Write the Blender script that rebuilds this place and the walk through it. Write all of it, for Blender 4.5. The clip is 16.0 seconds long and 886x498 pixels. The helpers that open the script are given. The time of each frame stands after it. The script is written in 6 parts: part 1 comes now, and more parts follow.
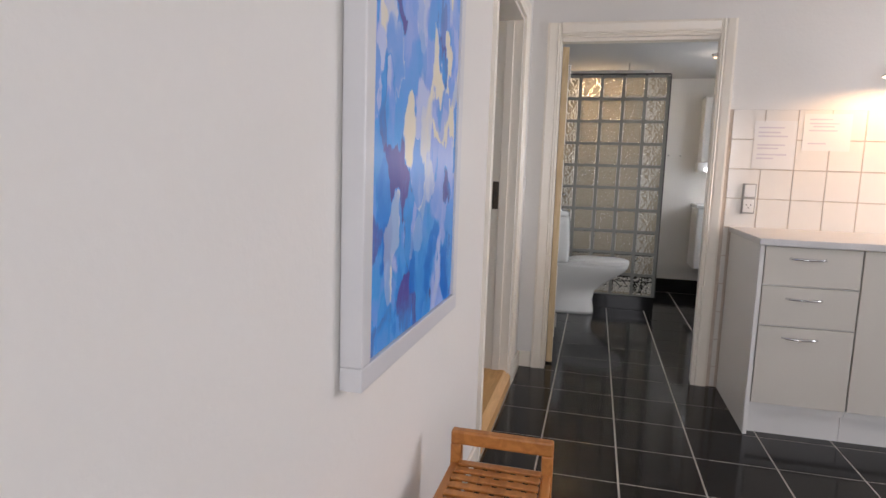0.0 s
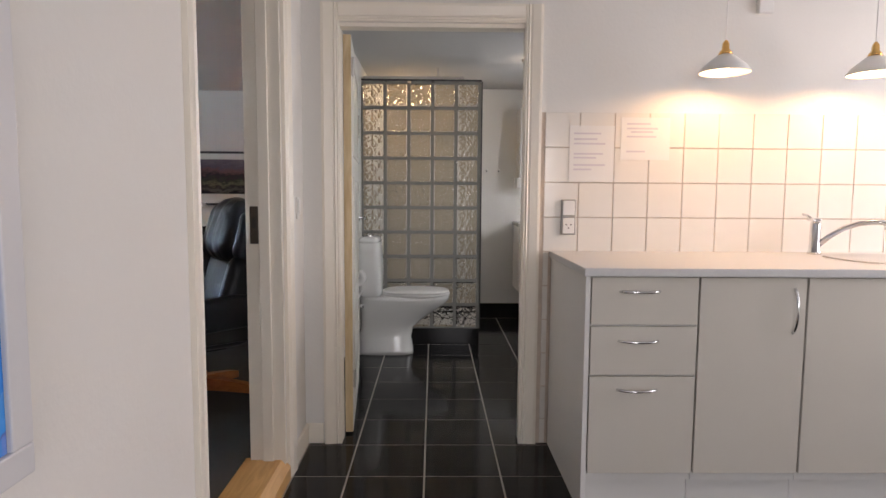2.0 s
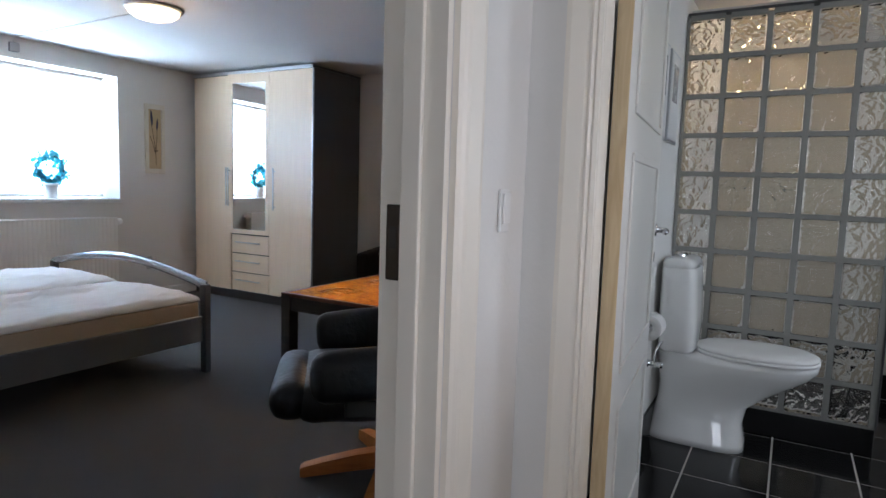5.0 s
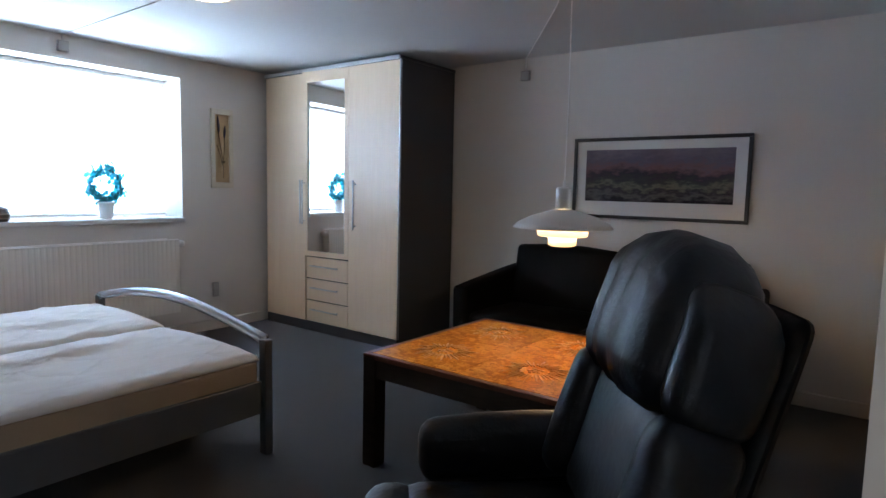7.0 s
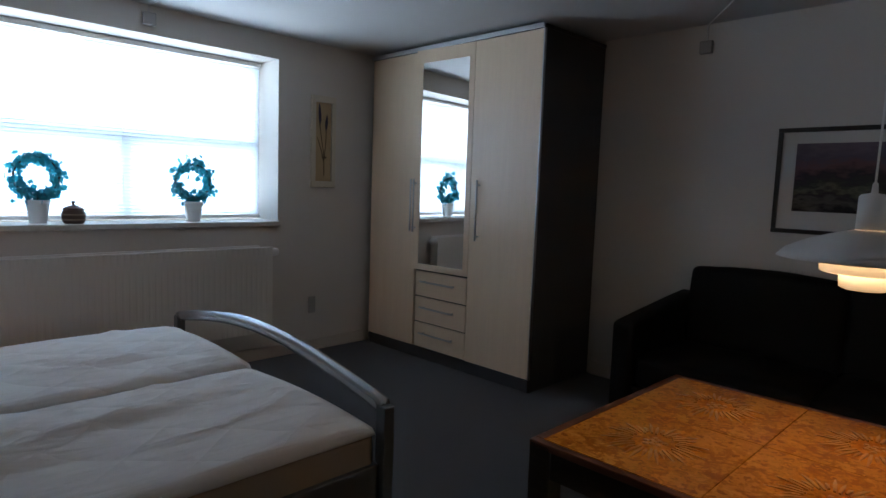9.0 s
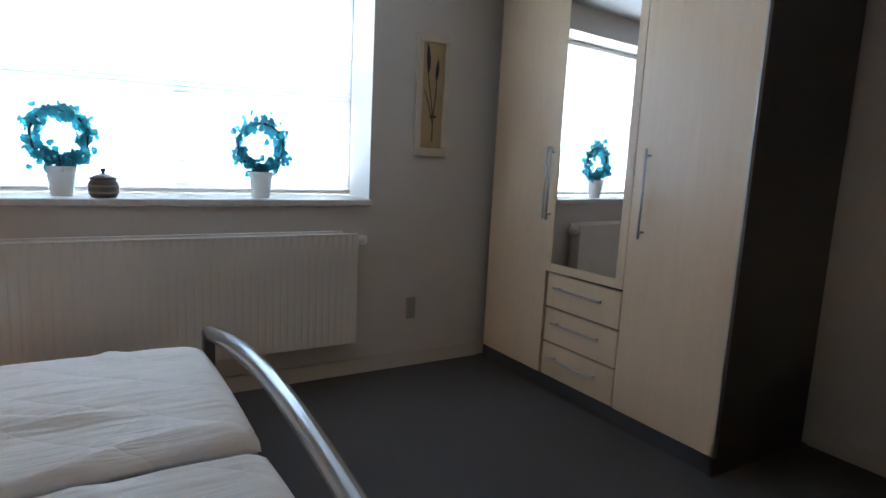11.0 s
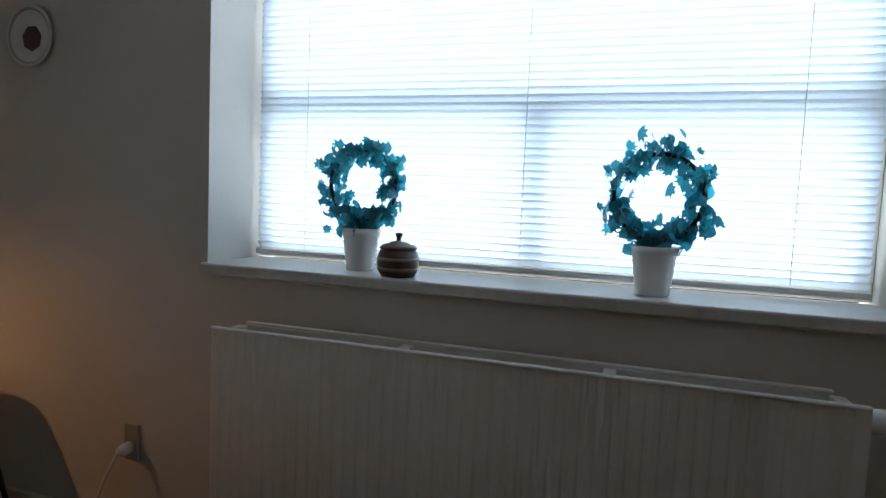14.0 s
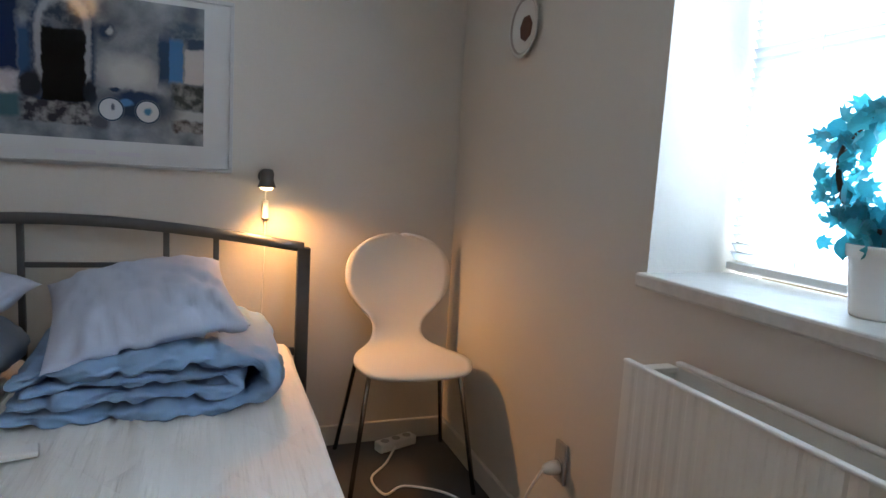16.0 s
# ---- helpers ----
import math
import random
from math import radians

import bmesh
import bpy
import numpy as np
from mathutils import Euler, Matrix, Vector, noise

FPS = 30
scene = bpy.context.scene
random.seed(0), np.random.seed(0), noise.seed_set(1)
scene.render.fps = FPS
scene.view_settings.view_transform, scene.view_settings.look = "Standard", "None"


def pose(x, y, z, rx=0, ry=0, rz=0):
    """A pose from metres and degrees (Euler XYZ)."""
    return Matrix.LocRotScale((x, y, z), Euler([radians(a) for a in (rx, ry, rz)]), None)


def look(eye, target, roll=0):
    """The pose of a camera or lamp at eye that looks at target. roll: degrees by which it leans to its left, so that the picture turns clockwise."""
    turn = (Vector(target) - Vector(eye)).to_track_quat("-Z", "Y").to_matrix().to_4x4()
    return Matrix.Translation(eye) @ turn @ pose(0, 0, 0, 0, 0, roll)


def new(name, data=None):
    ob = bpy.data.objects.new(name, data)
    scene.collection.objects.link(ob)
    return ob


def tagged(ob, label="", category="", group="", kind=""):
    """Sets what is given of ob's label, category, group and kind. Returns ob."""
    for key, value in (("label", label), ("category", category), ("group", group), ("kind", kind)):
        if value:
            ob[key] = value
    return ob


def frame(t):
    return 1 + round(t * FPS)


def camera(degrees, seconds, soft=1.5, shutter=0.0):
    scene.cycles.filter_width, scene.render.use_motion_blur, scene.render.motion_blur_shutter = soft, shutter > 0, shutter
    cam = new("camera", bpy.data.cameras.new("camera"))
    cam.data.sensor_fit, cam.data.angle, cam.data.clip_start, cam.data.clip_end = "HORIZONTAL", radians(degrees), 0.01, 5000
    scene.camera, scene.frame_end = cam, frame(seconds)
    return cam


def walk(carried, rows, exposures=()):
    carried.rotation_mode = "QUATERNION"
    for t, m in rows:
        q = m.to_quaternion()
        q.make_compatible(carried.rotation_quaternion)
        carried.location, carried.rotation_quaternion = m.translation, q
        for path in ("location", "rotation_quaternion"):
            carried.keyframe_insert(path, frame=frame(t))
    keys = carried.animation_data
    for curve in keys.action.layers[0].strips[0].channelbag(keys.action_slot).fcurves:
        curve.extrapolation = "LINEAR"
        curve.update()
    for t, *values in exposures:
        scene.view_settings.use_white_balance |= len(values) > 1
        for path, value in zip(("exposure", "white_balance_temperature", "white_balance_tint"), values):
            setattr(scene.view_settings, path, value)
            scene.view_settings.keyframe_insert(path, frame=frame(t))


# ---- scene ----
cam = camera(72.6, 16.0)
PATH = [
    (0, (0.181, -0.093, 1.221), (-0.299, 1.832, 0.966), 1.9),
    (0.5, (0.268, 0.056, 1.219), (-0.075, 2.014, 1.002), 2.3),
    (1, (0.285, 0.267, 1.214), (0.124, 2.256, 1.08), 1.2),
    (1.5, (0.296, 0.509, 1.218), (0.345, 2.502, 1.056), 0.3),
    (2, (0.374, 0.773, 1.225), (0.407, 2.765, 1.048), 0.4),
    (2.5, (0.447, 1.026, 1.215), (0.397, 3.014, 1.004), 1.5),
    (3, (0.461, 1.339, 1.22), (0.369, 3.328, 1.035), 1.0),
    (3.5, (0.465, 1.607, 1.214), (0.21, 3.582, 1.031), 1.0),
    (4, (0.553, 1.812, 1.229), (-0.062, 3.708, 1.07), 2.3),
    (4.5, (0.489, 2.032, 1.21), (-0.3, 3.863, 1.047), 2.2),
    (5, (0.333, 2.26, 1.213), (-0.656, 3.986, 1.009), 1.8),
    (7.5, (-0.562, 3.09, 1.292), (-1.836, 4.622, 1.121), 1.6),
    (8, (-0.739, 3.206, 1.284), (-2.1, 4.666, 1.16), 2.3),
    (8.5, (-0.995, 3.356, 1.286), (-2.324, 4.848, 1.175), 1.4),
    (9, (-1.202, 3.429, 1.279), (-2.61, 4.834, 1.079), 2.0),
    (11.5, (-2.229, 4.429, 1.254), (-3.966, 5.376, 0.964), 2.6),
    (12, (-2.454, 4.634, 1.212), (-4.258, 5.449, 0.925), 2.1),
    (12.5, (-2.713, 4.789, 1.246), (-4.604, 5.381, 0.976), 1.6),
    (13, (-2.94, 4.906, 1.241), (-4.93, 5.054, 1.104), 2.5),
    (13.5, (-3.141, 4.933, 1.205), (-5.132, 4.81, 1.062), 2.2),
    (14, (-3.383, 4.933, 1.229), (-5.285, 4.334, 1.075), 2.5),
    (14.5, (-3.563, 4.917, 1.244), (-5.15, 3.714, 1.061), 2.7),
    (15, (-3.706, 4.974, 1.248), (-4.89, 3.375, 1.045), 2.8),
    (15.5, (-3.857, 4.913, 1.22), (-4.826, 3.176, 1.008), 3.2),
    (16, (-3.956, 4.848, 1.22), (-4.657, 2.991, 0.972), 3.4),
]
EXPOSURES = [(0.0, 0.66, 6450, 14), (1.5, 0.46, 6650, 15), (3.0, 0.5, 6700, 15), (3.5, 0.5, 6500, 13), (4.0, 0.34, 6150, 11), (5.0, 0.34, 5800, 10), (7.5, -0.2, 5750, 10), (8.0, -0.65, 5800, 10), (8.5, -1.25, 5900, 10), (9.0, -1.35, 6000, 10), (11.5, -0.65, 6350, 11), (12.5, -1.0, 6350, 10), (13.0, -1.85, 6400, 10), (13.5, -1.72, 6450, 10), (14.0, -1.88, 6500, 10), (14.5, -1.72, 6500, 10), (15.0, -1.85, 6500, 10), (15.5, -1.08, 6550, 10), (16.0, -0.48, 6550, 10)]
walk(cam, [(t, look(eye, target, roll)) for t, eye, target, roll in PATH], EXPOSURES)

# ---------------------------------------------------------------- world and light
FL = 0.08          # bedroom floor above the tiled floor
CEIL_BED, CEIL_HALL, CEIL_BATH = 2.25, 2.40, 2.26

world = bpy.data.worlds.new("world")
scene.world = world
world.use_nodes = True
wn = world.node_tree.nodes
sky = wn.new("ShaderNodeTexSky")
sky.sky_type, sky.sun_disc = "NISHITA", False
sky.sun_elevation, sky.sun_rotation = radians(40), radians(250)
world.node_tree.links.new(sky.outputs[0], wn["Background"].inputs[0])
wn["Background"].inputs[1].default_value = 0.1

sun = new("sun", bpy.data.lights.new("sun", "SUN"))
sun.data.energy, sun.data.angle, sun.data.color = 0.8, radians(15), (1.0, 0.96, 0.9)
sun.matrix_world = look((-9, 2, 9), (0, 4, 0))


def area_lamp(name, eye, target, sx, sy, watts, color):
    lamp = new(name, bpy.data.lights.new(name, "AREA"))
    lamp.data.shape, lamp.data.size, lamp.data.size_y = "RECTANGLE", sx, sy
    lamp.data.energy, lamp.data.color = watts, color
    lamp.matrix_world = look(eye, target)
    return lamp


def bulb_lamp(name, at, watts, color, radius=0.03):
    lamp = new(name, bpy.data.lights.new(name, "POINT"))
    lamp.data.energy, lamp.data.color, lamp.data.shadow_soft_size = watts, color, radius
    lamp.location = at
    return lamp


# overcast sky seen through the bedroom window, and the window at the end of the kitchen
area_lamp("sky_window", (-5.75, 4.62, 1.60), (0, 4.62, 1.40), 3.4, 2.2, 620, (0.75, 0.88, 1.0))
area_lamp("sky_kitchen", (3.75, 2.5, 1.55), (0, 1.4, 1.2), 1.5, 1.3, 34, (0.98, 0.93, 0.95))
area_lamp("sky_hall", (1.3, -2.62, 1.5), (0.6, 3.0, 1.0), 1.7, 1.2, 35, (0.96, 0.94, 0.95))
area_lamp("sky_bathroom", (2.4, 5.1, 1.65), (0.3, 5.3, 0.5), 1.0, 0.9, 16, (0.93, 0.96, 1.0))
WARM = (1.0, 0.57, 0.28)
bulb_lamp("bulb_pendant", (1.631, 3.42, 1.80), 6.5, WARM, 0.03)
bulb_lamp("bulb_pendant", (2.285, 3.42, 1.80), 6.5, WARM, 0.03)
bulb_lamp("bulb_table_lamp", (-1.524, 5.296, 1.115), 5.6, (1.0, 0.62, 0.30), 0.03)
bulb_lamp("bulb_ceiling", (-3.14, 4.67, CEIL_BED - 0.10), 3.5, (1.0, 0.60, 0.28), 0.08)
reflector = new("bulb_sconce", bpy.data.lights.new("bulb_sconce", "SPOT"))
reflector.data.energy, reflector.data.color, reflector.data.shadow_soft_size = 27.0, (1.0, 0.48, 0.16), 0.02
reflector.data.spot_size, reflector.data.spot_blend = radians(152), 0.9
reflector.matrix_world = look((-4.123, 2.565, 1.118), (-4.30, 2.78, 0.45))
bulb_lamp("bulb_shower", (0.15, 6.35, 2.05), 0.6, (1.0, 0.66, 0.36), 0.02)
bulb_lamp("bulb_spot", (1.08, 5.45, CEIL_BATH - 0.08), 0.35, (1.0, 0.86, 0.7), 0.04)
area_lamp("tube_vanity", (1.52, 6.555, 1.325), (0.6, 5.3, 0.6), 0.65, 0.05, 4.5, (0.95, 0.97, 1.0))

# ---------------------------------------------------------------- materials
def nodes_of(name):
    m = bpy.data.materials.new(name)
    m.use_nodes = True
    nt = m.node_tree
    return m, nt, nt.nodes["Principled BSDF"]


def surface(name, color, rough=0.5, metal=0.0, vary=0.06, scale=6.0, bump=0.0, bump_scale=120.0,
            stretch=(1, 1, 1), coat=0.0, rnd=0.0, distance=0.004):
    """Colour that wanders at two scales, uneven gloss and a fine relief."""
    m, nt, b = nodes_of(name)
    N, L = nt.nodes, nt.links
    tc = N.new("ShaderNodeTexCoord")
    mp = N.new("ShaderNodeMapping")
    mp.inputs["Scale"].default_value = stretch
    L.new(tc.outputs["Object"], mp.inputs[0])
    big, fine = N.new("ShaderNodeTexNoise"), N.new("ShaderNodeTexNoise")
    big.inputs["Scale"].default_value, big.inputs["Detail"].default_value = scale, 5
    fine.inputs["Scale"].default_value, fine.inputs["Detail"].default_value = bump_scale, 3
    L.new(mp.outputs[0], big.inputs["Vector"])
    L.new(mp.outputs[0], fine.inputs["Vector"])
    mix = N.new("ShaderNodeMixRGB")
    mix.inputs[1].default_value = (*[max(0.0, c * (1 - 2 * vary)) for c in color], 1)
    mix.inputs[2].default_value = (*[min(1.0, c * (1 + 2 * vary)) for c in color], 1)
    add = N.new("ShaderNodeMath")
    add.operation = "MULTIPLY_ADD"
    add.inputs[1].default_value = 0.3
    L.new(fine.outputs[0], add.inputs[0])
    sub = N.new("ShaderNodeMath")
    sub.operation = "MULTIPLY"
    sub.inputs[1].default_value = 0.7
    L.new(big.outputs[0], sub.inputs[0])
    L.new(sub.outputs[0], add.inputs[2])
    src = add.outputs[0]
    if rnd:
        oi = N.new("ShaderNodeObjectInfo")
        r = N.new("ShaderNodeMath")
        r.operation = "MULTIPLY_ADD"
        r.inputs[1].default_value = rnd
        L.new(oi.outputs["Random"], r.inputs[0])
        L.new(src, r.inputs[2])
        src = r.outputs[0]
    L.new(src, mix.inputs[0])
    L.new(mix.outputs[0], b.inputs["Base Color"])
    rr = N.new("ShaderNodeMapRange")
    rr.inputs[3].default_value, rr.inputs[4].default_value = max(0.02, rough * 0.8), min(1, rough * 1.2)
    L.new(big.outputs[0], rr.inputs[0])
    L.new(rr.outputs[0], b.inputs["Roughness"])
    b.inputs["Metallic"].default_value = metal
    b.inputs["Coat Weight"].default_value = coat
    if bump:
        bp = N.new("ShaderNodeBump")
        bp.inputs["Strength"].default_value, bp.inputs["Distance"].default_value = bump, distance
        L.new(fine.outputs[0], bp.inputs["Height"])
        L.new(bp.outputs[0], b.inputs["Normal"])
    return m


def wood(name, dark, light, rough=0.4, stretch=(1, 8, 8), scale=4.0, coat=0.0):
    m, nt, b = nodes_of(name)
    N, L = nt.nodes, nt.links
    tc, mp = N.new("ShaderNodeTexCoord"), N.new("ShaderNodeMapping")
    mp.inputs["Scale"].default_value = stretch
    L.new(tc.outputs["Object"], mp.inputs[0])
    a = N.new("ShaderNodeTexNoise")
    a.inputs["Scale"].default_value, a.inputs["Detail"].default_value, a.inputs["Distortion"].default_value = scale, 8, 1.2
    L.new(mp.outputs[0], a.inputs["Vector"])
    ramp = N.new("ShaderNodeValToRGB")
    ramp.color_ramp.elements[0].position, ramp.color_ramp.elements[1].position = 0.3, 0.7
    ramp.color_ramp.elements[0].color, ramp.color_ramp.elements[1].color = (*dark, 1), (*light, 1)
    L.new(a.outputs[0], ramp.inputs[0])
    L.new(ramp.outputs[0], b.inputs["Base Color"])
    bp = N.new("ShaderNodeBump")
    bp.inputs["Strength"].default_value, bp.inputs["Distance"].default_value = 0.12, 0.002
    L.new(a.outputs[0], bp.inputs["Height"])
    L.new(bp.outputs[0], b.inputs["Normal"])
    b.inputs["Roughness"].default_value, b.inputs["Coat Weight"].default_value = rough, coat
    return m


def glowing(name, color, strength, base=(0.9, 0.88, 0.84)):
    m, nt, b = nodes_of(name)
    b.inputs["Base Color"].default_value = (*base, 1)
    b.inputs["Emission Color"].default_value = (*color, 1)
    b.inputs["Emission Strength"].default_value = strength
    b.inputs["Roughness"].default_value = 0.3
    return m


def clear_glass(name, rough=0.0, tint=(1, 1, 1)):
    m, nt, b = nodes_of(name)
    b.inputs["Base Color"].default_value = (*tint, 1)
    b.inputs["Transmission Weight"].default_value, b.inputs["Roughness"].default_value, b.inputs["IOR"].default_value = 1.0, rough, 1.45
    return m


M_WALL = surface("painted_wall", (0.78, 0.765, 0.735), 0.75, vary=0.02, scale=2.0, bump=0.25, bump_scale=70, distance=0.003)
# Beige-grey paint, set darker than the hall's so the colour dims the bedroom
M_BEDWALL = surface("dimmed_bedroom_wall_paint", (0.62, 0.59, 0.545), 0.8, vary=0.02, scale=2.0, bump=0.25, bump_scale=70, distance=0.003)
# Baseboard paint darkened to about the tone of these walls
M_BEDBASE = surface("dimmed_bedroom_baseboard_paint", (0.60, 0.57, 0.52), 0.5, vary=0.03, scale=5, bump=0.08, bump_scale=40)
M_CEIL = surface("ceiling_paint", (0.60, 0.60, 0.595), 0.8, vary=0.02, scale=1.5, bump=0.2, bump_scale=60, distance=0.003)
M_TRIM = surface("trim_paint", (0.85, 0.80, 0.71), 0.35, vary=0.025, scale=5, bump=0.08, bump_scale=40, stretch=(1, 1, 0.2))
M_DOOR = surface("door_paint", (0.82, 0.80, 0.75), 0.35, vary=0.02, scale=4, bump=0.08, bump_scale=40)
M_DOOREDGE = wood("door_edge", (0.55, 0.40, 0.22), (0.72, 0.58, 0.36), 0.5, (8, 8, 1))
M_TILE = surface("black_tile", (0.010, 0.0095, 0.0095), 0.10, vary=0.25, scale=9, bump=0.06, bump_scale=60, rnd=0.25, coat=0.0)
M_GROUT = surface("floor_grout", (0.42, 0.39, 0.35), 0.9, vary=0.1, scale=15, bump=0.3)
M_WTILE = surface("white_wall_tile", (0.80, 0.77, 0.72), 0.12, vary=0.02, scale=5, bump=0.05, bump_scale=25, rnd=0.15)
M_TILE.node_tree.nodes["Principled BSDF"].inputs["Specular IOR Level"].default_value = 0.2
M_WGROUT = surface("wall_grout", (0.62, 0.53, 0.45), 0.9, vary=0.1, scale=20, bump=0.2)
M_WHITE = surface("white_laminate", (0.80, 0.79, 0.77), 0.35, vary=0.015, scale=3)
M_TOP = surface("worktop_laminate", (0.66, 0.66, 0.66), 0.4, vary=0.04, scale=60)
# Near-black colour that paints the shade inside holes and gaps
M_SHADOW = surface("painted_shade", (0.05, 0.045, 0.04), 0.9, vary=0.1)
M_STEEL = surface("brushed_steel", (0.62, 0.61, 0.60), 0.40, 1.0, vary=0.04, scale=20)
M_CHROME = surface("chrome", (0.75, 0.75, 0.76), 0.08, 1.0, vary=0.01)
M_BRASS = surface("brass", (0.80, 0.50, 0.18), 0.22, 1.0, vary=0.05)
M_BEDMETAL = surface("grey_lacquered_steel", (0.12, 0.127, 0.135), 0.38, 0.5, vary=0.04, scale=10)
M_PORCELAIN = surface("porcelain", (0.84, 0.84, 0.82), 0.08, vary=0.01, coat=0.3)
M_CARPET = surface("grey_carpet", (0.080, 0.079, 0.082), 0.95, vary=0.14, scale=2.5, bump=0.9, bump_scale=420, distance=0.006)
M_LEATHER = surface("black_leather", (0.008, 0.010, 0.015), 0.42, vary=0.2, scale=8, bump=0.3, bump_scale=45, distance=0.006)
M_LEATHER.node_tree.nodes["Principled BSDF"].inputs["Specular IOR Level"].default_value = 0.45
M_SOFA = surface("black_sofa_hide", (0.004, 0.004, 0.0045), 0.65, vary=0.2, scale=8, bump=0.2, bump_scale=160, distance=0.002)
M_SOFA.node_tree.nodes["Principled BSDF"].inputs["Specular IOR Level"].default_value = 0.11
M_FABRIC_DARK = surface("black_cloth", (0.012, 0.011, 0.012), 0.9, vary=0.15, scale=6, bump=0.5, bump_scale=250)
M_DARKWOOD = wood("dark_stained_wood", (0.012, 0.008, 0.006), (0.035, 0.022, 0.014), 0.4)
M_ROSEWOOD = wood("red_brown_wood", (0.09, 0.028, 0.012), (0.17, 0.06, 0.025), 0.35)
M_ORANGEWOOD = wood("oiled_beech", (0.40, 0.12, 0.022), (0.56, 0.20, 0.045), 0.4)
M_PINE = wood("pine_sill", (0.55, 0.30, 0.10), (0.70, 0.42, 0.16), 0.4, (8, 1, 8))
M_BENCH = wood("stained_slats", (0.36, 0.13, 0.03), (0.55, 0.23, 0.06), 0.4, (8, 1, 8))
M_BIRCH = wood("birch_laminate", (0.715, 0.555, 0.385), (0.75, 0.590, 0.415), 0.38, (10, 10, 0.7), 3.0, 0.2)
M_CHARCOAL = surface("charcoal_laminate", (0.055, 0.058, 0.066), 0.42, vary=0.05, scale=4)
M_BRONZE = surface("dark_bronze", (0.09, 0.075, 0.06), 0.4, 0.8, vary=0.1)
M_CHAIRLEG = surface("dark_chrome", (0.30, 0.29, 0.29), 0.22, 1.0, vary=0.05)
M_MIRROR = surface("mirror_silver", (0.93, 0.93, 0.93), 0.02, 1.0, vary=0.0)
M_RADIATOR = surface("radiator_enamel", (0.74, 0.72, 0.67), 0.35, vary=0.015, scale=3)
M_SILL = surface("stone_sill", (0.60, 0.59, 0.57), 0.35, vary=0.12, scale=40, bump=0.05)
M_PLASTIC = surface("white_plastic", (0.80, 0.79, 0.77), 0.35, vary=0.01)
M_GREYPLASTIC = surface("greyed_plastic", (0.36, 0.345, 0.325), 0.4, vary=0.03)
M_LAMPWHITE = surface("lamp_lacquer", (0.78, 0.77, 0.75), 0.4, vary=0.01)
M_WHITECHAIR = surface("white_lacquered_ply", (0.80, 0.77, 0.72), 0.5, vary=0.015)
M_BLACK = surface("black_plastic", (0.015, 0.015, 0.015), 0.4, vary=0.1)
M_DUVET = surface("blue_duvet_cotton", (0.22, 0.35, 0.53), 0.9, vary=0.06, scale=5, bump=0.45, bump_scale=28, distance=0.012)
M_PILLOW = surface("pale_pillow_cotton", (0.44, 0.49, 0.61), 0.9, vary=0.04, scale=5, bump=0.3, bump_scale=12, distance=0.012)
M_FOAM = surface("mattress_side", (0.31, 0.24, 0.165), 0.9, vary=0.05, scale=4, bump=0.3, bump_scale=90)
M_TWIG = surface("brown_twig", (0.05, 0.03, 0.02), 0.8, vary=0.2, scale=30)
M_PAPER = surface("paper", (0.80, 0.79, 0.77), 0.8, vary=0.02)
M_INK = surface("grey_ink", (0.58, 0.56, 0.62), 0.8, vary=0.1)
M_FRAMEBLACK = surface("black_frame", (0.02, 0.02, 0.022), 0.35, vary=0.1)
M_FRAMESILVER = surface("silver_frame", (0.55, 0.56, 0.58), 0.3, 0.9, vary=0.03)
M_PASSEPARTOUT = surface("passepartout_card", (0.72, 0.72, 0.71), 0.7, vary=0.01)
M_FRAMEWHITE = surface("white_frame", (0.66, 0.66, 0.68), 0.4, vary=0.02)
M_PANE = clear_glass("window_glass")
M_BULB = glowing("lit_bulb", (1.0, 0.66, 0.32), 14)
M_OPAL = glowing("lit_opal_glass", (1.0, 0.60, 0.25), 1.6)
M_CEILOPAL = glowing("lit_ceiling_glass", (1.0, 0.74, 0.42), 1.7)
M_DIMBULB = glowing("dim_bulb", (1.0, 0.7, 0.36), 40)
M_TUBE = glowing("lit_tube", (0.93, 0.97, 1.0), 2.5)


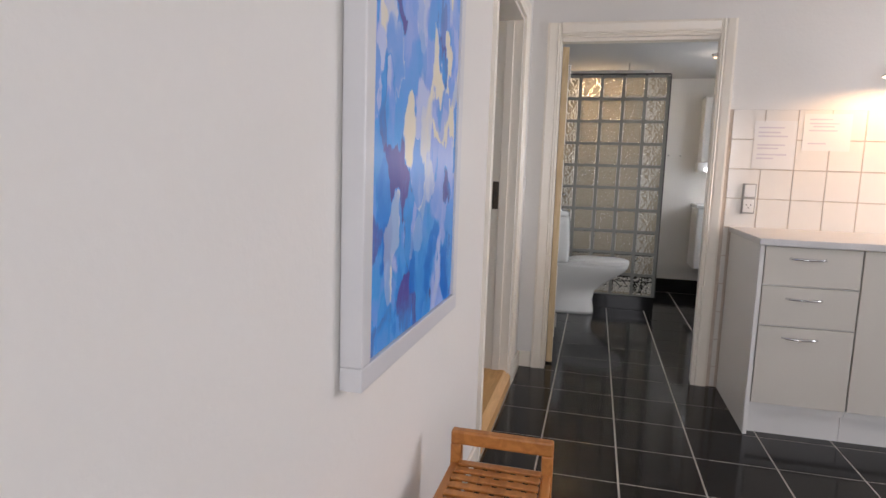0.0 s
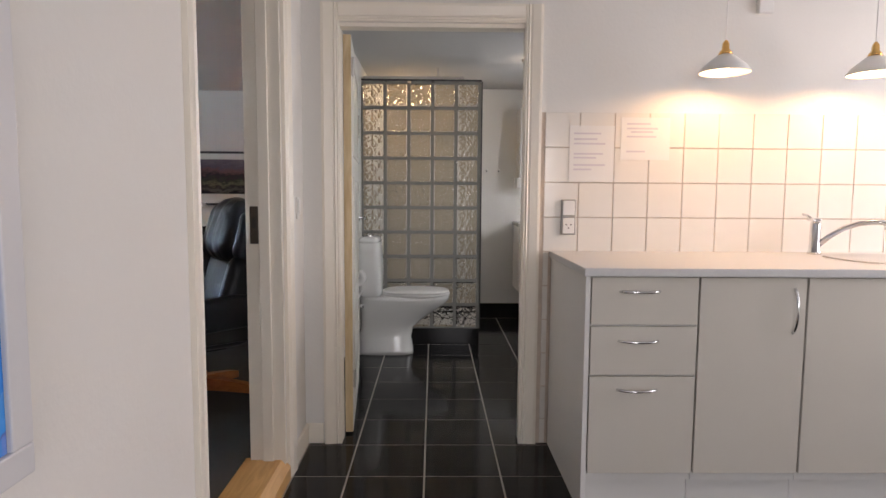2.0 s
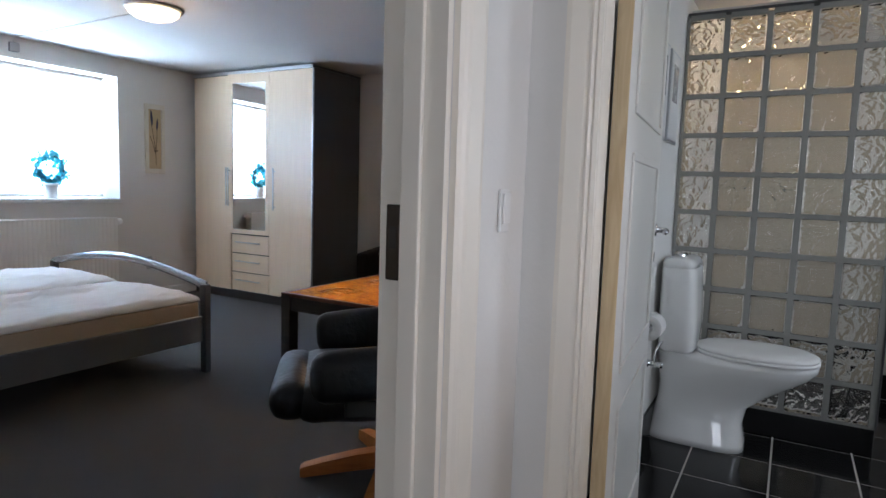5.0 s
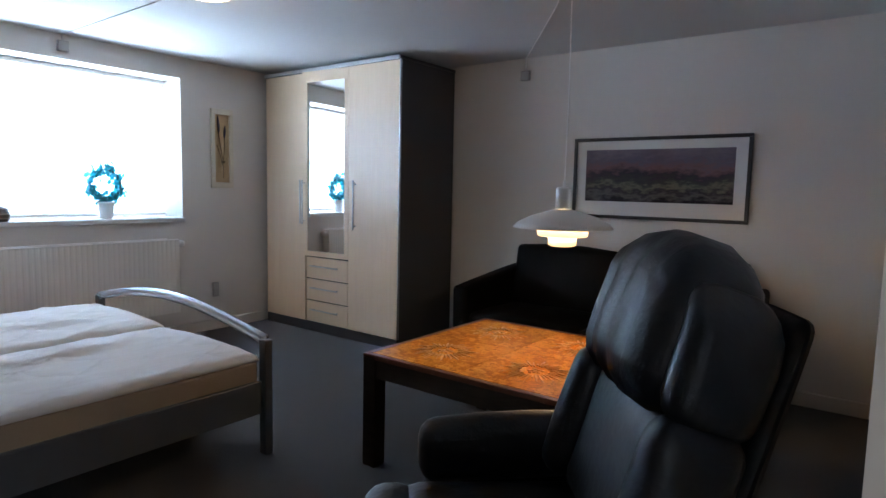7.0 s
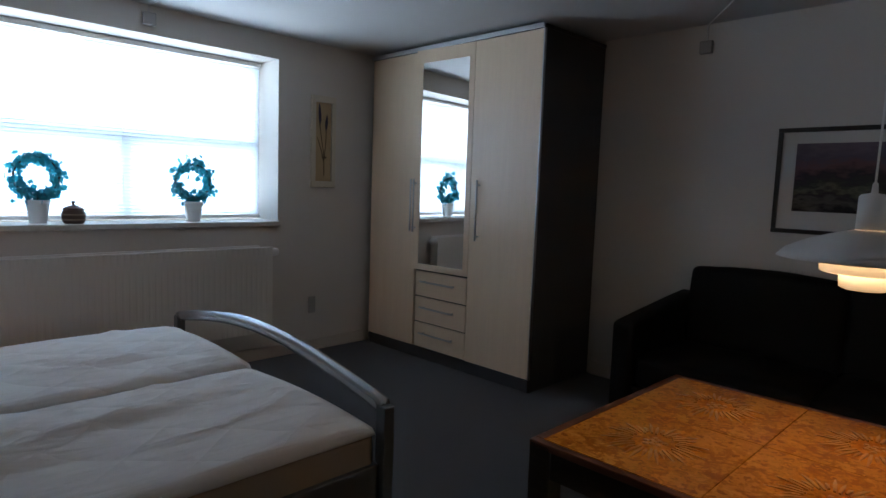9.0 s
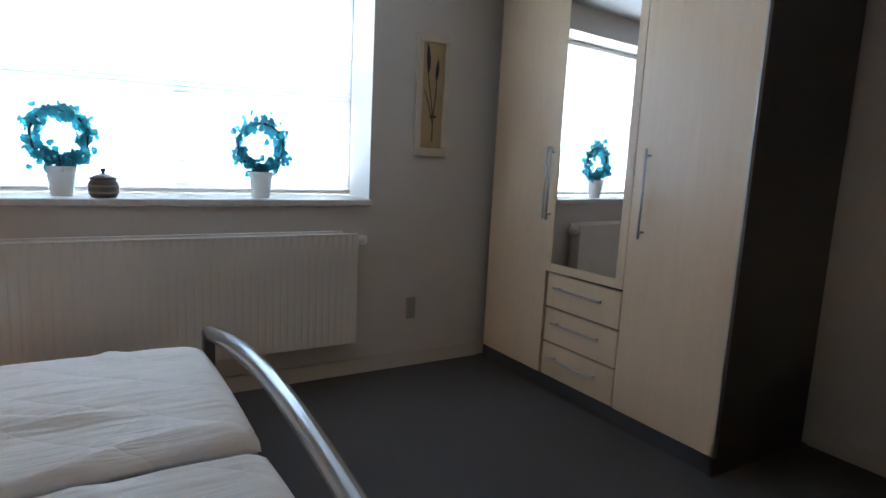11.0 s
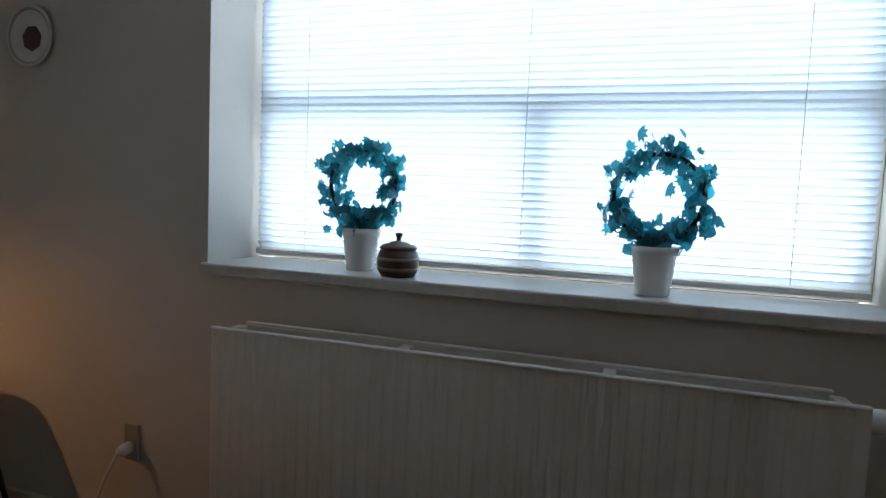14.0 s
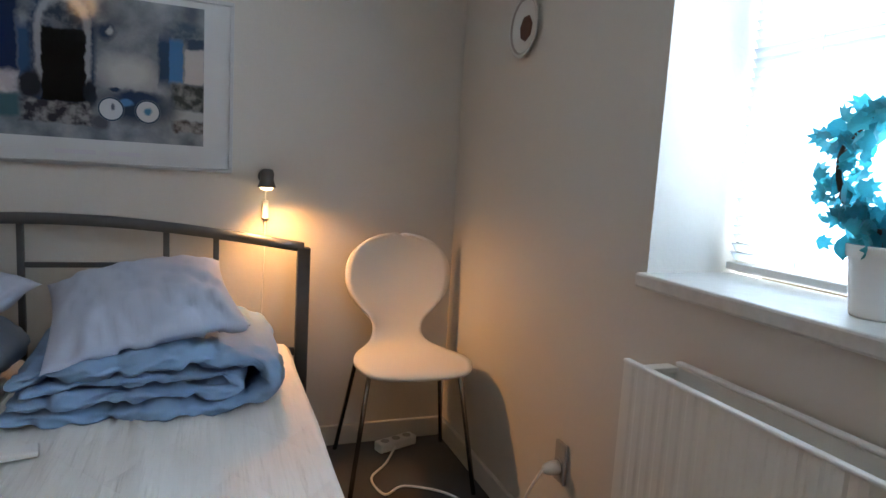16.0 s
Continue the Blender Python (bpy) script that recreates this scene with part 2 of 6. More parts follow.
def quilted():
    """White quilted cotton with a stitched diamond grid."""
    m, nt, b = nodes_of("quilted_cotton")
    N, L = nt.nodes, nt.links
    tc = N.new("ShaderNodeTexCoord")
    hs = []
    for ang in (38, -38):
        mp = N.new("ShaderNodeMapping")
        mp.inputs["Rotation"].default_value = (0, 0, radians(ang))
        L.new(tc.outputs["Object"], mp.inputs[0])
        w = N.new("ShaderNodeTexWave")
        w.inputs["Scale"].default_value, w.inputs["Distortion"].default_value = 1.7, 0.8
        L.new(mp.outputs[0], w.inputs["Vector"])
        hs.append(w.outputs["Fac"])
    mx = N.new("ShaderNodeMath")
    mx.operation = "MINIMUM"
    L.new(hs[0], mx.inputs[0])
    L.new(hs[1], mx.inputs[1])
    pw = N.new("ShaderNodeMath")
    pw.operation = "POWER"
    pw.inputs[1].default_value = 0.35
    L.new(mx.outputs[0], pw.inputs[0])
    n = N.new("ShaderNodeTexNoise")
    n.inputs["Scale"].default_value, n.inputs["Detail"].default_value = 7, 5
    lon = N.new("ShaderNodeMapping")
    lon.inputs["Scale"].default_value = (6.0, 0.45, 1.0)
    L.new(tc.outputs["Object"], lon.inputs[0])
    L.new(lon.outputs[0], n.inputs["Vector"])
    s = N.new("ShaderNodeMath")
    s.operation = "MULTIPLY_ADD"
    s.inputs[1].default_value = 0.42
    L.new(pw.outputs[0], s.inputs[0])
    L.new(n.outputs[0], s.inputs[2])
    bp = N.new("ShaderNodeBump")
    bp.inputs["Strength"].default_value, bp.inputs["Distance"].default_value = 0.8, 0.014
    L.new(s.outputs[0], bp.inputs["Height"])
    L.new(bp.outputs[0], b.inputs["Normal"])
    mix = N.new("ShaderNodeMixRGB")
    mix.inputs[1].default_value, mix.inputs[2].default_value = (0.76, 0.735, 0.70, 1), (0.87, 0.855, 0.83, 1)
    L.new(n.outputs[0], mix.inputs[0])
    L.new(mix.outputs[0], b.inputs["Base Color"])
    b.inputs["Roughness"].default_value = 0.9
    return m


def abstract_paint(name, stops, scale, distort=0.5, stretch=(1, 1, 1), rise=0.0):
    """Loose brushed patches of colour, for pictures on the walls."""
    m, nt, b = nodes_of(name)
    N, L = nt.nodes, nt.links
    tc, mp = N.new("ShaderNodeTexCoord"), N.new("ShaderNodeMapping")
    mp.inputs["Scale"].default_value = stretch
    L.new(tc.outputs["Object"], mp.inputs[0])
    n = N.new("ShaderNodeTexNoise")
    n.inputs["Scale"].default_value, n.inputs["Detail"].default_value = scale * 0.8, 3
    L.new(mp.outputs[0], n.inputs["Vector"])
    va = N.new("ShaderNodeVectorMath")
    va.operation = "SCALE"
    va.inputs["Scale"].default_value = distort
    L.new(n.outputs["Color"], va.inputs[0])
    ad = N.new("ShaderNodeVectorMath")
    L.new(mp.outputs[0], ad.inputs[0])
    L.new(va.outputs[0], ad.inputs[1])
    v = N.new("ShaderNodeTexVoronoi")
    v.inputs["Scale"].default_value = scale
    L.new(ad.outputs[0], v.inputs["Vector"])
    sp = N.new("ShaderNodeSeparateColor")
    L.new(v.outputs["Color"], sp.inputs[0])
    fine = N.new("ShaderNodeTexNoise")
    fine.inputs["Scale"].default_value, fine.inputs["Detail"].default_value = scale * 3, 5
    L.new(ad.outputs[0], fine.inputs["Vector"])
    ma = N.new("ShaderNodeMath")
    ma.operation = "MULTIPLY_ADD"
    ma.inputs[1].default_value = 0.35
    L.new(fine.outputs[0], ma.inputs[0])
    ml = N.new("ShaderNodeMath")
    ml.operation = "MULTIPLY"
    ml.inputs[1].default_value = 0.8
    L.new(sp.outputs[0], ml.inputs[0])
    L.new(ml.outputs[0], ma.inputs[2])
    ramp = N.new("ShaderNodeValToRGB")
    els = ramp.color_ramp.elements
    for i, (p, c) in enumerate(stops):
        e = els[i] if i < 2 else els.new(p)
        e.position, e.color = p, (*c, 1)
    if rise:
        xyz, up = N.new("ShaderNodeSeparateXYZ"), N.new("ShaderNodeMath")
        up.operation = "MULTIPLY_ADD"
        up.inputs[1].default_value, up.inputs[2].default_value = rise, -1.38 * rise
        L.new(tc.outputs["Object"], xyz.inputs[0])
        L.new(xyz.outputs[2], up.inputs[0])
        tot = N.new("ShaderNodeMath")
        L.new(up.outputs[0], tot.inputs[0])
        L.new(ma.outputs[0], tot.inputs[1])
        L.new(tot.outputs[0], ramp.inputs[0])
    else:
        L.new(ma.outputs[0], ramp.inputs[0])
    L.new(ramp.outputs[0], b.inputs["Base Color"])
    b.inputs["Roughness"].default_value = 0.25
    return m


def slat_white():
    m, nt, b = nodes_of("blind_slat")
    N, L = nt.nodes, nt.links
    b.inputs["Base Color"].default_value = (0.82, 0.85, 0.88, 1)
    b.inputs["Roughness"].default_value = 0.5
    tr = N.new("ShaderNodeBsdfTranslucent")
    tr.inputs[0].default_value = (0.85, 0.9, 0.95, 1)
    mix = N.new("ShaderNodeMixShader")
    mix.inputs[0].default_value = 0.5
    L.new(b.outputs[0], mix.inputs[1])
    L.new(tr.outputs[0], mix.inputs[2])
    L.new(mix.outputs[0], N["Material Output"].inputs[0])
    return m


def ivy_leaf():
    """Thin leaf that lets window light through."""
    m = surface("ivy_leaf", (0.02, 0.15, 0.17), 0.4, vary=0.35, scale=20, rnd=0.5)
    N, L = m.node_tree.nodes, m.node_tree.links
    tr = N.new("ShaderNodeBsdfTranslucent")
    tr.inputs[0].default_value = (0.045, 0.40, 0.50, 1)
    mix = N.new("ShaderNodeMixShader")
    mix.inputs[0].default_value = 0.45
    L.new(N["Principled BSDF"].outputs[0], mix.inputs[1])
    L.new(tr.outputs[0], mix.inputs[2])
    L.new(mix.outputs[0], N["Material Output"].inputs[0])
    return m


def block_glass():
    m, nt, b = nodes_of("rippled_block_glass")
    N, L = nt.nodes, nt.links
    tc = N.new("ShaderNodeTexCoord")
    n = N.new("ShaderNodeTexNoise")
    n.inputs["Scale"].default_value, n.inputs["Detail"].default_value, n.inputs["Distortion"].default_value = 15, 1, 1.5
    L.new(tc.outputs["Object"], n.inputs["Vector"])
    bp = N.new("ShaderNodeBump")
    bp.inputs["Strength"].default_value, bp.inputs["Distance"].default_value = 0.9, 0.012
    L.new(n.outputs[0], bp.inputs["Height"])
    L.new(bp.outputs[0], b.inputs["Normal"])
    b.inputs["Base Color"].default_value = (0.93, 0.92, 0.88, 1)
    b.inputs["Transmission Weight"].default_value, b.inputs["Roughness"].default_value, b.inputs["IOR"].default_value = 1.0, 0.03, 1.42
    return m


M_QUILT, M_SLAT, M_BLOCK, M_LEAF = quilted(), slat_white(), block_glass(), ivy_leaf()
def hall_painting():
    """Overlapping brushed patches: periwinkle and cream above, azure below, with dark violet accents."""
    m, nt, b = nodes_of("blue_abstract_painting")
    N, L = nt.nodes, nt.links
    tc, xyz = N.new("ShaderNodeTexCoord"), N.new("ShaderNodeSeparateXYZ")
    L.new(tc.outputs["Object"], xyz.inputs[0])

    def patches(scale, stretch, bend, seed, stops, rise):
        mp = N.new("ShaderNodeMapping")
        mp.inputs["Scale"].default_value, mp.inputs["Location"].default_value = stretch, (seed, seed * 1.7, seed * 0.6)
        mp.inputs["Rotation"].default_value = (radians(18 * seed), 0, 0)
        L.new(tc.outputs["Object"], mp.inputs[0])
        n = N.new("ShaderNodeTexNoise")
        n.inputs["Scale"].default_value, n.inputs["Detail"].default_value = 9.0, 5
        L.new(mp.outputs[0], n.inputs["Vector"])
        va, ad = N.new("ShaderNodeVectorMath"), N.new("ShaderNodeVectorMath")
        va.operation = "SCALE"
        va.inputs["Scale"].default_value = bend
        L.new(n.outputs["Color"], va.inputs[0])
        L.new(mp.outputs[0], ad.inputs[0])
        L.new(va.outputs[0], ad.inputs[1])
        v = N.new("ShaderNodeTexVoronoi")
        v.feature = "SMOOTH_F1"
        v.inputs["Scale"].default_value, v.inputs["Smoothness"].default_value = scale, 0.22
        L.new(ad.outputs[0], v.inputs["Vector"])
        sp = N.new("ShaderNodeSeparateColor")
        L.new(v.outputs["Color"], sp.inputs[0])
        up = N.new("ShaderNodeMath")
        up.operation = "MULTIPLY_ADD"
        up.inputs[1].default_value, up.inputs[2].default_value = rise, 0.06 - 1.38 * rise
        L.new(xyz.outputs[2], up.inputs[0])
        br = N.new("ShaderNodeTexNoise")
        br.inputs["Scale"].default_value, br.inputs["Detail"].default_value = 14, 6
        L.new(ad.outputs[0], br.inputs["Vector"])
        bs = N.new("ShaderNodeMath")
        bs.operation = "MULTIPLY_ADD"
        bs.inputs[1].default_value = 0.42
        L.new(br.outputs[0], bs.inputs[0])
        L.new(up.outputs[0], bs.inputs[2])
        tot = N.new("ShaderNodeMath")
        tot.operation = "MULTIPLY_ADD"
        tot.inputs[1].default_value = 0.85
        L.new(sp.outputs[0], tot.inputs[0])
        L.new(bs.outputs[0], tot.inputs[2])
        ramp = N.new("ShaderNodeValToRGB")
        els = ramp.color_ramp.elements
        for i, (p, c) in enumerate(stops):
            e = els[i] if i < 2 else els.new(p)
            e.position, e.color = p, (*c, 1)
        L.new(tot.outputs[0], ramp.inputs[0])
        return ramp.outputs[0], sp.outputs[1]

    base, _ = patches(9.5, (1, 1, 0.62), 0.20, 1.0, [(0.0, (0.02, 0.13, 0.58)), (1.0, (0.50, 0.58, 0.86)), (0.25, (0.03, 0.24, 0.74)), (0.42, (0.08, 0.36, 0.82)), (0.58, (0.16, 0.36, 0.84)), (0.74, (0.30, 0.42, 0.84)), (0.88, (0.38, 0.48, 0.86))], 0.40)
    over, pick = patches(13.0, (1, 1, 0.6), 0.17, 2.3, [(0.0, (0.02, 0.10, 0.50)), (1.0, (0.80, 0.74, 0.62)), (0.20, (0.06, 0.07, 0.36)), (0.34, (0.12, 0.10, 0.38)), (0.46, (0.05, 0.32, 0.80)), (0.62, (0.20, 0.38, 0.82)), (0.74, (0.55, 0.62, 0.84)), (0.84, (0.74, 0.72, 0.70))], 0.10)
    gate = N.new("ShaderNodeMapRange")
    gate.inputs[1].default_value, gate.inputs[2].default_value = 0.50, 0.62
    L.new(pick, gate.inputs[0])
    mix = N.new("ShaderNodeMixRGB")
    L.new(gate.outputs[0], mix.inputs[0])
    L.new(base, mix.inputs[1])
    L.new(over, mix.inputs[2])
    L.new(mix.outputs[0], b.inputs["Base Color"])
    b.inputs["Roughness"].default_value, b.inputs["Specular IOR Level"].default_value = 0.3, 0.12
    return m


M_ABSTRACT = hall_painting()


def landscape_print():
    """Hazy strata: dusk sky over dark hills, a pale field and dark ground."""
    m, nt, b = nodes_of("dark_landscape_print")
    N, L = nt.nodes, nt.links
    tc, xyz = N.new("ShaderNodeTexCoord"), N.new("ShaderNodeSeparateXYZ")
    L.new(tc.outputs["Object"], xyz.inputs[0])
    n1, n2 = N.new("ShaderNodeTexNoise"), N.new("ShaderNodeTexNoise")
    for n, sc, det, st in ((n1, 5, 6, (1, 1, 1.6)), (n2, 22, 4, (1, 1, 2.5))):
        mp = N.new("ShaderNodeMapping")
        mp.inputs["Scale"].default_value = st
        L.new(tc.outputs["Object"], mp.inputs[0])
        L.new(mp.outputs[0], n.inputs["Vector"])
        n.inputs["Scale"].default_value, n.inputs["Detail"].default_value = sc, det
    h = N.new("ShaderNodeMapRange")
    h.inputs[1].default_value, h.inputs[2].default_value = -0.155, 0.19
    L.new(xyz.outputs[2], h.inputs[0])
    a = N.new("ShaderNodeMath")
    a.operation = "MULTIPLY_ADD"
    a.inputs[1].default_value = 0.55
    L.new(n1.outputs[0], a.inputs[0])
    L.new(h.outputs[0], a.inputs[2])
    c = N.new("ShaderNodeMath")
    c.operation = "MULTIPLY_ADD"
    c.inputs[1].default_value = 0.30
    L.new(n2.outputs[0], c.inputs[0])
    L.new(a.outputs[0], c.inputs[2])
    off = N.new("ShaderNodeMath")
    off.operation = "SUBTRACT"
    off.inputs[1].default_value = 0.42
    L.new(c.outputs[0], off.inputs[0])
    ramp = N.new("ShaderNodeValToRGB")
    els = ramp.color_ramp.elements
    for i, (p, col) in enumerate([(0.0, (0.02, 0.018, 0.022)), (1.0, (0.16, 0.13, 0.16)), (0.12, (0.10, 0.09, 0.085)), (0.22, (0.035, 0.03, 0.035)), (0.32, (0.13, 0.125, 0.09)), (0.40, (0.05, 0.05, 0.045)), (0.52, (0.045, 0.035, 0.045)), (0.66, (0.15, 0.08, 0.09)), (0.80, (0.11, 0.09, 0.12))]):
        e = els[i] if i < 2 else els.new(p)
        e.position, e.color = p, (*col, 1)
    L.new(off.outputs[0], ramp.inputs[0])
    L.new(ramp.outputs[0], b.inputs["Base Color"])
    b.inputs["Roughness"].default_value = 0.08
    return m


M_LANDSCAPE = landscape_print()
M_SMALLPRINT = abstract_paint("grey_print", [(0.0, (0.25, 0.25, 0.26)), (1.0, (0.6, 0.6, 0.58)), (0.5, (0.42, 0.42, 0.42))], 14, 0.4)
M_TABLETILE = abstract_paint("glazed_orange_tile", [(0.0, (0.16, 0.045, 0.006)), (1.0, (0.82, 0.36, 0.05)), (0.30, (0.46, 0.14, 0.010)), (0.52, (0.66, 0.23, 0.018)), (0.75, (0.76, 0.29, 0.03))], 26, 0.30)
for nd in M_TABLETILE.node_tree.nodes:
    if nd.bl_idname == "ShaderNodeTexVoronoi":
        nd.feature = "SMOOTH_F1"
        nd.inputs["Smoothness"].default_value = 0.8

# ---------------------------------------------------------------- building helpers
def place(ob, parent=None):
    if parent is not None:
        ob.parent = parent
    return ob


def part(name, bm, material, parent=None, label="", smooth=False):
    """Links a bmesh as one mesh object under a thing or a part."""
    me = bpy.data.meshes.new(name)
    bm.to_mesh(me)
    bm.free()
    me.materials.append(material)
    if smooth:
        for p in me.polygons:
            p.use_smooth = True
    ob = place(new(name, me), parent)
    if label:
        ob["label"] = label
    return ob


def thing(name, label, category, m=None, group="", kind=""):
    ob = new(name)
    ob.matrix_basis = m if m is not None else Matrix()
    return tagged(ob, label, category, group, kind)


def box(x0, x1, y0, y1, z0, z1, bevel=0.0, seg=2, bm=None):
    bm = bm or bmesh.new()
    v = bmesh.ops.create_cube(bm, size=1.0)["verts"]
    for p in v:
        p.co = Vector((x0 + (p.co.x + 0.5) * (x1 - x0), y0 + (p.co.y + 0.5) * (y1 - y0), z0 + (p.co.z + 0.5) * (z1 - z0)))
    if bevel:
        e = {e for p in v for e in p.link_edges}
        bmesh.ops.bevel(bm, geom=list(e), offset=bevel, segments=seg, affect="EDGES", profile=0.5)
    return bm


def lathe(profile, n=32, bm=None, at=(0, 0, 0), ring=False):
    """A turned shape; ring: the profile is a closed section, with nothing across the middle."""
    bm = bm or bmesh.new()
    rings = []
    for r, z in profile:
        rings.append([bm.verts.new((at[0] + r * math.cos(2 * math.pi * i / n), at[1] + r * math.sin(2 * math.pi * i / n), at[2] + z)) for i in range(n)])
    for a, b in zip(rings, rings[1:]):
        for i in range(n):
            bm.faces.new((a[i], a[(i + 1) % n], b[(i + 1) % n], b[i]))
    if ring:
        for i in range(n):
            bm.faces.new((rings[-1][i], rings[-1][(i + 1) % n], rings[0][(i + 1) % n], rings[0][i]))
    else:
        bm.faces.new(rings[0][::-1])
        bm.faces.new(rings[-1])
    bmesh.ops.recalc_face_normals(bm, faces=bm.faces)
    return bm


def tube(points, r, n=10, bm=None):
    """A round bar along the points."""
    bm = bm or bmesh.new()
    pts = [Vector(p) for p in points]
    rings, up = [], None
    for i, p in enumerate(pts):
        d = (pts[min(i + 1, len(pts) - 1)] - pts[max(i - 1, 0)]).normalized()
        if up is None:
            up = d.orthogonal().normalized()
        up = (up - d * up.dot(d)).normalized()
        side = d.cross(up)
        rings.append([bm.verts.new(p + r * (math.cos(2 * math.pi * k / n) * up + math.sin(2 * math.pi * k / n) * side)) for k in range(n)])
    for a, b in zip(rings, rings[1:]):
        for k in range(n):
            bm.faces.new((a[k], a[(k + 1) % n], b[(k + 1) % n], b[k]))
    bm.faces.new(rings[0][::-1])
    bm.faces.new(rings[-1])
    return bm


def loft(rings, bm=None, cap=True):
    bm = bm or bmesh.new()
    vs = [[bm.verts.new(p) for p in ring] for ring in rings]
    n = len(vs[0])
    for a, b in zip(vs, vs[1:]):
        for k in range(n):
            bm.faces.new((a[k], a[(k + 1) % n], b[(k + 1) % n], b[k]))
    if cap:
        bm.faces.new(vs[0][::-1])
        bm.faces.new(vs[-1])
    return bm


def oval(cx, cy, z, rx, ry, n=32, power=2.0):
    out = []
    for i in range(n):
        a = 2 * math.pi * i / n
        c, s = math.cos(a), math.sin(a)
        out.append((cx + rx * math.copysign(abs(c) ** (2 / power), c), cy + ry * math.copysign(abs(s) ** (2 / power), s), z))
    return out


def cushion(x0, x1, y0, y1, z0, z1, puff=0.03, seed=0, wrinkle=0.0, cuts=10, round_=0.05):
    """A soft upholstered block: bulging faces, rounded edges, slight creases."""
    bm = box(x0, x1, y0, y1, z0, z1, round_, 3)
    bmesh.ops.subdivide_edges(bm, edges=[e for e in bm.edges if e.calc_length() > 0.08], cuts=cuts, use_grid_fill=True)
    cx, cy, cz = (x0 + x1) / 2, (y0 + y1) / 2, (z0 + z1) / 2
    for v in bm.verts:
        u, w, h = (v.co.x - cx) / (x1 - x0) * 2, (v.co.y - cy) / (y1 - y0) * 2, (v.co.z - cz) / (z1 - z0) * 2
        v.co.z += puff * max(0, 1 - u * u) * max(0, 1 - w * w) * (1 if h > 0 else -0.4) * abs(h)
        v.co.x += puff * 0.4 * max(0, 1 - w * w) * max(0, 1 - h * h) * u
        v.co.y += puff * 0.4 * max(0, 1 - u * u) * max(0, 1 - h * h) * w
        if wrinkle:
            v.co += Vector(noise.noise_vector(v.co * 9 + Vector((seed, seed, 0)))) * wrinkle
    return bm


def shell(rows, thick):
    """A closed sheet of the given thickness through a grid of points."""
    P = [[Vector(p) for p in r] for r in rows]
    n, k = len(P), len(P[0])
    bm = bmesh.new()
    sides = []
    for s in (0.5, -0.5):
        g = []
        for i in range(n):
            line = []
            for j in range(k):
                du = P[min(i + 1, n - 1)][j] - P[max(i - 1, 0)][j]
                dv = P[i][min(j + 1, k - 1)] - P[i][max(j - 1, 0)]
                line.append(bm.verts.new(P[i][j] + du.cross(dv).normalized() * thick * s))
            g.append(line)
        sides.append(g)
    a, b = sides
    for i in range(n - 1):
        for j in range(k - 1):
            bm.faces.new((a[i][j], a[i + 1][j], a[i + 1][j + 1], a[i][j + 1]))
            bm.faces.new((b[i][j], b[i][j + 1], b[i + 1][j + 1], b[i + 1][j]))
    rim = [(i, 0) for i in range(n)] + [(n - 1, j) for j in range(1, k)] + [(i, k - 1) for i in range(n - 2, -1, -1)] + [(0, j) for j in range(k - 2, 0, -1)]
    for q in range(len(rim)):
        (i, j), (u, v) = rim[q], rim[(q + 1) % len(rim)]
        bm.faces.new((a[i][j], b[i][j], b[u][v], a[u][v]))
    bmesh.ops.recalc_face_normals(bm, faces=bm.faces)
    return bm


def transform(bm, m):
    bmesh.ops.transform(bm, matrix=m, verts=bm.verts)
    return bm


def cable(name, points, r, material, label, category="cable"):
    bm = tube(points, r, 8)
    return tagged(part(name, bm, material, None, "", True), label, category)


def structure(name, bm, material, label, category):
    return tagged(part(name, bm, material), label, category, "", "structure")

M_FRONT = surface("grey_white_cabinet_front", (0.65, 0.615, 0.55), 0.4, vary=0.03, scale=3)
M_FAINTINK = surface("faint_printing", (0.64, 0.60, 0.65), 0.8)
# ---------------------------------------------------------------- walls, floors, ceilings
XW, YF, YH = -4.895, 6.94, 2.47      # bedroom: window wall, far wall, wall at the bed's head
WY0, WY1, WZ0, WZ1 = 3.715, 5.52, 1.02, 2.09
DY0, DY1 = 2.383, 3.295              # bedroom doorway
BX0, BX1, BZ = -0.07, 0.80, 2.03     # bathroom doorway
YK = 3.68                            # kitchen wall
TOP = 2.42

bm = box(-0.40, -0.25, -2.4, DY0, -0.1, TOP)
box(-0.40, -0.25, DY0, DY1, 2.06, TOP, bm=bm)
box(-0.40, -0.25, DY1, YK, -0.1, TOP, bm=bm)
structure("wall_hall", bm, M_WALL, "white painted hall wall with a doorway to the bedroom", "wall")
structure("wall_bath_side", box(-0.40, -0.21, YK, 7.1, -0.1, TOP), M_WALL, "white painted bathroom side wall", "wall")
bm = box(-0.21, BX0 - 0.055, YK, 3.80, -0.1, TOP)
box(BX0 - 0.055, BX1 + 0.03, YK, 3.80, BZ, TOP, bm=bm)
box(BX1 + 0.03, 3.5, YK, 3.80, -0.1, TOP, bm=bm)
wall_kitchen = structure("wall_kitchen", bm, M_WALL, "white painted kitchen wall with a tiled splashback", "wall")
structure("wall_bath_back", box(-0.21, 2.2, 6.76, 6.9, -0.1, TOP), M_WALL, "white painted bathroom back wall", "wall")
bm = box(2.1, 2.2, 3.80, 4.7, -0.1, TOP)
box(2.1, 2.2, 5.6, 6.76, -0.1, TOP, bm=bm)
box(2.1, 2.2, 4.7, 5.6, -0.1, 1.2, bm=bm)
box(2.1, 2.2, 4.7, 5.6, 2.05, TOP, bm=bm)
structure("wall_bath_right", bm, M_WALL, "white painted bathroom wall", "wall")
bm = box(3.5, 3.65, -2.4, 1.75, -0.1, TOP)
box(3.5, 3.65, 3.25, 3.80, -0.1, TOP, bm=bm)
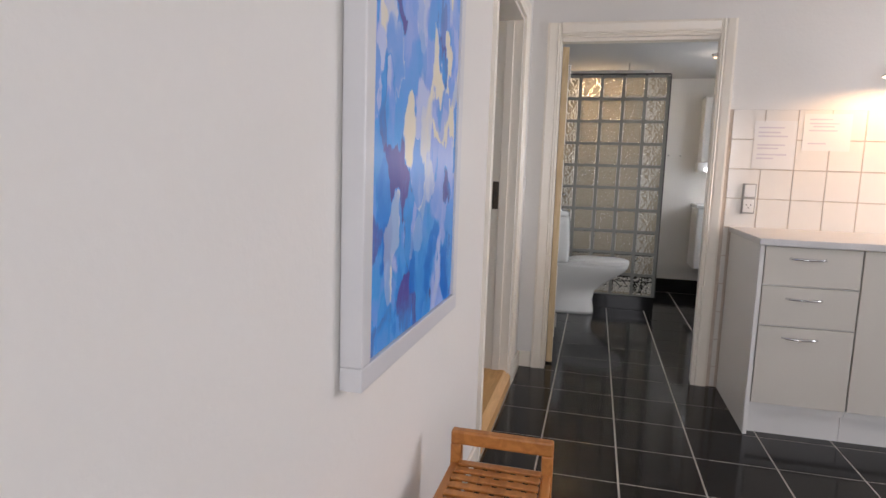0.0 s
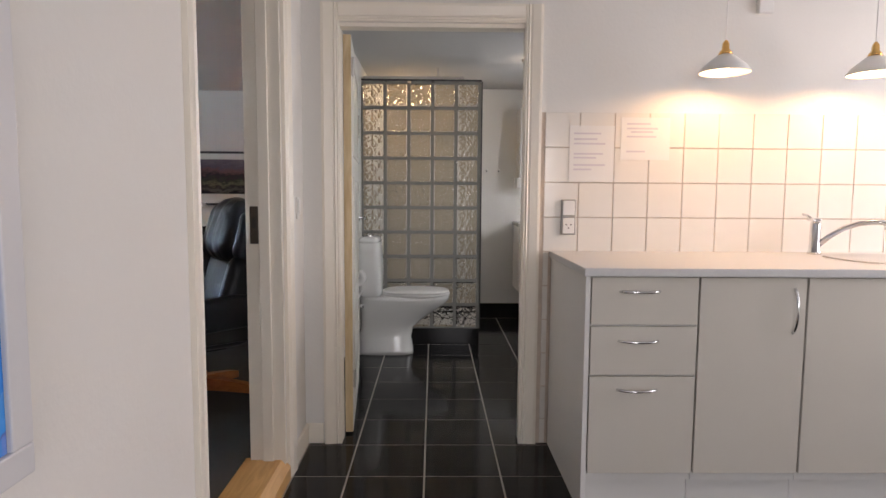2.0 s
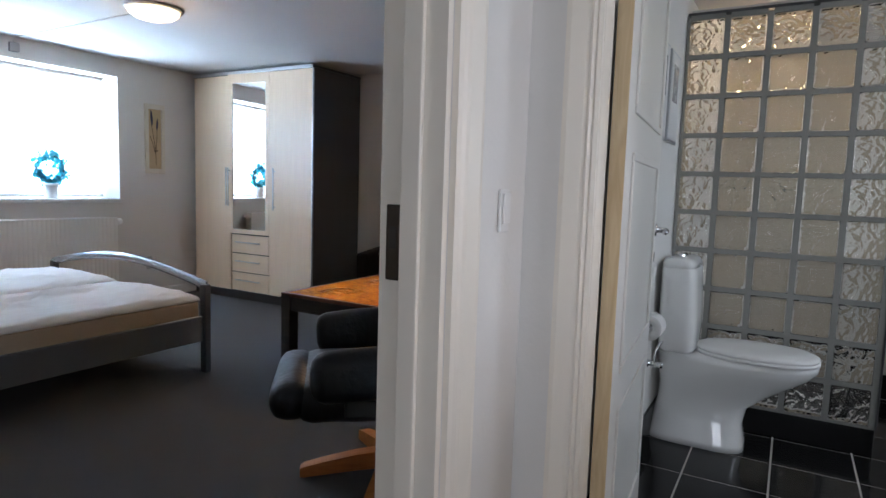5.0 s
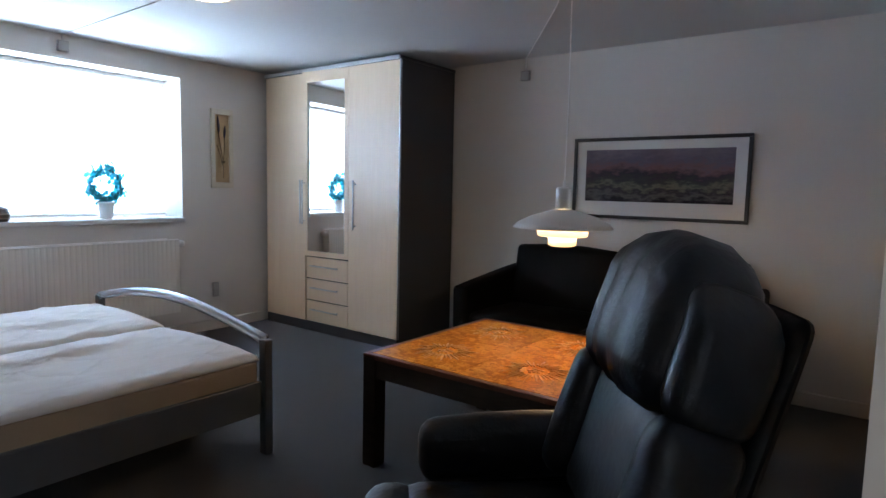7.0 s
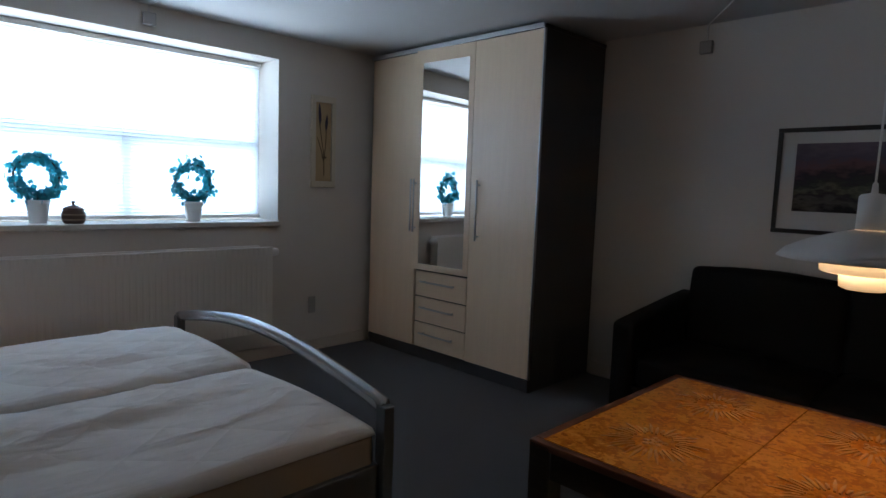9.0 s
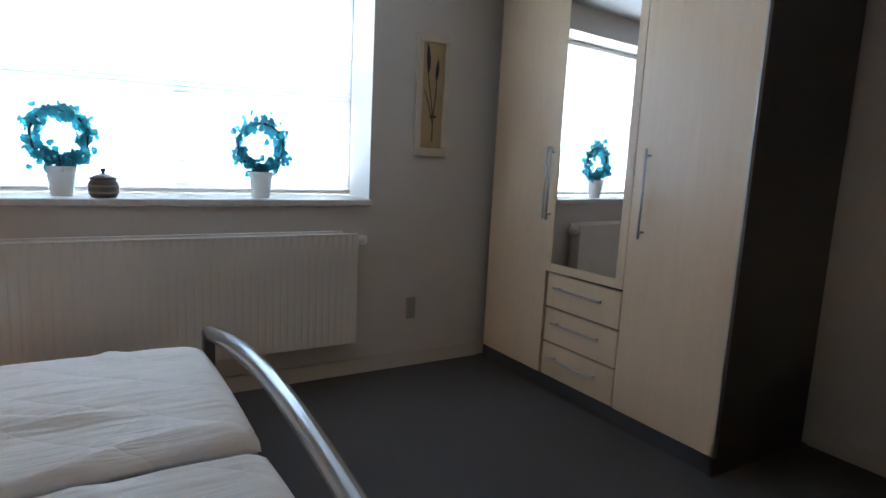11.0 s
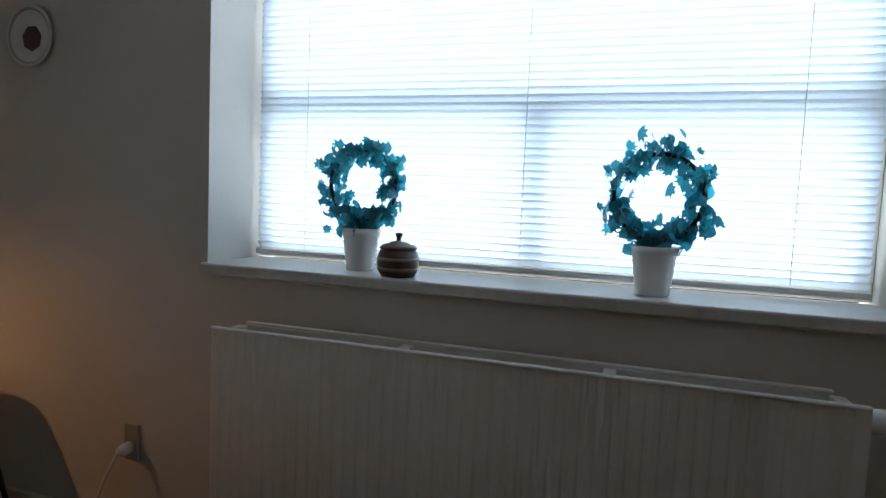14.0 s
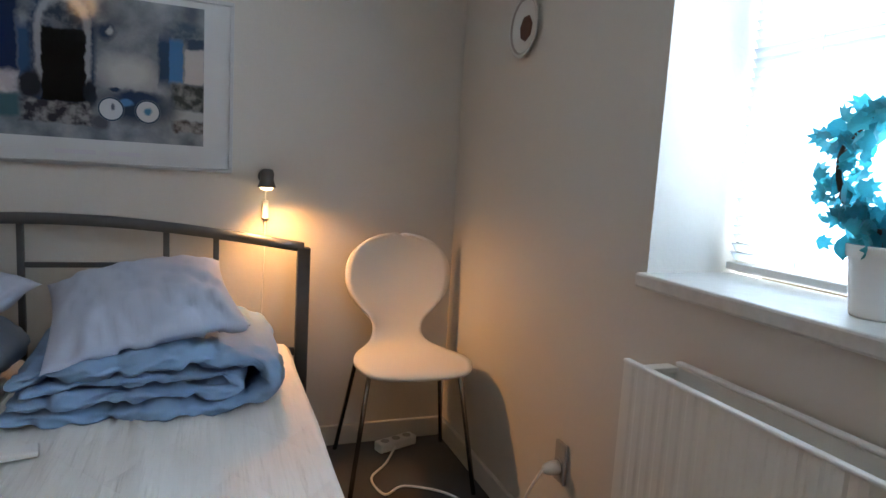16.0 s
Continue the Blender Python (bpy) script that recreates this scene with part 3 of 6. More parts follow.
box(3.5, 3.65, 1.75, 3.25, -0.1, 0.9, bm=bm)
box(3.5, 3.65, 1.75, 3.25, 2.2, TOP, bm=bm)
structure("wall_kitchen_end", bm, M_WALL, "white painted wall with a window opening", "wall")
bm = box(-0.40, 0.4, -2.55, -2.4, -0.1, TOP)
box(2.2, 3.65, -2.55, -2.4, -0.1, TOP, bm=bm)
box(0.4, 2.2, -2.55, -2.4, -0.1, 0.85, bm=bm)
box(0.4, 2.2, -2.55, -2.4, 2.15, TOP, bm=bm)
structure("wall_hall_back", bm, M_WALL, "white painted wall with a window opening behind the hall", "wall")

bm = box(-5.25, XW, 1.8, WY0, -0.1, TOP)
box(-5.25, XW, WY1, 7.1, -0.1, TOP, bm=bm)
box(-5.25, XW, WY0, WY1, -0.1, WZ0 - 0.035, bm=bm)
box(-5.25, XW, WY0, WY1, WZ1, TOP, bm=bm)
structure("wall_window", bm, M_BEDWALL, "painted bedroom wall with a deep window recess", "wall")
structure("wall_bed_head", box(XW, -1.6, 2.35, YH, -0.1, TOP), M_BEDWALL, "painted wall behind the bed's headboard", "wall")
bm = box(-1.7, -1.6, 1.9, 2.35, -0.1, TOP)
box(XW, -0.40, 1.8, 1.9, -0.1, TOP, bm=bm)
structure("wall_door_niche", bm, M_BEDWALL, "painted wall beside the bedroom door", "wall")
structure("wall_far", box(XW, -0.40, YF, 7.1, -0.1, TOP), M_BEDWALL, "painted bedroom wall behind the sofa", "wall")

structure("ceiling_bedroom", box(XW, -0.40, 1.9, YF, CEIL_BED, TOP), M_CEIL, "white painted bedroom ceiling", "ceiling")
structure("ceiling_hall", box(-0.25, 3.5, -2.4, YK, CEIL_HALL, TOP), M_CEIL, "white painted hall ceiling", "ceiling")
structure("ceiling_bath", box(-0.21, 2.1, 3.80, 6.76, CEIL_BATH, TOP), M_CEIL, "white painted bathroom ceiling", "ceiling")
structure("roof_slab", box(-5.4, 3.8, -2.7, 7.3, TOP, 2.6), M_CEIL, "plain slab over the rooms", "roof")

structure("carpet", box(XW, -0.40, 1.9, YF, -0.1, FL), M_CARPET, "dark grey short-pile carpet over the bedroom floor", "carpet")
floor = structure("floor", box(-0.25, 3.5, -2.4, 6.76, -0.15, -0.0015), M_GROUT, "black glazed floor tiles with pale joints", "floor")
bm = bmesh.new()
for p in ((-0.425, 0.0), (-0.425, 0.092), (-0.27, 0.092), (-0.235, 0.055), (-0.235, 0.0)):
    bm.verts.new((p[0], DY0, p[1]))
f = bm.faces.new(bm.verts)
ext = bmesh.ops.extrude_face_region(bm, geom=[f])
bmesh.ops.translate(bm, vec=(0, DY1 - DY0, 0), verts=[v for v in ext["geom"] if isinstance(v, bmesh.types.BMVert)])
bmesh.ops.recalc_face_normals(bm, faces=bm.faces)
structure("door_sill", bm, M_PINE, "varnished pine threshold in the bedroom doorway", "threshold")


def casing_profile(w, d):
    """Moulded casing section: across the width and out from the wall."""
    return [(0, 0), (0, d * 0.55), (w * 0.1, d * 0.75), (w * 0.16, d * 0.6), (w * 0.24, d * 0.85), (w * 0.32, d * 0.65), (w * 0.42, d * 0.8), (w * 0.85, d), (w, d * 0.9), (w, 0)]


def moulding(p0, p1, across, out, w=0.085, d=0.024, bm=None):
    bm = bm or bmesh.new()
    a, o = Vector(across), Vector(out)
    rings = [[Vector(p) + a * u + o * h for u, h in casing_profile(w, d)] for p in (p0, p1)]
    loft(rings, bm)
    bmesh.ops.recalc_face_normals(bm, faces=bm.faces)
    return bm


# bathroom doorway: casing on the hall side, lining in the opening
trim = thing("door_casing", "cream painted moulded door casing round the bathroom doorway", "door casing", kind="structure")
part("upright", moulding((BX0, YK, 0), (BX0, YK, BZ + 0.085), (-1, 0, 0), (0, -1, 0)), M_TRIM, trim)
part("upright", moulding((BX1, YK, 0), (BX1, YK, BZ + 0.085), (1, 0, 0), (0, -1, 0)), M_TRIM, trim)
part("head", moulding((BX0, YK, BZ), (BX1, YK, BZ), (0, 0, 1), (0, -1, 0)), M_TRIM, trim)
part("lining", box(BX0 - 0.0545, BX0, YK + 0.002, 3.755, 0, BZ - 0.0005), M_TRIM, trim)
part("lining", box(BX1 + 0.006, BX1 + 0.0295, YK + 0.002, 3.755, 0, BZ - 0.0005), M_TRIM, trim)
part("lining", box(BX0 + 0.001, BX1 + 0.005, YK + 0.002, 3.755, BZ - 0.02, BZ - 0.001), M_TRIM, trim)
# bedroom doorway
trim = thing("door_casing", "cream painted moulded door casing round the bedroom doorway", "door casing", kind="structure")
part("upright", moulding((-0.25, DY0, 0), (-0.25, DY0, 2.145), (0, -1, 0), (1, 0, 0), 0.07, 0.018), M_TRIM, trim)
part("upright", moulding((-0.25, DY1, 0), (-0.25, DY1, 2.145), (0, 1, 0), (1, 0, 0), 0.1), M_TRIM, trim)
part("head", moulding((-0.25, DY0, 2.06), (-0.25, DY1, 2.06), (0, 0, 1), (1, 0, 0)), M_TRIM, trim)
part("lining", box(-0.40, -0.252, DY0 + 0.001, DY0 + 0.02, 0.05, 2.06), M_TRIM, trim)
bm = box(-0.40, -0.252, DY1 - 0.02, DY1 - 0.001, 0.05, 2.06)
box(-0.345, -0.30, DY1 - 0.032, DY1 - 0.0202, 0.05, 2.04, 0.003, bm=bm)
part("lining", bm, M_TRIM, trim)
part("lining", box(-0.40, -0.252, DY0 + 0.02, DY1 - 0.02, 2.04, 2.059), M_TRIM, trim)
sp = part("strike_plate", box(-0.382, -0.348, DY1 - 0.023, DY1 - 0.0202, 1.02, 1.175, 0.003), M_BRONZE, trim, "dark bronze strike plate")
# Dark patch on the plate paints the shade of the latch opening
part("latch_hole_shade", box(-0.374, -0.358, DY1 - 0.0236, DY1 - 0.0228, 1.085, 1.13), M_SHADOW, sp)

bm = box(-0.249, -0.235, -2.4, DY0 - 0.09, 0, 0.09, 0.004)
structure("baseboard", bm, M_TRIM, "white painted hall baseboard", "baseboard")
structure("baseboard", box(-0.249, -0.233, DY1 + 0.105, YK - 0.001, 0, 0.10, 0.004), M_TRIM, "cream baseboard between the doorways", "baseboard")
structure("baseboard", box(-0.233, BX0 - 0.09, YK - 0.016, YK - 0.001, 0, 0.10, 0.004), M_TRIM, "cream baseboard beside the bathroom door", "baseboard")
structure("baseboard", box(XW + 0.001, XW + 0.018, YH, 6.25, FL, FL + 0.085, 0.005), M_BEDBASE, "dull painted baseboard under the window, darkened like the wall", "baseboard")
structure("baseboard", box(XW + 0.02, -1.62, YH + 0.001, YH + 0.018, FL, FL + 0.085, 0.005), M_BEDBASE, "dull painted baseboard behind the bed, darkened like the wall", "baseboard")
structure("baseboard", box(-3.28, -0.42, YF - 0.018, YF - 0.001, FL, FL + 0.085, 0.005), M_BEDBASE, "dull painted baseboard behind the sofa, darkened like the wall", "baseboard")
bath_base = structure("baseboard", box(0.76, 2.09, 6.745, 6.759, 0, 0.15, 0.002), M_TILE, "black tile skirting in the bathroom", "baseboard")
structure("baseboard", box(-0.209, -0.198, 3.83, 5.60, 0, 0.15, 0.002), M_TILE, "black tile skirting along the bathroom wall", "baseboard")


# ---------------------------------------------------------------- kitchen end of the hall
def bow_handle(parent, length, m, material=M_CHROME):
    """A bowed bar handle along local x, standing out in -y."""
    pts = [(-length / 2 + length * i / 12, -0.028 * math.sin(math.pi * i / 12) ** 0.6, 0) for i in range(13)]
    ob = part("handle", transform(tube(pts, 0.0055, 8), m), material, parent, "bowed chrome handle", True)
    return ob


KY, KZ = 2.995, 0.93        # unit fronts, underside of the worktop
def base_unit(x0, x1, label, drawers):
    u = thing("drawer_unit" if drawers else "base_cabinet", label, "kitchen cabinet", pose(x0, KY, 0), "kitchen base units")
    w = x1 - x0
    part("body", box(0.001, w - 0.001, 0.02, 0.67, 0.13, KZ - 0.001), M_WHITE, u)
    part("plinth", box(0.001, w - 0.001, 0.05, 0.066, 0.0, 0.128), M_WHITE, u)
    if drawers:
        for z0, z1, hz in ((0.745, 0.925, 0.872), (0.552, 0.738, 0.683), (0.165, 0.545, 0.495)):
            d = part("drawer", box(0.004, w - 0.004, 0.0, 0.0185, z0, z1, 0.002), M_FRONT, u)
            bow_handle(d, 0.15, pose(w * 0.45, 0.0, hz))
    else:
        d = part("door", box(0.004, w - 0.004, 0.0, 0.0185, 0.165, 0.925, 0.002), M_FRONT, u)
        bow_handle(d, 0.17, pose(w - 0.05, 0.0, 0.80, 0, 90, 0))
    return u


base_unit(0.965, 1.375, "white kitchen drawer unit with three drawers and bowed handles", True)
base_unit(1.375, 1.785, "white kitchen cabinet with a plain door and bowed handle", False)
base_unit(1.785, 2.385, "white kitchen sink cabinet with a plain door", False)
base_unit(2.385, 2.985, "white kitchen cabinet with a plain door", False)
end_panel = thing("end_panel", "white laminate end panel of the kitchen run", "panel", pose(0.945, KY, 0))
part("panel", box(0, 0.0185, 0.0, 0.67, 0, KZ - 0.001, 0.002), M_WHITE, end_panel)
worktop = thing("worktop", "pale grey laminate worktop with a square edge", "worktop")
part("slab", box(0.935, 3.0, KY - 0.022, 3.668, KZ, KZ + 0.032, 0.004), M_TOP, worktop)

sink = thing("sink", "small stainless steel sink set in the worktop", "sink", pose(2.38, 3.33, KZ + 0.032))
bm = loft([oval(0, 0, 0.0015, 0.27, 0.21, 40, 3), oval(0, 0, 0.006, 0.265, 0.205, 40, 3), oval(0, 0, 0.005, 0.245, 0.185, 40, 3), oval(0, 0, 0.0022, 0.235, 0.175, 40, 3), oval(0, 0, 0.002, 0.02, 0.02, 40, 2)])
part("bowl", bm, M_STEEL, sink, "", True)
part("drain", lathe([(0.03, 0.0025), (0.03, 0.004), (0.012, 0.0045), (0.001, 0.0045)], 20), M_CHROME, sink)
tap = thing("tap", "chrome single-lever kitchen tap with a swan neck", "tap", pose(2.16, 3.56, KZ + 0.0325))
part("base", lathe([(0.030, 0), (0.030, 0.012), (0.024, 0.02), (0.023, 0.14), (0.021, 0.150), (0.002, 0.152)], 24), M_CHROME, tap, "", True)
pts = [(0.005, -0.004, 0.035), (0.045, -0.03, 0.085), (0.09, -0.06, 0.125), (0.14, -0.095, 0.150), (0.19, -0.13, 0.158), (0.235, -0.16, 0.152)]
part("spout", tube(pts, 0.013, 12), M_CHROME, tap, "", True)
part("aerator", tube([(0.225, -0.153, 0.158), (0.228, -0.155, 0.126)], 0.016, 14), M_CHROME, tap, "ribbed spout end", True)
part("lever", box(-0.018, 0.018, -0.016, 0.045, 0.1525, 0.168, 0.005), M_CHROME, tap)
part("lever_stem", tube([(0, 0.02, 0.160), (-0.012, 0.05, 0.180), (-0.02, 0.07, 0.185)], 0.006, 8), M_CHROME, tap, "", True)


def pendant(x, y, rim):
    p = thing("pendant_lamp", "small white conical pendant lamp with brass cap, lit", "pendant lamp", pose(x, y, rim), "pendant lamps over the worktop")
    part("shade", lathe([(0.104, 0.0), (0.106, 0.004), (0.085, 0.032), (0.05, 0.062), (0.028, 0.078), (0.026, 0.076), (0.046, 0.058), (0.08, 0.030), (0.101, 0.003)], 36, ring=True), M_LAMPWHITE, p, "white enamelled shade", True)
    part("cap", lathe([(0.030, 0.078), (0.024, 0.092), (0.016, 0.10), (0.014, 0.125), (0.006, 0.138), (0.003, 0.14)], 20), M_BRASS, p, "polished brass cap", True)
    part("bulb", lathe([(0.004, 0.012), (0.018, 0.016), (0.026, 0.03), (0.022, 0.046), (0.012, 0.06), (0.01, 0.07)], 16), M_BULB, p, "glowing bulb", True).visible_shadow = False
    part("cord", tube([(0, 0, 0.138), (0, 0, CEIL_HALL - rim)], 0.003, 6), M_PLASTIC, p)
    return p


pendant(1.631, 3.42, 1.76)
pendant(2.285, 3.42, 1.76)
jb = thing("junction_box", "small white junction box high on the kitchen wall", "junction box", pose(1.925, YK, 2.13))
part("box", box(-0.035, 0.035, -0.03, -0.001, -0.045, 0.045, 0.005), M_PLASTIC, jb)
cable("cable", [(1.925, YK - 0.012, 2.17), (1.93, YK - 0.012, 2.28), (1.935, YK - 0.02, 2.398)], 0.004, M_PLASTIC, "white cable rising from the junction box")

sock = thing("wall_socket", "cream double wall switch and socket on the tiles", "socket", pose(1.022, YK - 0.012, 1.125))
part("plate", box(-0.036, 0.036, -0.012, 0, -0.085, 0.085, 0.004), M_GREYPLASTIC, sock)
part("rocker", box(-0.028, 0.028, -0.02, -0.0122, 0.01, 0.078, 0.003), M_PLASTIC, sock)
part("socket_face", box(-0.028, 0.028, -0.018, -0.0122, -0.078, -0.004, 0.003), M_PLASTIC, sock)
# Dark discs paint the shade of the pin openings
for dx, dz in ((-0.011, -0.035), (0.011, -0.035), (0, -0.052)):
    part("pin_hole_shade", transform(lathe([(0.0035, 0), (0.0035, 0.001)], 10), pose(dx, -0.018, dz, 90, 0, 0)), M_SHADOW, sock)


def notice(x0, x1, z0, z1, lines, label, ink=M_FAINTINK):
    n = thing("notice", label, "paper", pose(0, YK - 0.0125, 0), "notices on the kitchen wall")
    part("sheet", box(x0, x1, -0.002, 0, z0, z1), M_PAPER, n)
    for i, (u0, u1, v) in enumerate(lines):
        part("text_line", box(x0 + (x1 - x0) * u0, x0 + (x1 - x0) * u1, -0.0028, -0.0022, z0 + (z1 - z0) * v - 0.004, z0 + (z1 - z0) * v + 0.004), ink, n)
    return n


notice(1.02, 1.235, 1.295, 1.56, [(0.1, 0.7, 0.86), (0.1, 0.62, 0.76), (0.1, 0.8, 0.68), (0.1, 0.75, 0.5), (0.1, 0.6, 0.43), (0.1, 0.8, 0.3), (0.1, 0.5, 0.22)], "white printed notice taped to the tiles")
notice(1.265, 1.50, 1.40, 1.60, [(0.12, 0.6, 0.85), (0.12, 0.75, 0.74), (0.2, 0.65, 0.66), (0.12, 0.72, 0.55), (0.12, 0.5, 0.2)], "white printed notice with violet heading")

sw = thing("light_switch", "white plastic light switch between the doorways", "light switch", pose(-0.25, 3.545, 1.163))
part("plate", box(0.001, 0.010, -0.024, 0.024, -0.05, 0.05, 0.003), M_PLASTIC, sw)
part("rocker", box(0.0102, 0.016, -0.018, 0.018, -0.03, 0.04, 0.002), M_PLASTIC, sw)

# painting in the hall
pt = thing("painting", "large blue abstract painting in a deep white frame", "painting", pose(-0.248, 0, 0))
y0, y1, z0, z1 = 0.882, 1.632, 0.82, 2.02
for a, b, c, d in ((y0, y1, z0, z0 + 0.045), (y0, y1, z1 - 0.045, z1), (y0, y0 + 0.045, z0 + 0.0452, z1 - 0.0452), (y1 - 0.045, y1, z0 + 0.0452, z1 - 0.0452)):
    part("frame_bar", box(0.0, 0.044, a, b, c, d, 0.003), M_FRAMEWHITE, pt)
part("canvas", box(0.004, 0.036, y0 + 0.0455, y1 - 0.0455, z0 + 0.0457, z1 - 0.0457), M_ABSTRACT, pt, "blue abstract picture under glass")

# slatted bench
bench = thing("slatted_bench", "low stained wooden bench with a pierced lattice seat", "bench", pose(-0.02, 1.02, 0))
part("rail", box(-0.145, 0.135, 0.435, 0.465, 0.475, 0.515, 0.006), M_BENCH, bench, "top rail of the raised end")
part("rail", box(-0.145, 0.135, -0.465, -0.435, 0.475, 0.515, 0.006), M_BENCH, bench, "top rail of the raised end")
for sy in (-0.45, 0.45):
    for sx in (-0.13, 0.12):
        part("leg", box(sx - 0.015, sx + 0.015, sy - 0.015, sy + 0.015, 0, 0.476, 0.004), M_BENCH, bench)
for sx in (-0.13, 0.12):
    part("side_rail", box(sx - 0.012, sx + 0.012, -0.434, 0.434, 0.385, 0.425, 0.004), M_BENCH, bench)
for i in range(6):
    x = -0.10 + i * 0.038
    part("slat", box(x - 0.0115, x + 0.0115, -0.434, 0.434, 0.418, 0.428, 0.002), M_BENCH, bench)
for i in range(22):
    y = -0.42 + i * 0.04
    part("cross_slat", box(-0.117, 0.107, y - 0.012, y + 0.012, 0.4285, 0.436, 0.002), M_BENCH, bench)

# ---------------------------------------------------------------- bathroom
HX, HY = BX0 + 0.04, 3.785
leaf = thing("door_1", "cream panelled bathroom door standing open", "door", pose(HX, HY, 0, 0, 0, 95), kind="structure")
LW = 0.86
part("leaf", box(0.0012, LW, 0.0, 0.04, 0.012, BZ - 0.03, 0.002), M_DOOR, leaf)
part("lipping", box(-0.0015, 0.001, 0.001, 0.039, 0.013, BZ - 0.031), M_DOOREDGE, leaf, "bare yellowed wooden door edge")
for zz0, zz1 in ((0.15, 0.62), (0.72, 1.32), (1.42, 1.90)):
    for a, b, c, d in ((0.11, LW - 0.11, zz0, zz0 + 0.022), (0.11, LW - 0.11, zz1 - 0.022, zz1), (0.11, 0.132, zz0 + 0.0222, zz1 - 0.0222), (LW - 0.132, LW - 0.11, zz0 + 0.0222, zz1 - 0.0222)):
        part("panel_moulding", box(a, b, -0.008, -0.0002, c, d, 0.003), M_DOOR, leaf)
h = part("door_handle", transform(lathe([(0.024, 0), (0.024, 0.008), (0.010, 0.01), (0.009, 0.045), (0.001, 0.047)], 18), pose(LW - 0.06, 0, 1.08, 90, 0, 0)), M_CHROME, leaf, "chrome lever handle", True)
part("lever", tube([(LW - 0.06, -0.042, 1.08), (LW - 0.10, -0.048, 1.08), (LW - 0.17, -0.046, 1.078)], 0.008, 8), M_CHROME, h, "", True)
part("keyhole_rose", transform(lathe([(0.02, 0), (0.02, 0.006), (0.003, 0.007)], 16), pose(LW - 0.06, 0, 0.98, 90, 0, 0)), M_CHROME, leaf)
for zz in (0.25, 1.80):
    part("hinge", lathe([(0.007, 0), (0.007, 0.09)], 10, at=(-0.010, -0.008, zz)), M_STEEL, leaf)


def toilet():
    t = thing("toilet", "white porcelain toilet with a tall cistern, lid closed", "toilet", pose(0, 5.47, 0))
    secs = [(0.0, 0.0, 0.225, 0.155, 4), (0.03, 0.0, 0.222, 0.150, 4), (0.12, 0.002, 0.205, 0.118, 3.5), (0.20, 0.018, 0.205, 0.108, 3), (0.27, 0.06, 0.245, 0.125, 2.6), (0.33, 0.10, 0.295, 0.15, 2.4), (0.38, 0.135, 0.335, 0.17, 2.2), (0.42, 0.15, 0.352, 0.18, 2.2), (0.45, 0.15, 0.355, 0.182, 2.2)]
    part("pedestal", loft([oval(cx, 0, z, rx, ry, 40, p) for z, cx, rx, ry, p in secs]), M_PORCELAIN, t, "", True)
    part("seat", loft([oval(0.24, 0, 0.4515, 0.262, 0.178, 40, 2.3), oval(0.24, 0, 0.455, 0.268, 0.184, 40, 2.3), oval(0.24, 0, 0.468, 0.268, 0.184, 40, 2.3)]), M_PLASTIC, t, "white plastic seat", True)
    part("lid", loft([oval(0.24, 0, 0.4695, 0.262, 0.18, 40, 2.3), oval(0.24, 0, 0.482, 0.264, 0.181, 40, 2.3), oval(0.24, 0, 0.492, 0.24, 0.16, 40, 2.3), oval(0.24, 0, 0.495, 0.1, 0.07, 40, 2.3)]), M_PLASTIC, t, "white plastic lid, shut", True)
    part("cistern", loft([oval(-0.105 - dx, 0, z, rx, ry, 44, 4.5) for z, rx, ry, dx in ((0.451, 0.080, 0.165, 0), (0.47, 0.088, 0.178, 0), (0.62, 0.090, 0.184, 0.002), (0.80, 0.084, 0.184, 0.006), (0.862, 0.080, 0.182, 0.009))]), M_PORCELAIN, t, "", True)
    part("cistern_lid", loft([oval(-0.115, 0, z, rx, ry, 44, 4.5) for z, rx, ry in ((0.8625, 0.080, 0.182), (0.885, 0.078, 0.179), (0.90, 0.068, 0.168), (0.908, 0.045, 0.14), (0.910, 0.02, 0.08))]), M_PORCELAIN, t, "", True)
    part("flush_button", lathe([(0.02, 0), (0.02, 0.012), (0.015, 0.016), (0.001, 0.016)], 20, at=(-0.115, 0, 0.908)), M_CHROME, t)
    return t


toilet()
tp = thing("toilet_roll", "white toilet roll on a small wall holder", "toilet roll", pose(-0.21, 4.86, 0.66))
part("roll", transform(lathe([(0.02, -0.05), (0.052, -0.05), (0.054, -0.045), (0.054, 0.045), (0.052, 0.05), (0.02, 0.05)], 28, ring=True), pose(0.07, 0, 0, 90, 0, 0)), M_PAPER, tp, "", True)
part("holder", tube([(0.0, 0.065, 0.03), (0.07, 0.065, 0.03), (0.07, 0.065, 0), (0.07, -0.058, 0)], 0.005, 8), M_CHROME, tp, "chrome wire holder", True)

# glass block screen
GX0, GX1, GY, GZ0 = -0.205, 0.755, 5.68, 0.13
blocks = thing("glass_block_wall", "shower screen of rippled glass blocks in grey joints", "glass block wall", pose(GX0, GY, 0), kind="structure")
pw, ph = (GX1 - GX0 - 0.012) / 5, (2.12 - GZ0) / 10
part("plinth", box(0.0, 0.96, -0.004, 0.09, 0.0, GZ0 - 0.001, 0.003), M_TILE, blocks, "black tiled kerb")
bm = bmesh.new()
for i in range(6):
    box(i * pw - 0.013 if i else 0, i * pw + 0.013, 0.004, 0.076, GZ0, 2.12, bm=bm)
for j in range(11):
    for i in range(5):
        box(i * pw + 0.0131, (i + 1) * pw - 0.0131, 0.004, 0.076, GZ0 + j * ph - 0.012 if j else GZ0, GZ0 + j * ph + 0.012, bm=bm)
part("joint_grid", bm, surface("grey_mortar", (0.27, 0.27, 0.25), 0.85, vary=0.08, scale=20), blocks, "grey mortar joints")
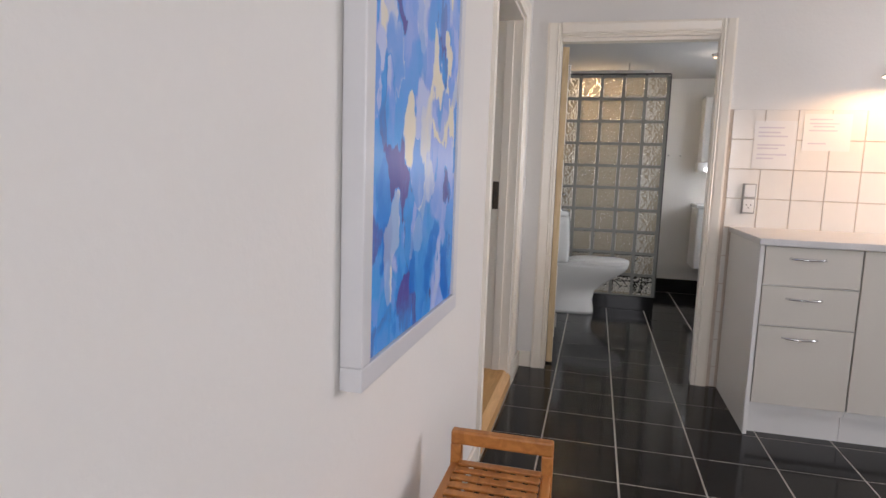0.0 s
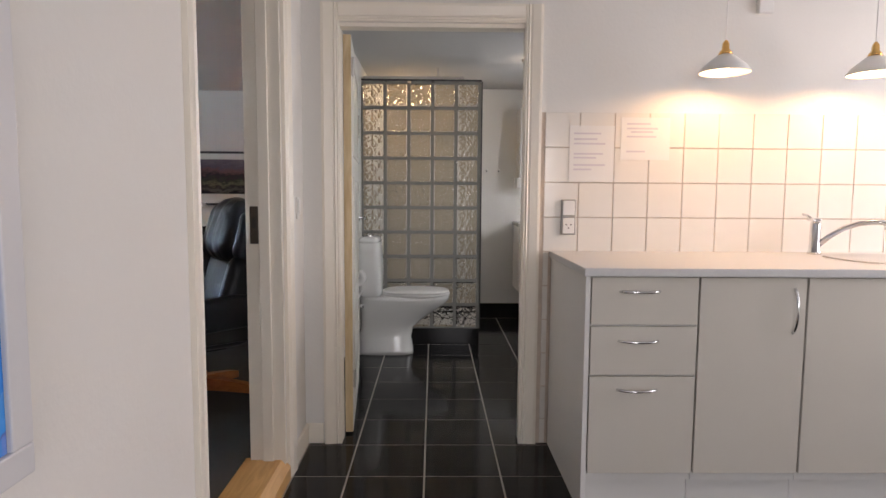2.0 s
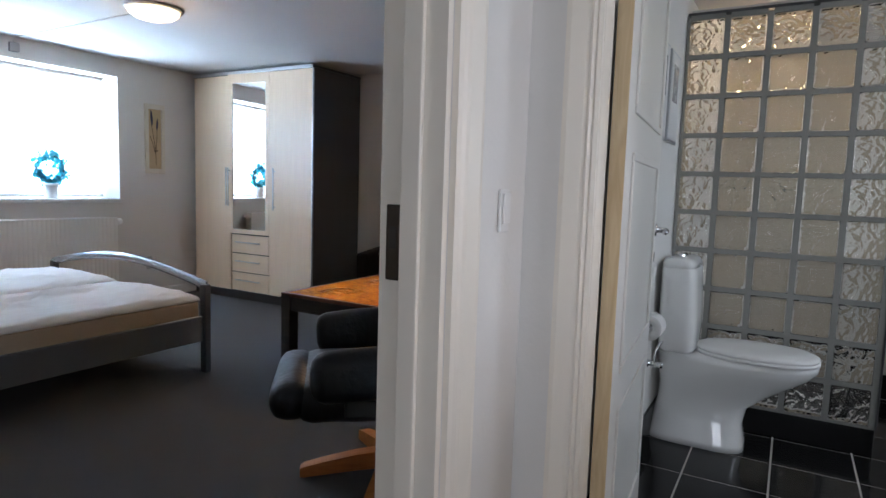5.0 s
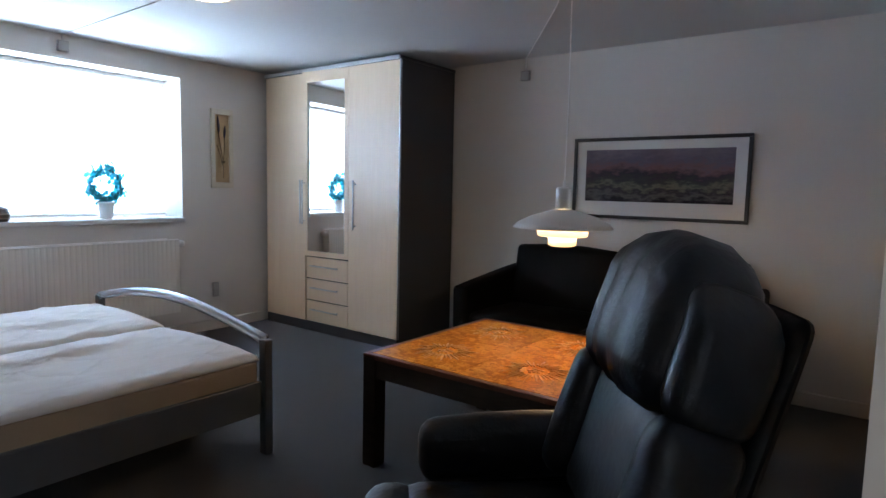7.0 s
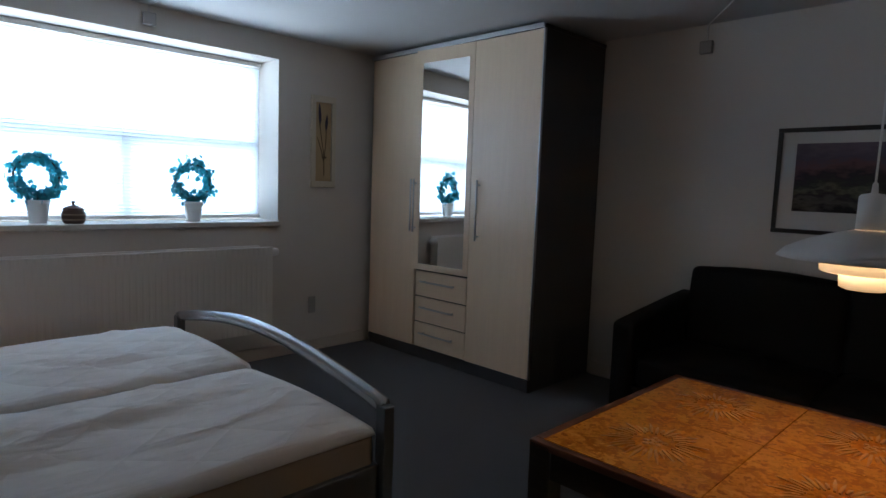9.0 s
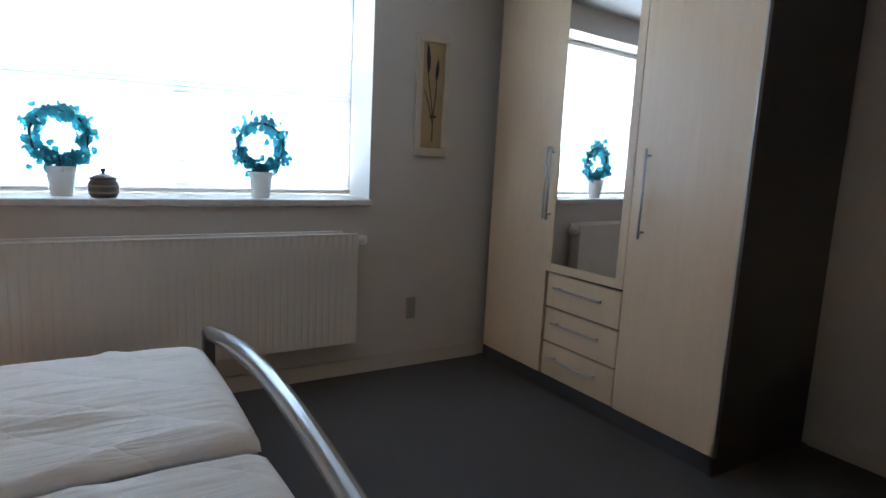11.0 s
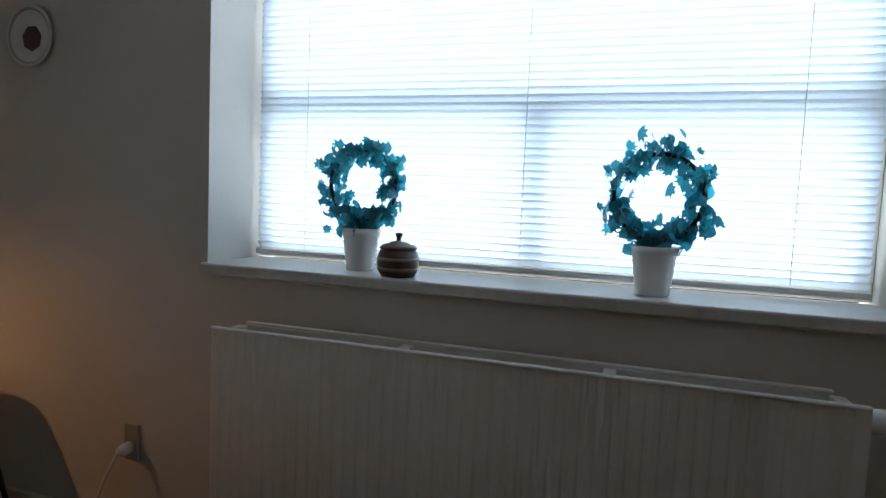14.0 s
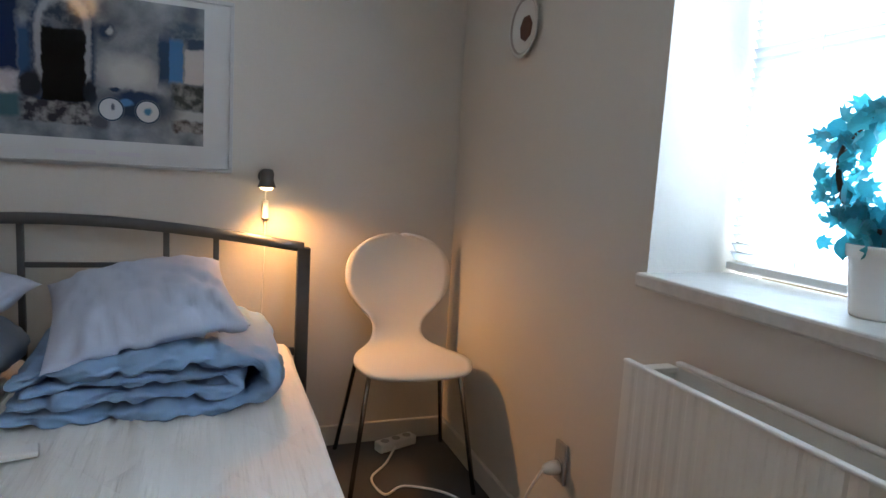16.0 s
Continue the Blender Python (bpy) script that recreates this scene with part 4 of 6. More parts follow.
part("edge_trim", box(5 * pw + 0.0135, 5 * pw + 0.022, -0.002, 0.082, GZ0, 2.135, 0.003), surface("grey_trim", (0.10, 0.10, 0.10), 0.4, 0.6), blocks, "dark metal edge trim")
part("top_trim", box(0.0, 5 * pw + 0.0133, -0.002, 0.082, 2.1325, 2.146, 0.003), bpy.data.materials["grey_trim"], blocks, "dark metal top trim")
bm = box(-pw / 2 + 0.0135, pw / 2 - 0.0135, 0.001, 0.079, -ph / 2 + 0.0125, ph / 2 - 0.0125, 0.014, 3)
first = part("glass_block", bm, M_BLOCK, blocks, "", True)
first.location = (pw * 0.5, 0, GZ0 + ph * 0.5)
for i in range(5):
    for j in range(10):
        if i or j:
            b = new("glass_block", first.data)
            b.parent = blocks
            b.location = (pw * (i + 0.5), 0, GZ0 + ph * (j + 0.5))
cr = thing("shower_rail", "white shower curtain rail under the ceiling", "rail", pose(0, 0, 0))
part("rail", box(-0.208, 0.62, 5.80, 5.83, 2.165, 2.192, 0.005), M_PLASTIC, cr)
part("bracket", box(0.40, 0.41, 5.81, 5.82, 2.1922, CEIL_BATH, 0.002), M_PLASTIC, cr)
ws = structure("shower_wall", box(-0.2, 0.74, 6.745, 6.759, 0.15, CEIL_BATH), surface("cream_tile", (0.52, 0.46, 0.37), 0.25, vary=0.05), "cream tiled shower wall behind the glass blocks", "wall tiles")
sh = thing("shower_lamp", "small lit lamp over the shower", "lamp", pose(0.15, 6.35, CEIL_BATH))
part("housing", lathe([(0.05, -0.001), (0.05, -0.02), (0.035, -0.025), (0.03, -0.12), (0.001, -0.121)], 20), M_CHROME, sh)
part("bulb", lathe([(0.001, -0.18), (0.014, -0.175), (0.02, -0.155), (0.014, -0.13), (0.008, -0.1215)], 20), M_DIMBULB, sh, "glowing bulb", True).visible_shadow = False
sm = thing("shower_mixer", "chrome shower mixer on the tiled wall", "tap", pose(0.12, 6.745, 1.12))
part("body", transform(lathe([(0.02, -0.11), (0.022, -0.1), (0.022, 0.1), (0.02, 0.11)], 16), pose(0, -0.05, 0, 0, 90, 0)), M_CHROME, sm, "", True)
part("riser", tube([(0, -0.05, 0.02), (0, -0.05, 0.95)], 0.009, 8), M_CHROME, sm, "", True)
part("stub", tube([(0.07, -0.05, 0), (0.07, 0, 0)], 0.012, 8), M_CHROME, sm)
part("stub", tube([(-0.07, -0.05, 0), (-0.07, 0, 0)], 0.012, 8), M_CHROME, sm)

for yy in (5.06, 5.36):
    fp = thing("framed_print", "small grey framed print on the bathroom wall", "picture", pose(-0.209, yy, 1.67), group="prints in the bathroom")
    part("frame", box(0, 0.016, -0.125, 0.125, -0.21, 0.21, 0.003), M_FRAMESILVER, fp)
    part("mat", box(0.0162, 0.018, -0.112, 0.112, -0.197, 0.197), M_PASSEPARTOUT, fp)
    part("print", box(0.0182, 0.0195, -0.06, 0.06, -0.02, 0.15), M_SMALLPRINT, fp)

van = thing("vanity_cabinet", "white wall-hung washbasin cabinet with a panel door", "vanity", pose(1.17, 6.745, 0))
part("body", box(0.0, 0.80, -0.40, 0, 0.33, 0.94, 0.003), M_WHITE, van)
part("door", box(0.004, 0.396, -0.42, -0.4005, 0.335, 0.93, 0.006), M_WHITE, van)
part("door", box(0.404, 0.796, -0.42, -0.4005, 0.335, 0.93, 0.006), M_WHITE, van)
part("basin_top", box(-0.015, 0.815, -0.43, 0, 0.941, 0.975, 0.008), M_PORCELAIN, van)
cab = thing("bathroom_cabinet", "white wall cabinet with a raised panel door over the basin", "cabinet", pose(1.19, 6.758, 0))
part("body", box(0, 0.78, -0.20, 0, 1.40, 2.05, 0.003), M_WHITE, cab)
d = part("door", box(0.004, 0.386, -0.219, -0.2005, 1.404, 2.046, 0.004), M_WHITE, cab)
part("raised_panel", box(0.06, 0.33, -0.226, -0.2192, 1.47, 1.98, 0.006), M_WHITE, d)
part("knob", transform(lathe([(0.006, 0), (0.006, 0.012), (0.013, 0.018), (0.011, 0.026), (0.001, 0.028)], 14), pose(0.35, -0.219, 1.5, 90, 0, 0)), M_CHROME, d)
part("door", box(0.394, 0.776, -0.219, -0.2005, 1.404, 2.046, 0.004), M_WHITE, cab)
part("light_shelf", box(-0.02, 0.80, -0.16, 0, 1.30, 1.3985, 0.004), M_WHITE, cab)
part("light_tube", box(0.05, 0.70, -0.185, -0.1602, 1.315, 1.345, 0.006), M_TUBE, cab, "glowing strip light")
spt = thing("ceiling_spot", "small chrome ceiling spotlight, lit", "spotlight", pose(1.08, 5.45, CEIL_BATH))
part("ring", lathe([(0.04, -0.0005), (0.042, -0.006), (0.03, -0.03), (0.028, -0.03)], 20), M_CHROME, spt)
part("bulb", lathe([(0.001, -0.034), (0.022, -0.033), (0.026, -0.0305)], 16), M_OPAL, spt, "glowing spot bulb").visible_shadow = False

for xx in (0.90, 1.02):
    hk = thing("wall_hook", "small steel coat hook on the bathroom wall", "hook", pose(xx, 6.76, 1.47), "bathroom wall hooks")
    part("rose", transform(lathe([(0.012, 0.001), (0.012, 0.006), (0.005, 0.008), (0.004, 0.03), (0.009, 0.034), (0.001, 0.036)], 14), pose(0, 0, 0, 90, 0, 0)), M_STEEL, hk, "", True)
av = thing("stop_valve", "chrome angle valve with a hose beside the toilet", "valve", pose(-0.209, 5.22, 0.40))
part("body", transform(lathe([(0.02, 0), (0.02, 0.005), (0.011, 0.007), (0.011, 0.05), (0.016, 0.052), (0.016, 0.07), (0.001, 0.071)], 14), pose(0, 0, 0, 0, 90, 0)), M_CHROME, av, "", True)
part("hose", tube([(0.03, 0.0, 0.01), (0.03, 0.01, 0.06), (0.04, 0.05, 0.09), (0.05, 0.085, 0.10)], 0.006, 8), M_STEEL, av, "braided steel hose", True)
# ---------------------------------------------------------------- bedroom: window
win = thing("window_1", "wide white bedroom window with a lowered blind", "window", kind="structure")
XG = -5.17
for a, b, c, d in ((WY0, WY1, WZ0, WZ0 + 0.05), (WY0, WY1, WZ1 - 0.05, WZ1), (WY0, WY0 + 0.05, WZ0 + 0.0502, WZ1 - 0.0502), (WY1 - 0.05, WY1, WZ0 + 0.0502, WZ1 - 0.0502)):
    part("window_frame", box(XG - 0.05, XG + 0.01, a + 0.001, b - 0.001, c + 0.001, d - 0.001, 0.004), M_TRIM, win)
part("transom", box(XG - 0.045, XG + 0.005, WY0 + 0.051, WY1 - 0.051, 1.50, 1.56, 0.004), M_TRIM, win)
part("mullion", box(XG - 0.045, XG + 0.005, 4.62, 4.68, WZ0 + 0.051, 1.4995, 0.004), M_TRIM, win)
for a, b, c, d in ((WY0 + 0.051, 4.6195, WZ0 + 0.051, 1.4995), (4.6805, WY1 - 0.051, WZ0 + 0.051, 1.4995), (WY0 + 0.051, WY1 - 0.051, 1.5605, WZ1 - 0.051)):
    part("pane", box(XG - 0.022, XG - 0.018, a, b, c, d), M_PANE, win, "clear glass pane").visible_shadow = False
structure("window_sill", box(XG + 0.011, XW + 0.025, WY0 - 0.012, WY1 + 0.012, WZ0 - 0.035, WZ0 - 0.001, 0.006), M_SILL, "pale stone window sill", "window sill")
blind = thing("venetian_blind", "white venetian blind let down in the window, slats open", "blind", pose(XG + 0.045, 0, 0))
part("headrail", box(-0.015, 0.015, WY0 + 0.015, WY1 - 0.015, WZ1 - 0.035, WZ1 - 0.004, 0.003), M_LAMPWHITE, blind)
part("bottom_rail", box(-0.012, 0.012, WY0 + 0.015, WY1 - 0.015, WZ0 + 0.012, WZ0 + 0.03, 0.003), M_LAMPWHITE, blind)
ca, sa = math.cos(radians(52)) * 0.0125, math.sin(radians(52)) * 0.0125
bm = shell([[(-ca, WY0 + 0.02, -sa), (0, WY0 + 0.02, 0.002), (ca, WY0 + 0.02, sa)], [(-ca, WY1 - 0.02, -sa), (0, WY1 - 0.02, 0.002), (ca, WY1 - 0.02, sa)]], 0.0006)
z = WZ0 + 0.045
slat = part("slat", bm, M_SLAT, blind)
slat.location = (0, 0, z)
while z < WZ1 - 0.06:
    z += 0.0215
    s = new("slat", slat.data)
    s.parent = blind
    s.location = (0, 0, z)
for yy in (WY0 + 0.2, 4.62, WY1 - 0.2):
    part("ladder_cord", box(0.0128, 0.0136, yy, yy + 0.002, WZ0 + 0.03, WZ1 - 0.035), M_LAMPWHITE, blind)


def leaf_mesh():
    """One five-pointed ivy leaf, cupped."""
    bm = bmesh.new()
    out = [(0, -0.5), (0.22, -0.42), (0.5, -0.15), (0.28, 0.0), (0.38, 0.32), (0.12, 0.22), (0, 0.55), (-0.12, 0.22), (-0.38, 0.32), (-0.28, 0.0), (-0.5, -0.15), (-0.22, -0.42)]
    c = bm.verts.new((0, 0, 0.0))
    ring = [bm.verts.new((x, y, 0.25 * (x * x + y * y) + 0.08 * abs(x))) for x, y in out]
    for i in range(len(ring)):
        bm.faces.new((c, ring[i], ring[(i + 1) % len(ring)]))
    me = bpy.data.meshes.new("leaf")
    bm.to_mesh(me)
    bm.free()
    me.materials.append(M_LEAF)
    return me


LEAF = leaf_mesh()


def ivy_ring(x, y, seed, r, lift):
    rnd = random.Random(seed)
    p = thing("potted_ivy", "ivy trained round a wire hoop in a white pot", "potted plant", pose(x, y, WZ0), "potted ivy on the window sill")
    prof = [(0.040, 0), (0.042, 0.004), (0.054, 0.10), (0.058, 0.102), (0.059, 0.122), (0.054, 0.123), (0.050, 0.10), (0.002, 0.098)]
    part("pot", lathe(prof, 32), M_PORCELAIN, p, "white glazed flowerpot", True)
    cz = 0.125 + r + lift
    pts = [(0.006 * math.sin(3 * a), r * math.cos(a), cz + r * math.sin(a)) for a in [2 * math.pi * i / 40 - math.pi / 2 for i in range(41)]]
    part("hoop", tube([(0, 0, 0.095)] + pts, 0.006, 6), M_TWIG, p, "brown twisted stem hoop", True)
    crown = part("foliage", bmesh.new(), M_LEAF, p, "glossy teal-green ivy leaves")
    for i in range(298):
        a = rnd.uniform(0, 2 * math.pi) if i % 9 else rnd.gauss(-math.pi / 2, 0.6)
        d = rnd.gauss(-0.002, 0.020) + (0.010 * max(0.0, rnd.gauss(0, 1)) if i % 7 == 0 else 0)
        rr = r + d
        s = rnd.uniform(0.024, 0.048)
        lf = new("leaf", LEAF)
        lf.parent = crown
        lf.matrix_basis = Matrix.LocRotScale((rnd.gauss(0, 0.018), rr * math.cos(a), cz + rr * math.sin(a)),
                                             Euler((rnd.uniform(0, 6.28), rnd.uniform(0.7, 2.4), rnd.uniform(0, 6.28))), (s, s, s))
    return p


ivy_ring(-4.985, 4.985, 3, 0.108, 0.012)
ivy_ring(-5.01, 4.165, 8, 0.104, 0.018)
jar = thing("lidded_jar", "brown banded stoneware jar with a knobbed lid", "jar", pose(-4.935, 4.315, WZ0))
M_STONEWARE = surface("brown_stoneware", (0.085, 0.052, 0.036), 0.3, vary=0.15, scale=10, bump=0.1, bump_scale=20)
M_CREAMBAND = surface("cream_glaze", (0.24, 0.18, 0.13), 0.3, vary=0.1)
part("body", lathe([(0.046, 0), (0.054, 0.012), (0.0585, 0.035), (0.057, 0.055), (0.050, 0.072), (0.047, 0.074)], 32), M_STONEWARE, jar, "", True)
part("band", lathe([(0.0555, 0.016), (0.0578, 0.018), (0.0586, 0.024), (0.0560, 0.026)], 32), M_CREAMBAND, jar, "cream glazed band", True)
part("band", lathe([(0.0585, 0.044), (0.0594, 0.046), (0.0586, 0.052), (0.0560, 0.054)], 32), M_CREAMBAND, jar, "cream glazed band", True)
lid = part("lid", lathe([(0.051, 0.0745), (0.054, 0.078), (0.045, 0.086), (0.02, 0.096), (0.008, 0.098)], 32), M_STONEWARE, jar, "", True)
part("knob", lathe([(0.007, 0.0982), (0.006, 0.106), (0.011, 0.112), (0.010, 0.119), (0.001, 0.121)], 16), M_STONEWARE, lid, "", True)

# radiator
RY0, RY1, RZ0, RZ1 = 3.845, 5.405, 0.30, 0.855
rad = thing("radiator", "cream ribbed panel radiator under the window", "radiator", pose(0, 0, 0))
n = 44
ys = []
for i in range(n):
    c = RY0 + 0.02 + (RY1 - RY0 - 0.04) * (i + 0.5) / n
    h = (RY1 - RY0 - 0.04) / n / 2
    ys += [(c - h, 0), (c - h * 0.62, 0), (c - h * 0.25, -0.0019), (c + h * 0.25, -0.0019), (c + h * 0.62, 0)]
ys = [(RY0, 0)] + ys + [(RY1, 0)]
bm = shell([[(-4.757 + d, y, RZ0) for y, d in ys], [(-4.757 + d, y, RZ1) for y, d in ys]], 0.010)
part("front_panel", bm, M_RADIATOR, rad, "ribbed front panel")
# Lips coloured whiter than the enamel, a painted highlight along the top
part("highlit_top_edge", box(-4.764, -4.748, RY0, RY1, RZ1 + 0.0002, RZ1 + 0.008, 0.003), M_PLASTIC, rad, "rounded top edge, coloured paler than the panels as a highlight")
part("highlit_top_edge", box(-4.866, -4.848, RY0 + 0.04, RY1 - 0.04, RZ1 + 0.0002, RZ1 + 0.008, 0.003), M_PLASTIC, rad, "rounded top edge, coloured paler than the panels as a highlight")
part("back_panel", box(-4.862, -4.85, RY0 + 0.04, RY1 - 0.04, RZ0, RZ1, 0.003), M_RADIATOR, rad)
for yy in (RY0 + 0.02, RY0 + 0.53, RY0 + 1.04, RY1 - 0.05):
    part("top_bridge", box(-4.849, -4.766, yy, yy + 0.03, RZ1 - 0.014, RZ1 - 0.002, 0.002), M_RADIATOR, rad)
part("bracket", box(-4.894, -4.863, RY0 + 0.3, RY0 + 0.33, RZ0 + 0.1, RZ1 - 0.1, 0.002), M_RADIATOR, rad)
part("bracket", box(-4.894, -4.863, RY1 - 0.33, RY1 - 0.3, RZ0 + 0.1, RZ1 - 0.1, 0.002), M_RADIATOR, rad)
part("end_plate", box(-4.849, -4.766, RY1 - 0.042, RY1 - 0.04, RZ0 + 0.005, RZ1 - 0.016), M_RADIATOR, rad)
part("end_plate", box(-4.849, -4.766, RY0 + 0.04, RY0 + 0.042, RZ0 + 0.005, RZ1 - 0.016), M_RADIATOR, rad)
part("valve", transform(lathe([(0.012, 0), (0.012, 0.02), (0.025, 0.022), (0.027, 0.06), (0.022, 0.078), (0.001, 0.081)], 20), pose(-4.785, RY1 - 0.026, RZ1 - 0.03, -90, 0, 0)), M_PLASTIC, rad, "white thermostat valve", True)
part("pipe", tube([(-4.80, RY0 + 0.02, RZ0 + 0.03), (-4.80, RY0 - 0.02, RZ0 + 0.03), (-4.86, RY0 - 0.02, RZ0 + 0.03), (-4.86, RY0 - 0.02, FL)], 0.008, 8), M_RADIATOR, rad)


def wall_socket(y, z, plug=False):
    s = thing("wall_socket", "greyed wall socket with a white plug" if plug else "greyed double wall socket low on the wall", "socket", pose(XW, y, z), "bedroom wall sockets")
    part("plate", box(0.001, 0.012, -0.028, 0.028, -0.06, 0.06, 0.004), M_GREYPLASTIC, s)
    part("face", box(0.0122, 0.016, -0.02, 0.02, -0.04, 0.012, 0.003), M_GREYPLASTIC, s)
    if plug:
        part("plug", transform(lathe([(0.02, 0), (0.02, 0.025), (0.012, 0.045), (0.006, 0.05)], 16), pose(0.0162, 0, -0.015, 0, 90, 0)), M_PLASTIC, s, "white round plug", True)
    return s


wall_socket(5.792, 0.414)
wall_socket(3.438, 0.418, True)
pts = [(XW + 0.066, 3.438, 0.40), (-4.80, 3.42, 0.33), (-4.79, 3.36, 0.20), (-4.80, 3.2, 0.10), (-4.78, 3.05, FL + 0.006), (-4.72, 2.95, FL + 0.006), (-4.60, 2.88, FL + 0.006), (-4.52, 2.92, FL + 0.006), (-4.50, 2.80, FL + 0.006), (-4.58, 2.70, FL + 0.006), (-4.64, 2.62, FL + 0.03)]


def smooth_path(points, n=6):
    out, P = [], [Vector(p) for p in points]
    for i in range(len(P) - 1):
        p0, p1, p2, p3 = P[max(i - 1, 0)], P[i], P[i + 1], P[min(i + 2, len(P) - 1)]
        for k in range(n):
            t = k / n
            out.append(0.5 * (2 * p1 + (p2 - p0) * t + (2 * p0 - 5 * p1 + 4 * p2 - p3) * t * t + (3 * p1 - p0 - 3 * p2 + p3) * t ** 3))
    return out + [P[-1]]


cable("extension_cable", smooth_path(pts), 0.0045, M_PLASTIC, "white extension cable lying on the carpet")
ext = thing("power_strip", "white power strip on the carpet under the chair", "power strip", pose(-4.66, 2.56, FL, 0, 0, 20))
part("body", box(-0.09, 0.09, -0.026, 0.026, 0.001, 0.04, 0.006), M_PLASTIC, ext)
for i in range(3):
    part("outlet", lathe([(0.018, 0.0402), (0.018, 0.041), (0.001, 0.041)], 16, at=(-0.055 + 0.055 * i, 0, 0)), M_GREYPLASTIC, ext)

# small boxes and cables on walls and ceiling
for x, y, z, o in ((XW, 4.70, 2.17, "x"), (-2.66, YF, 2.12, "y")):
    b = thing("junction_box", "small white junction box under the ceiling", "junction box", pose(x, y, z), "junction boxes")
    part("box", box(0.001, 0.03, -0.035, 0.035, -0.035, 0.035, 0.005) if o == "x" else box(-0.035, 0.035, -0.03, -0.001, -0.035, 0.035, 0.005), M_GREYPLASTIC, b)
cable("ceiling_cable", [(XW + 0.012, 4.70, 2.205), (XW + 0.012, 4.70, 2.244), (-3.30, 4.68, 2.244)], 0.003, M_CEIL, "white cable clipped along the ceiling to the lamp")
cable("ceiling_cable", [(-2.66, YF - 0.012, 2.155), (-2.66, YF - 0.012, 2.244), (-1.9, 5.9, 2.243), (-1.524, 5.296, 2.243)], 0.004, M_PLASTIC, "white cable across the ceiling to the table lamp")

cl = thing("ceiling_lamp", "round opal glass ceiling lamp, lit", "ceiling lamp", pose(-3.14, 4.67, CEIL_BED))
part("base", lathe([(0.16, -0.0005), (0.165, -0.012), (0.15, -0.018), (0.001, -0.018)], 36), M_LAMPWHITE, cl)
part("glass_bowl", lathe([(0.001, -0.078), (0.06, -0.075), (0.115, -0.060), (0.145, -0.038), (0.150, -0.019)], 36), M_CEILOPAL, cl, "glowing opal glass bowl", True).visible_shadow = False

# lavender picture, landscape picture, plate, poster
lav = thing("lavender_picture", "narrow cream relief picture of lavender stems", "picture", pose(XW, 5.865, 1.575))
hw, hh = 0.10, 0.32
M_CREAMFRAME = surface("cream_frame", (0.60, 0.55, 0.44), 0.5, vary=0.05, scale=10)
for a, b, c, d in ((-hw, hw, -hh, -hh + 0.045), (-hw, hw, hh - 0.045, hh), (-hw, -hw + 0.035, -hh + 0.0452, hh - 0.0452), (hw - 0.035, hw, -hh + 0.0452, hh - 0.0452)):
    part("frame_bar", box(0.001, 0.024, a, b, c, d, 0.004), M_CREAMFRAME, lav)
part("panel", box(0.001, 0.012, -hw + 0.0352, hw - 0.0352, -hh + 0.0455, hh - 0.0455), surface("ochre_panel", (0.45, 0.325, 0.175), 0.6, vary=0.12, scale=9), lav, "ochre background panel")
M_STEM, M_BUD = surface("stem_brown", (0.10, 0.07, 0.03), 0.7), surface("dark_lavender", (0.05, 0.04, 0.07), 0.7)
part("stem", tube(smooth_path([(0.015, 0.008, -0.24), (0.015, 0.005, -0.1), (0.015, -0.015, 0.02), (0.015, -0.035, 0.14)]), 0.003, 6), M_STEM, lav)
part("stem", tube(smooth_path([(0.015, 0.006, -0.13), (0.015, 0.02, 0.0), (0.015, 0.022, 0.08)]), 0.003, 6), M_STEM, lav)
part("stem", tube(smooth_path([(0.015, 0.006, -0.14), (0.015, -0.02, -0.05), (0.015, -0.05, 0.03)]), 0.003, 6), M_STEM, lav)
part("flower_spike", transform(lathe([(0.001, -0.07), (0.009, -0.04), (0.011, 0.0), (0.007, 0.05), (0.001, 0.08)], 10), pose(0.016, -0.032, 0.19, 4, 0, 0)), M_BUD, lav, "", True)
part("flower_spike", transform(lathe([(0.001, -0.06), (0.008, -0.03), (0.010, 0.01), (0.001, 0.06)], 10), pose(0.016, 0.024, 0.135, -4, 0, 0)), M_BUD, lav, "", True)
part("ribbon", box(0.0122, 0.02, -0.012, 0.026, -0.115, -0.10, 0.003), M_STEM, lav)

lp = thing("landscape_picture", "wide dark landscape print in a black frame under glass", "picture", pose(-1.68, YF, 1.38))
hw, hh = 0.565, 0.27
for a, b, c, d in ((-hw, hw, -hh, -hh + 0.022), (-hw, hw, hh - 0.022, hh), (-hw, -hw + 0.022, -hh + 0.0222, hh - 0.0222), (hw - 0.022, hw, -hh + 0.0222, hh - 0.0222)):
    part("frame_bar", box(a, b, -0.024, -0.001, c, d, 0.003), M_FRAMEBLACK, lp)
part("mat", box(-hw + 0.0222, hw - 0.0222, -0.012, -0.001, -hh + 0.0225, hh - 0.0225), surface("glazed_card", (0.62, 0.61, 0.58), 0.1, vary=0.01), lp, "white passepartout")
part("print", box(-0.475, 0.475, -0.0135, -0.0122, -0.155, 0.19), M_LANDSCAPE, lp, "dark brown landscape print")

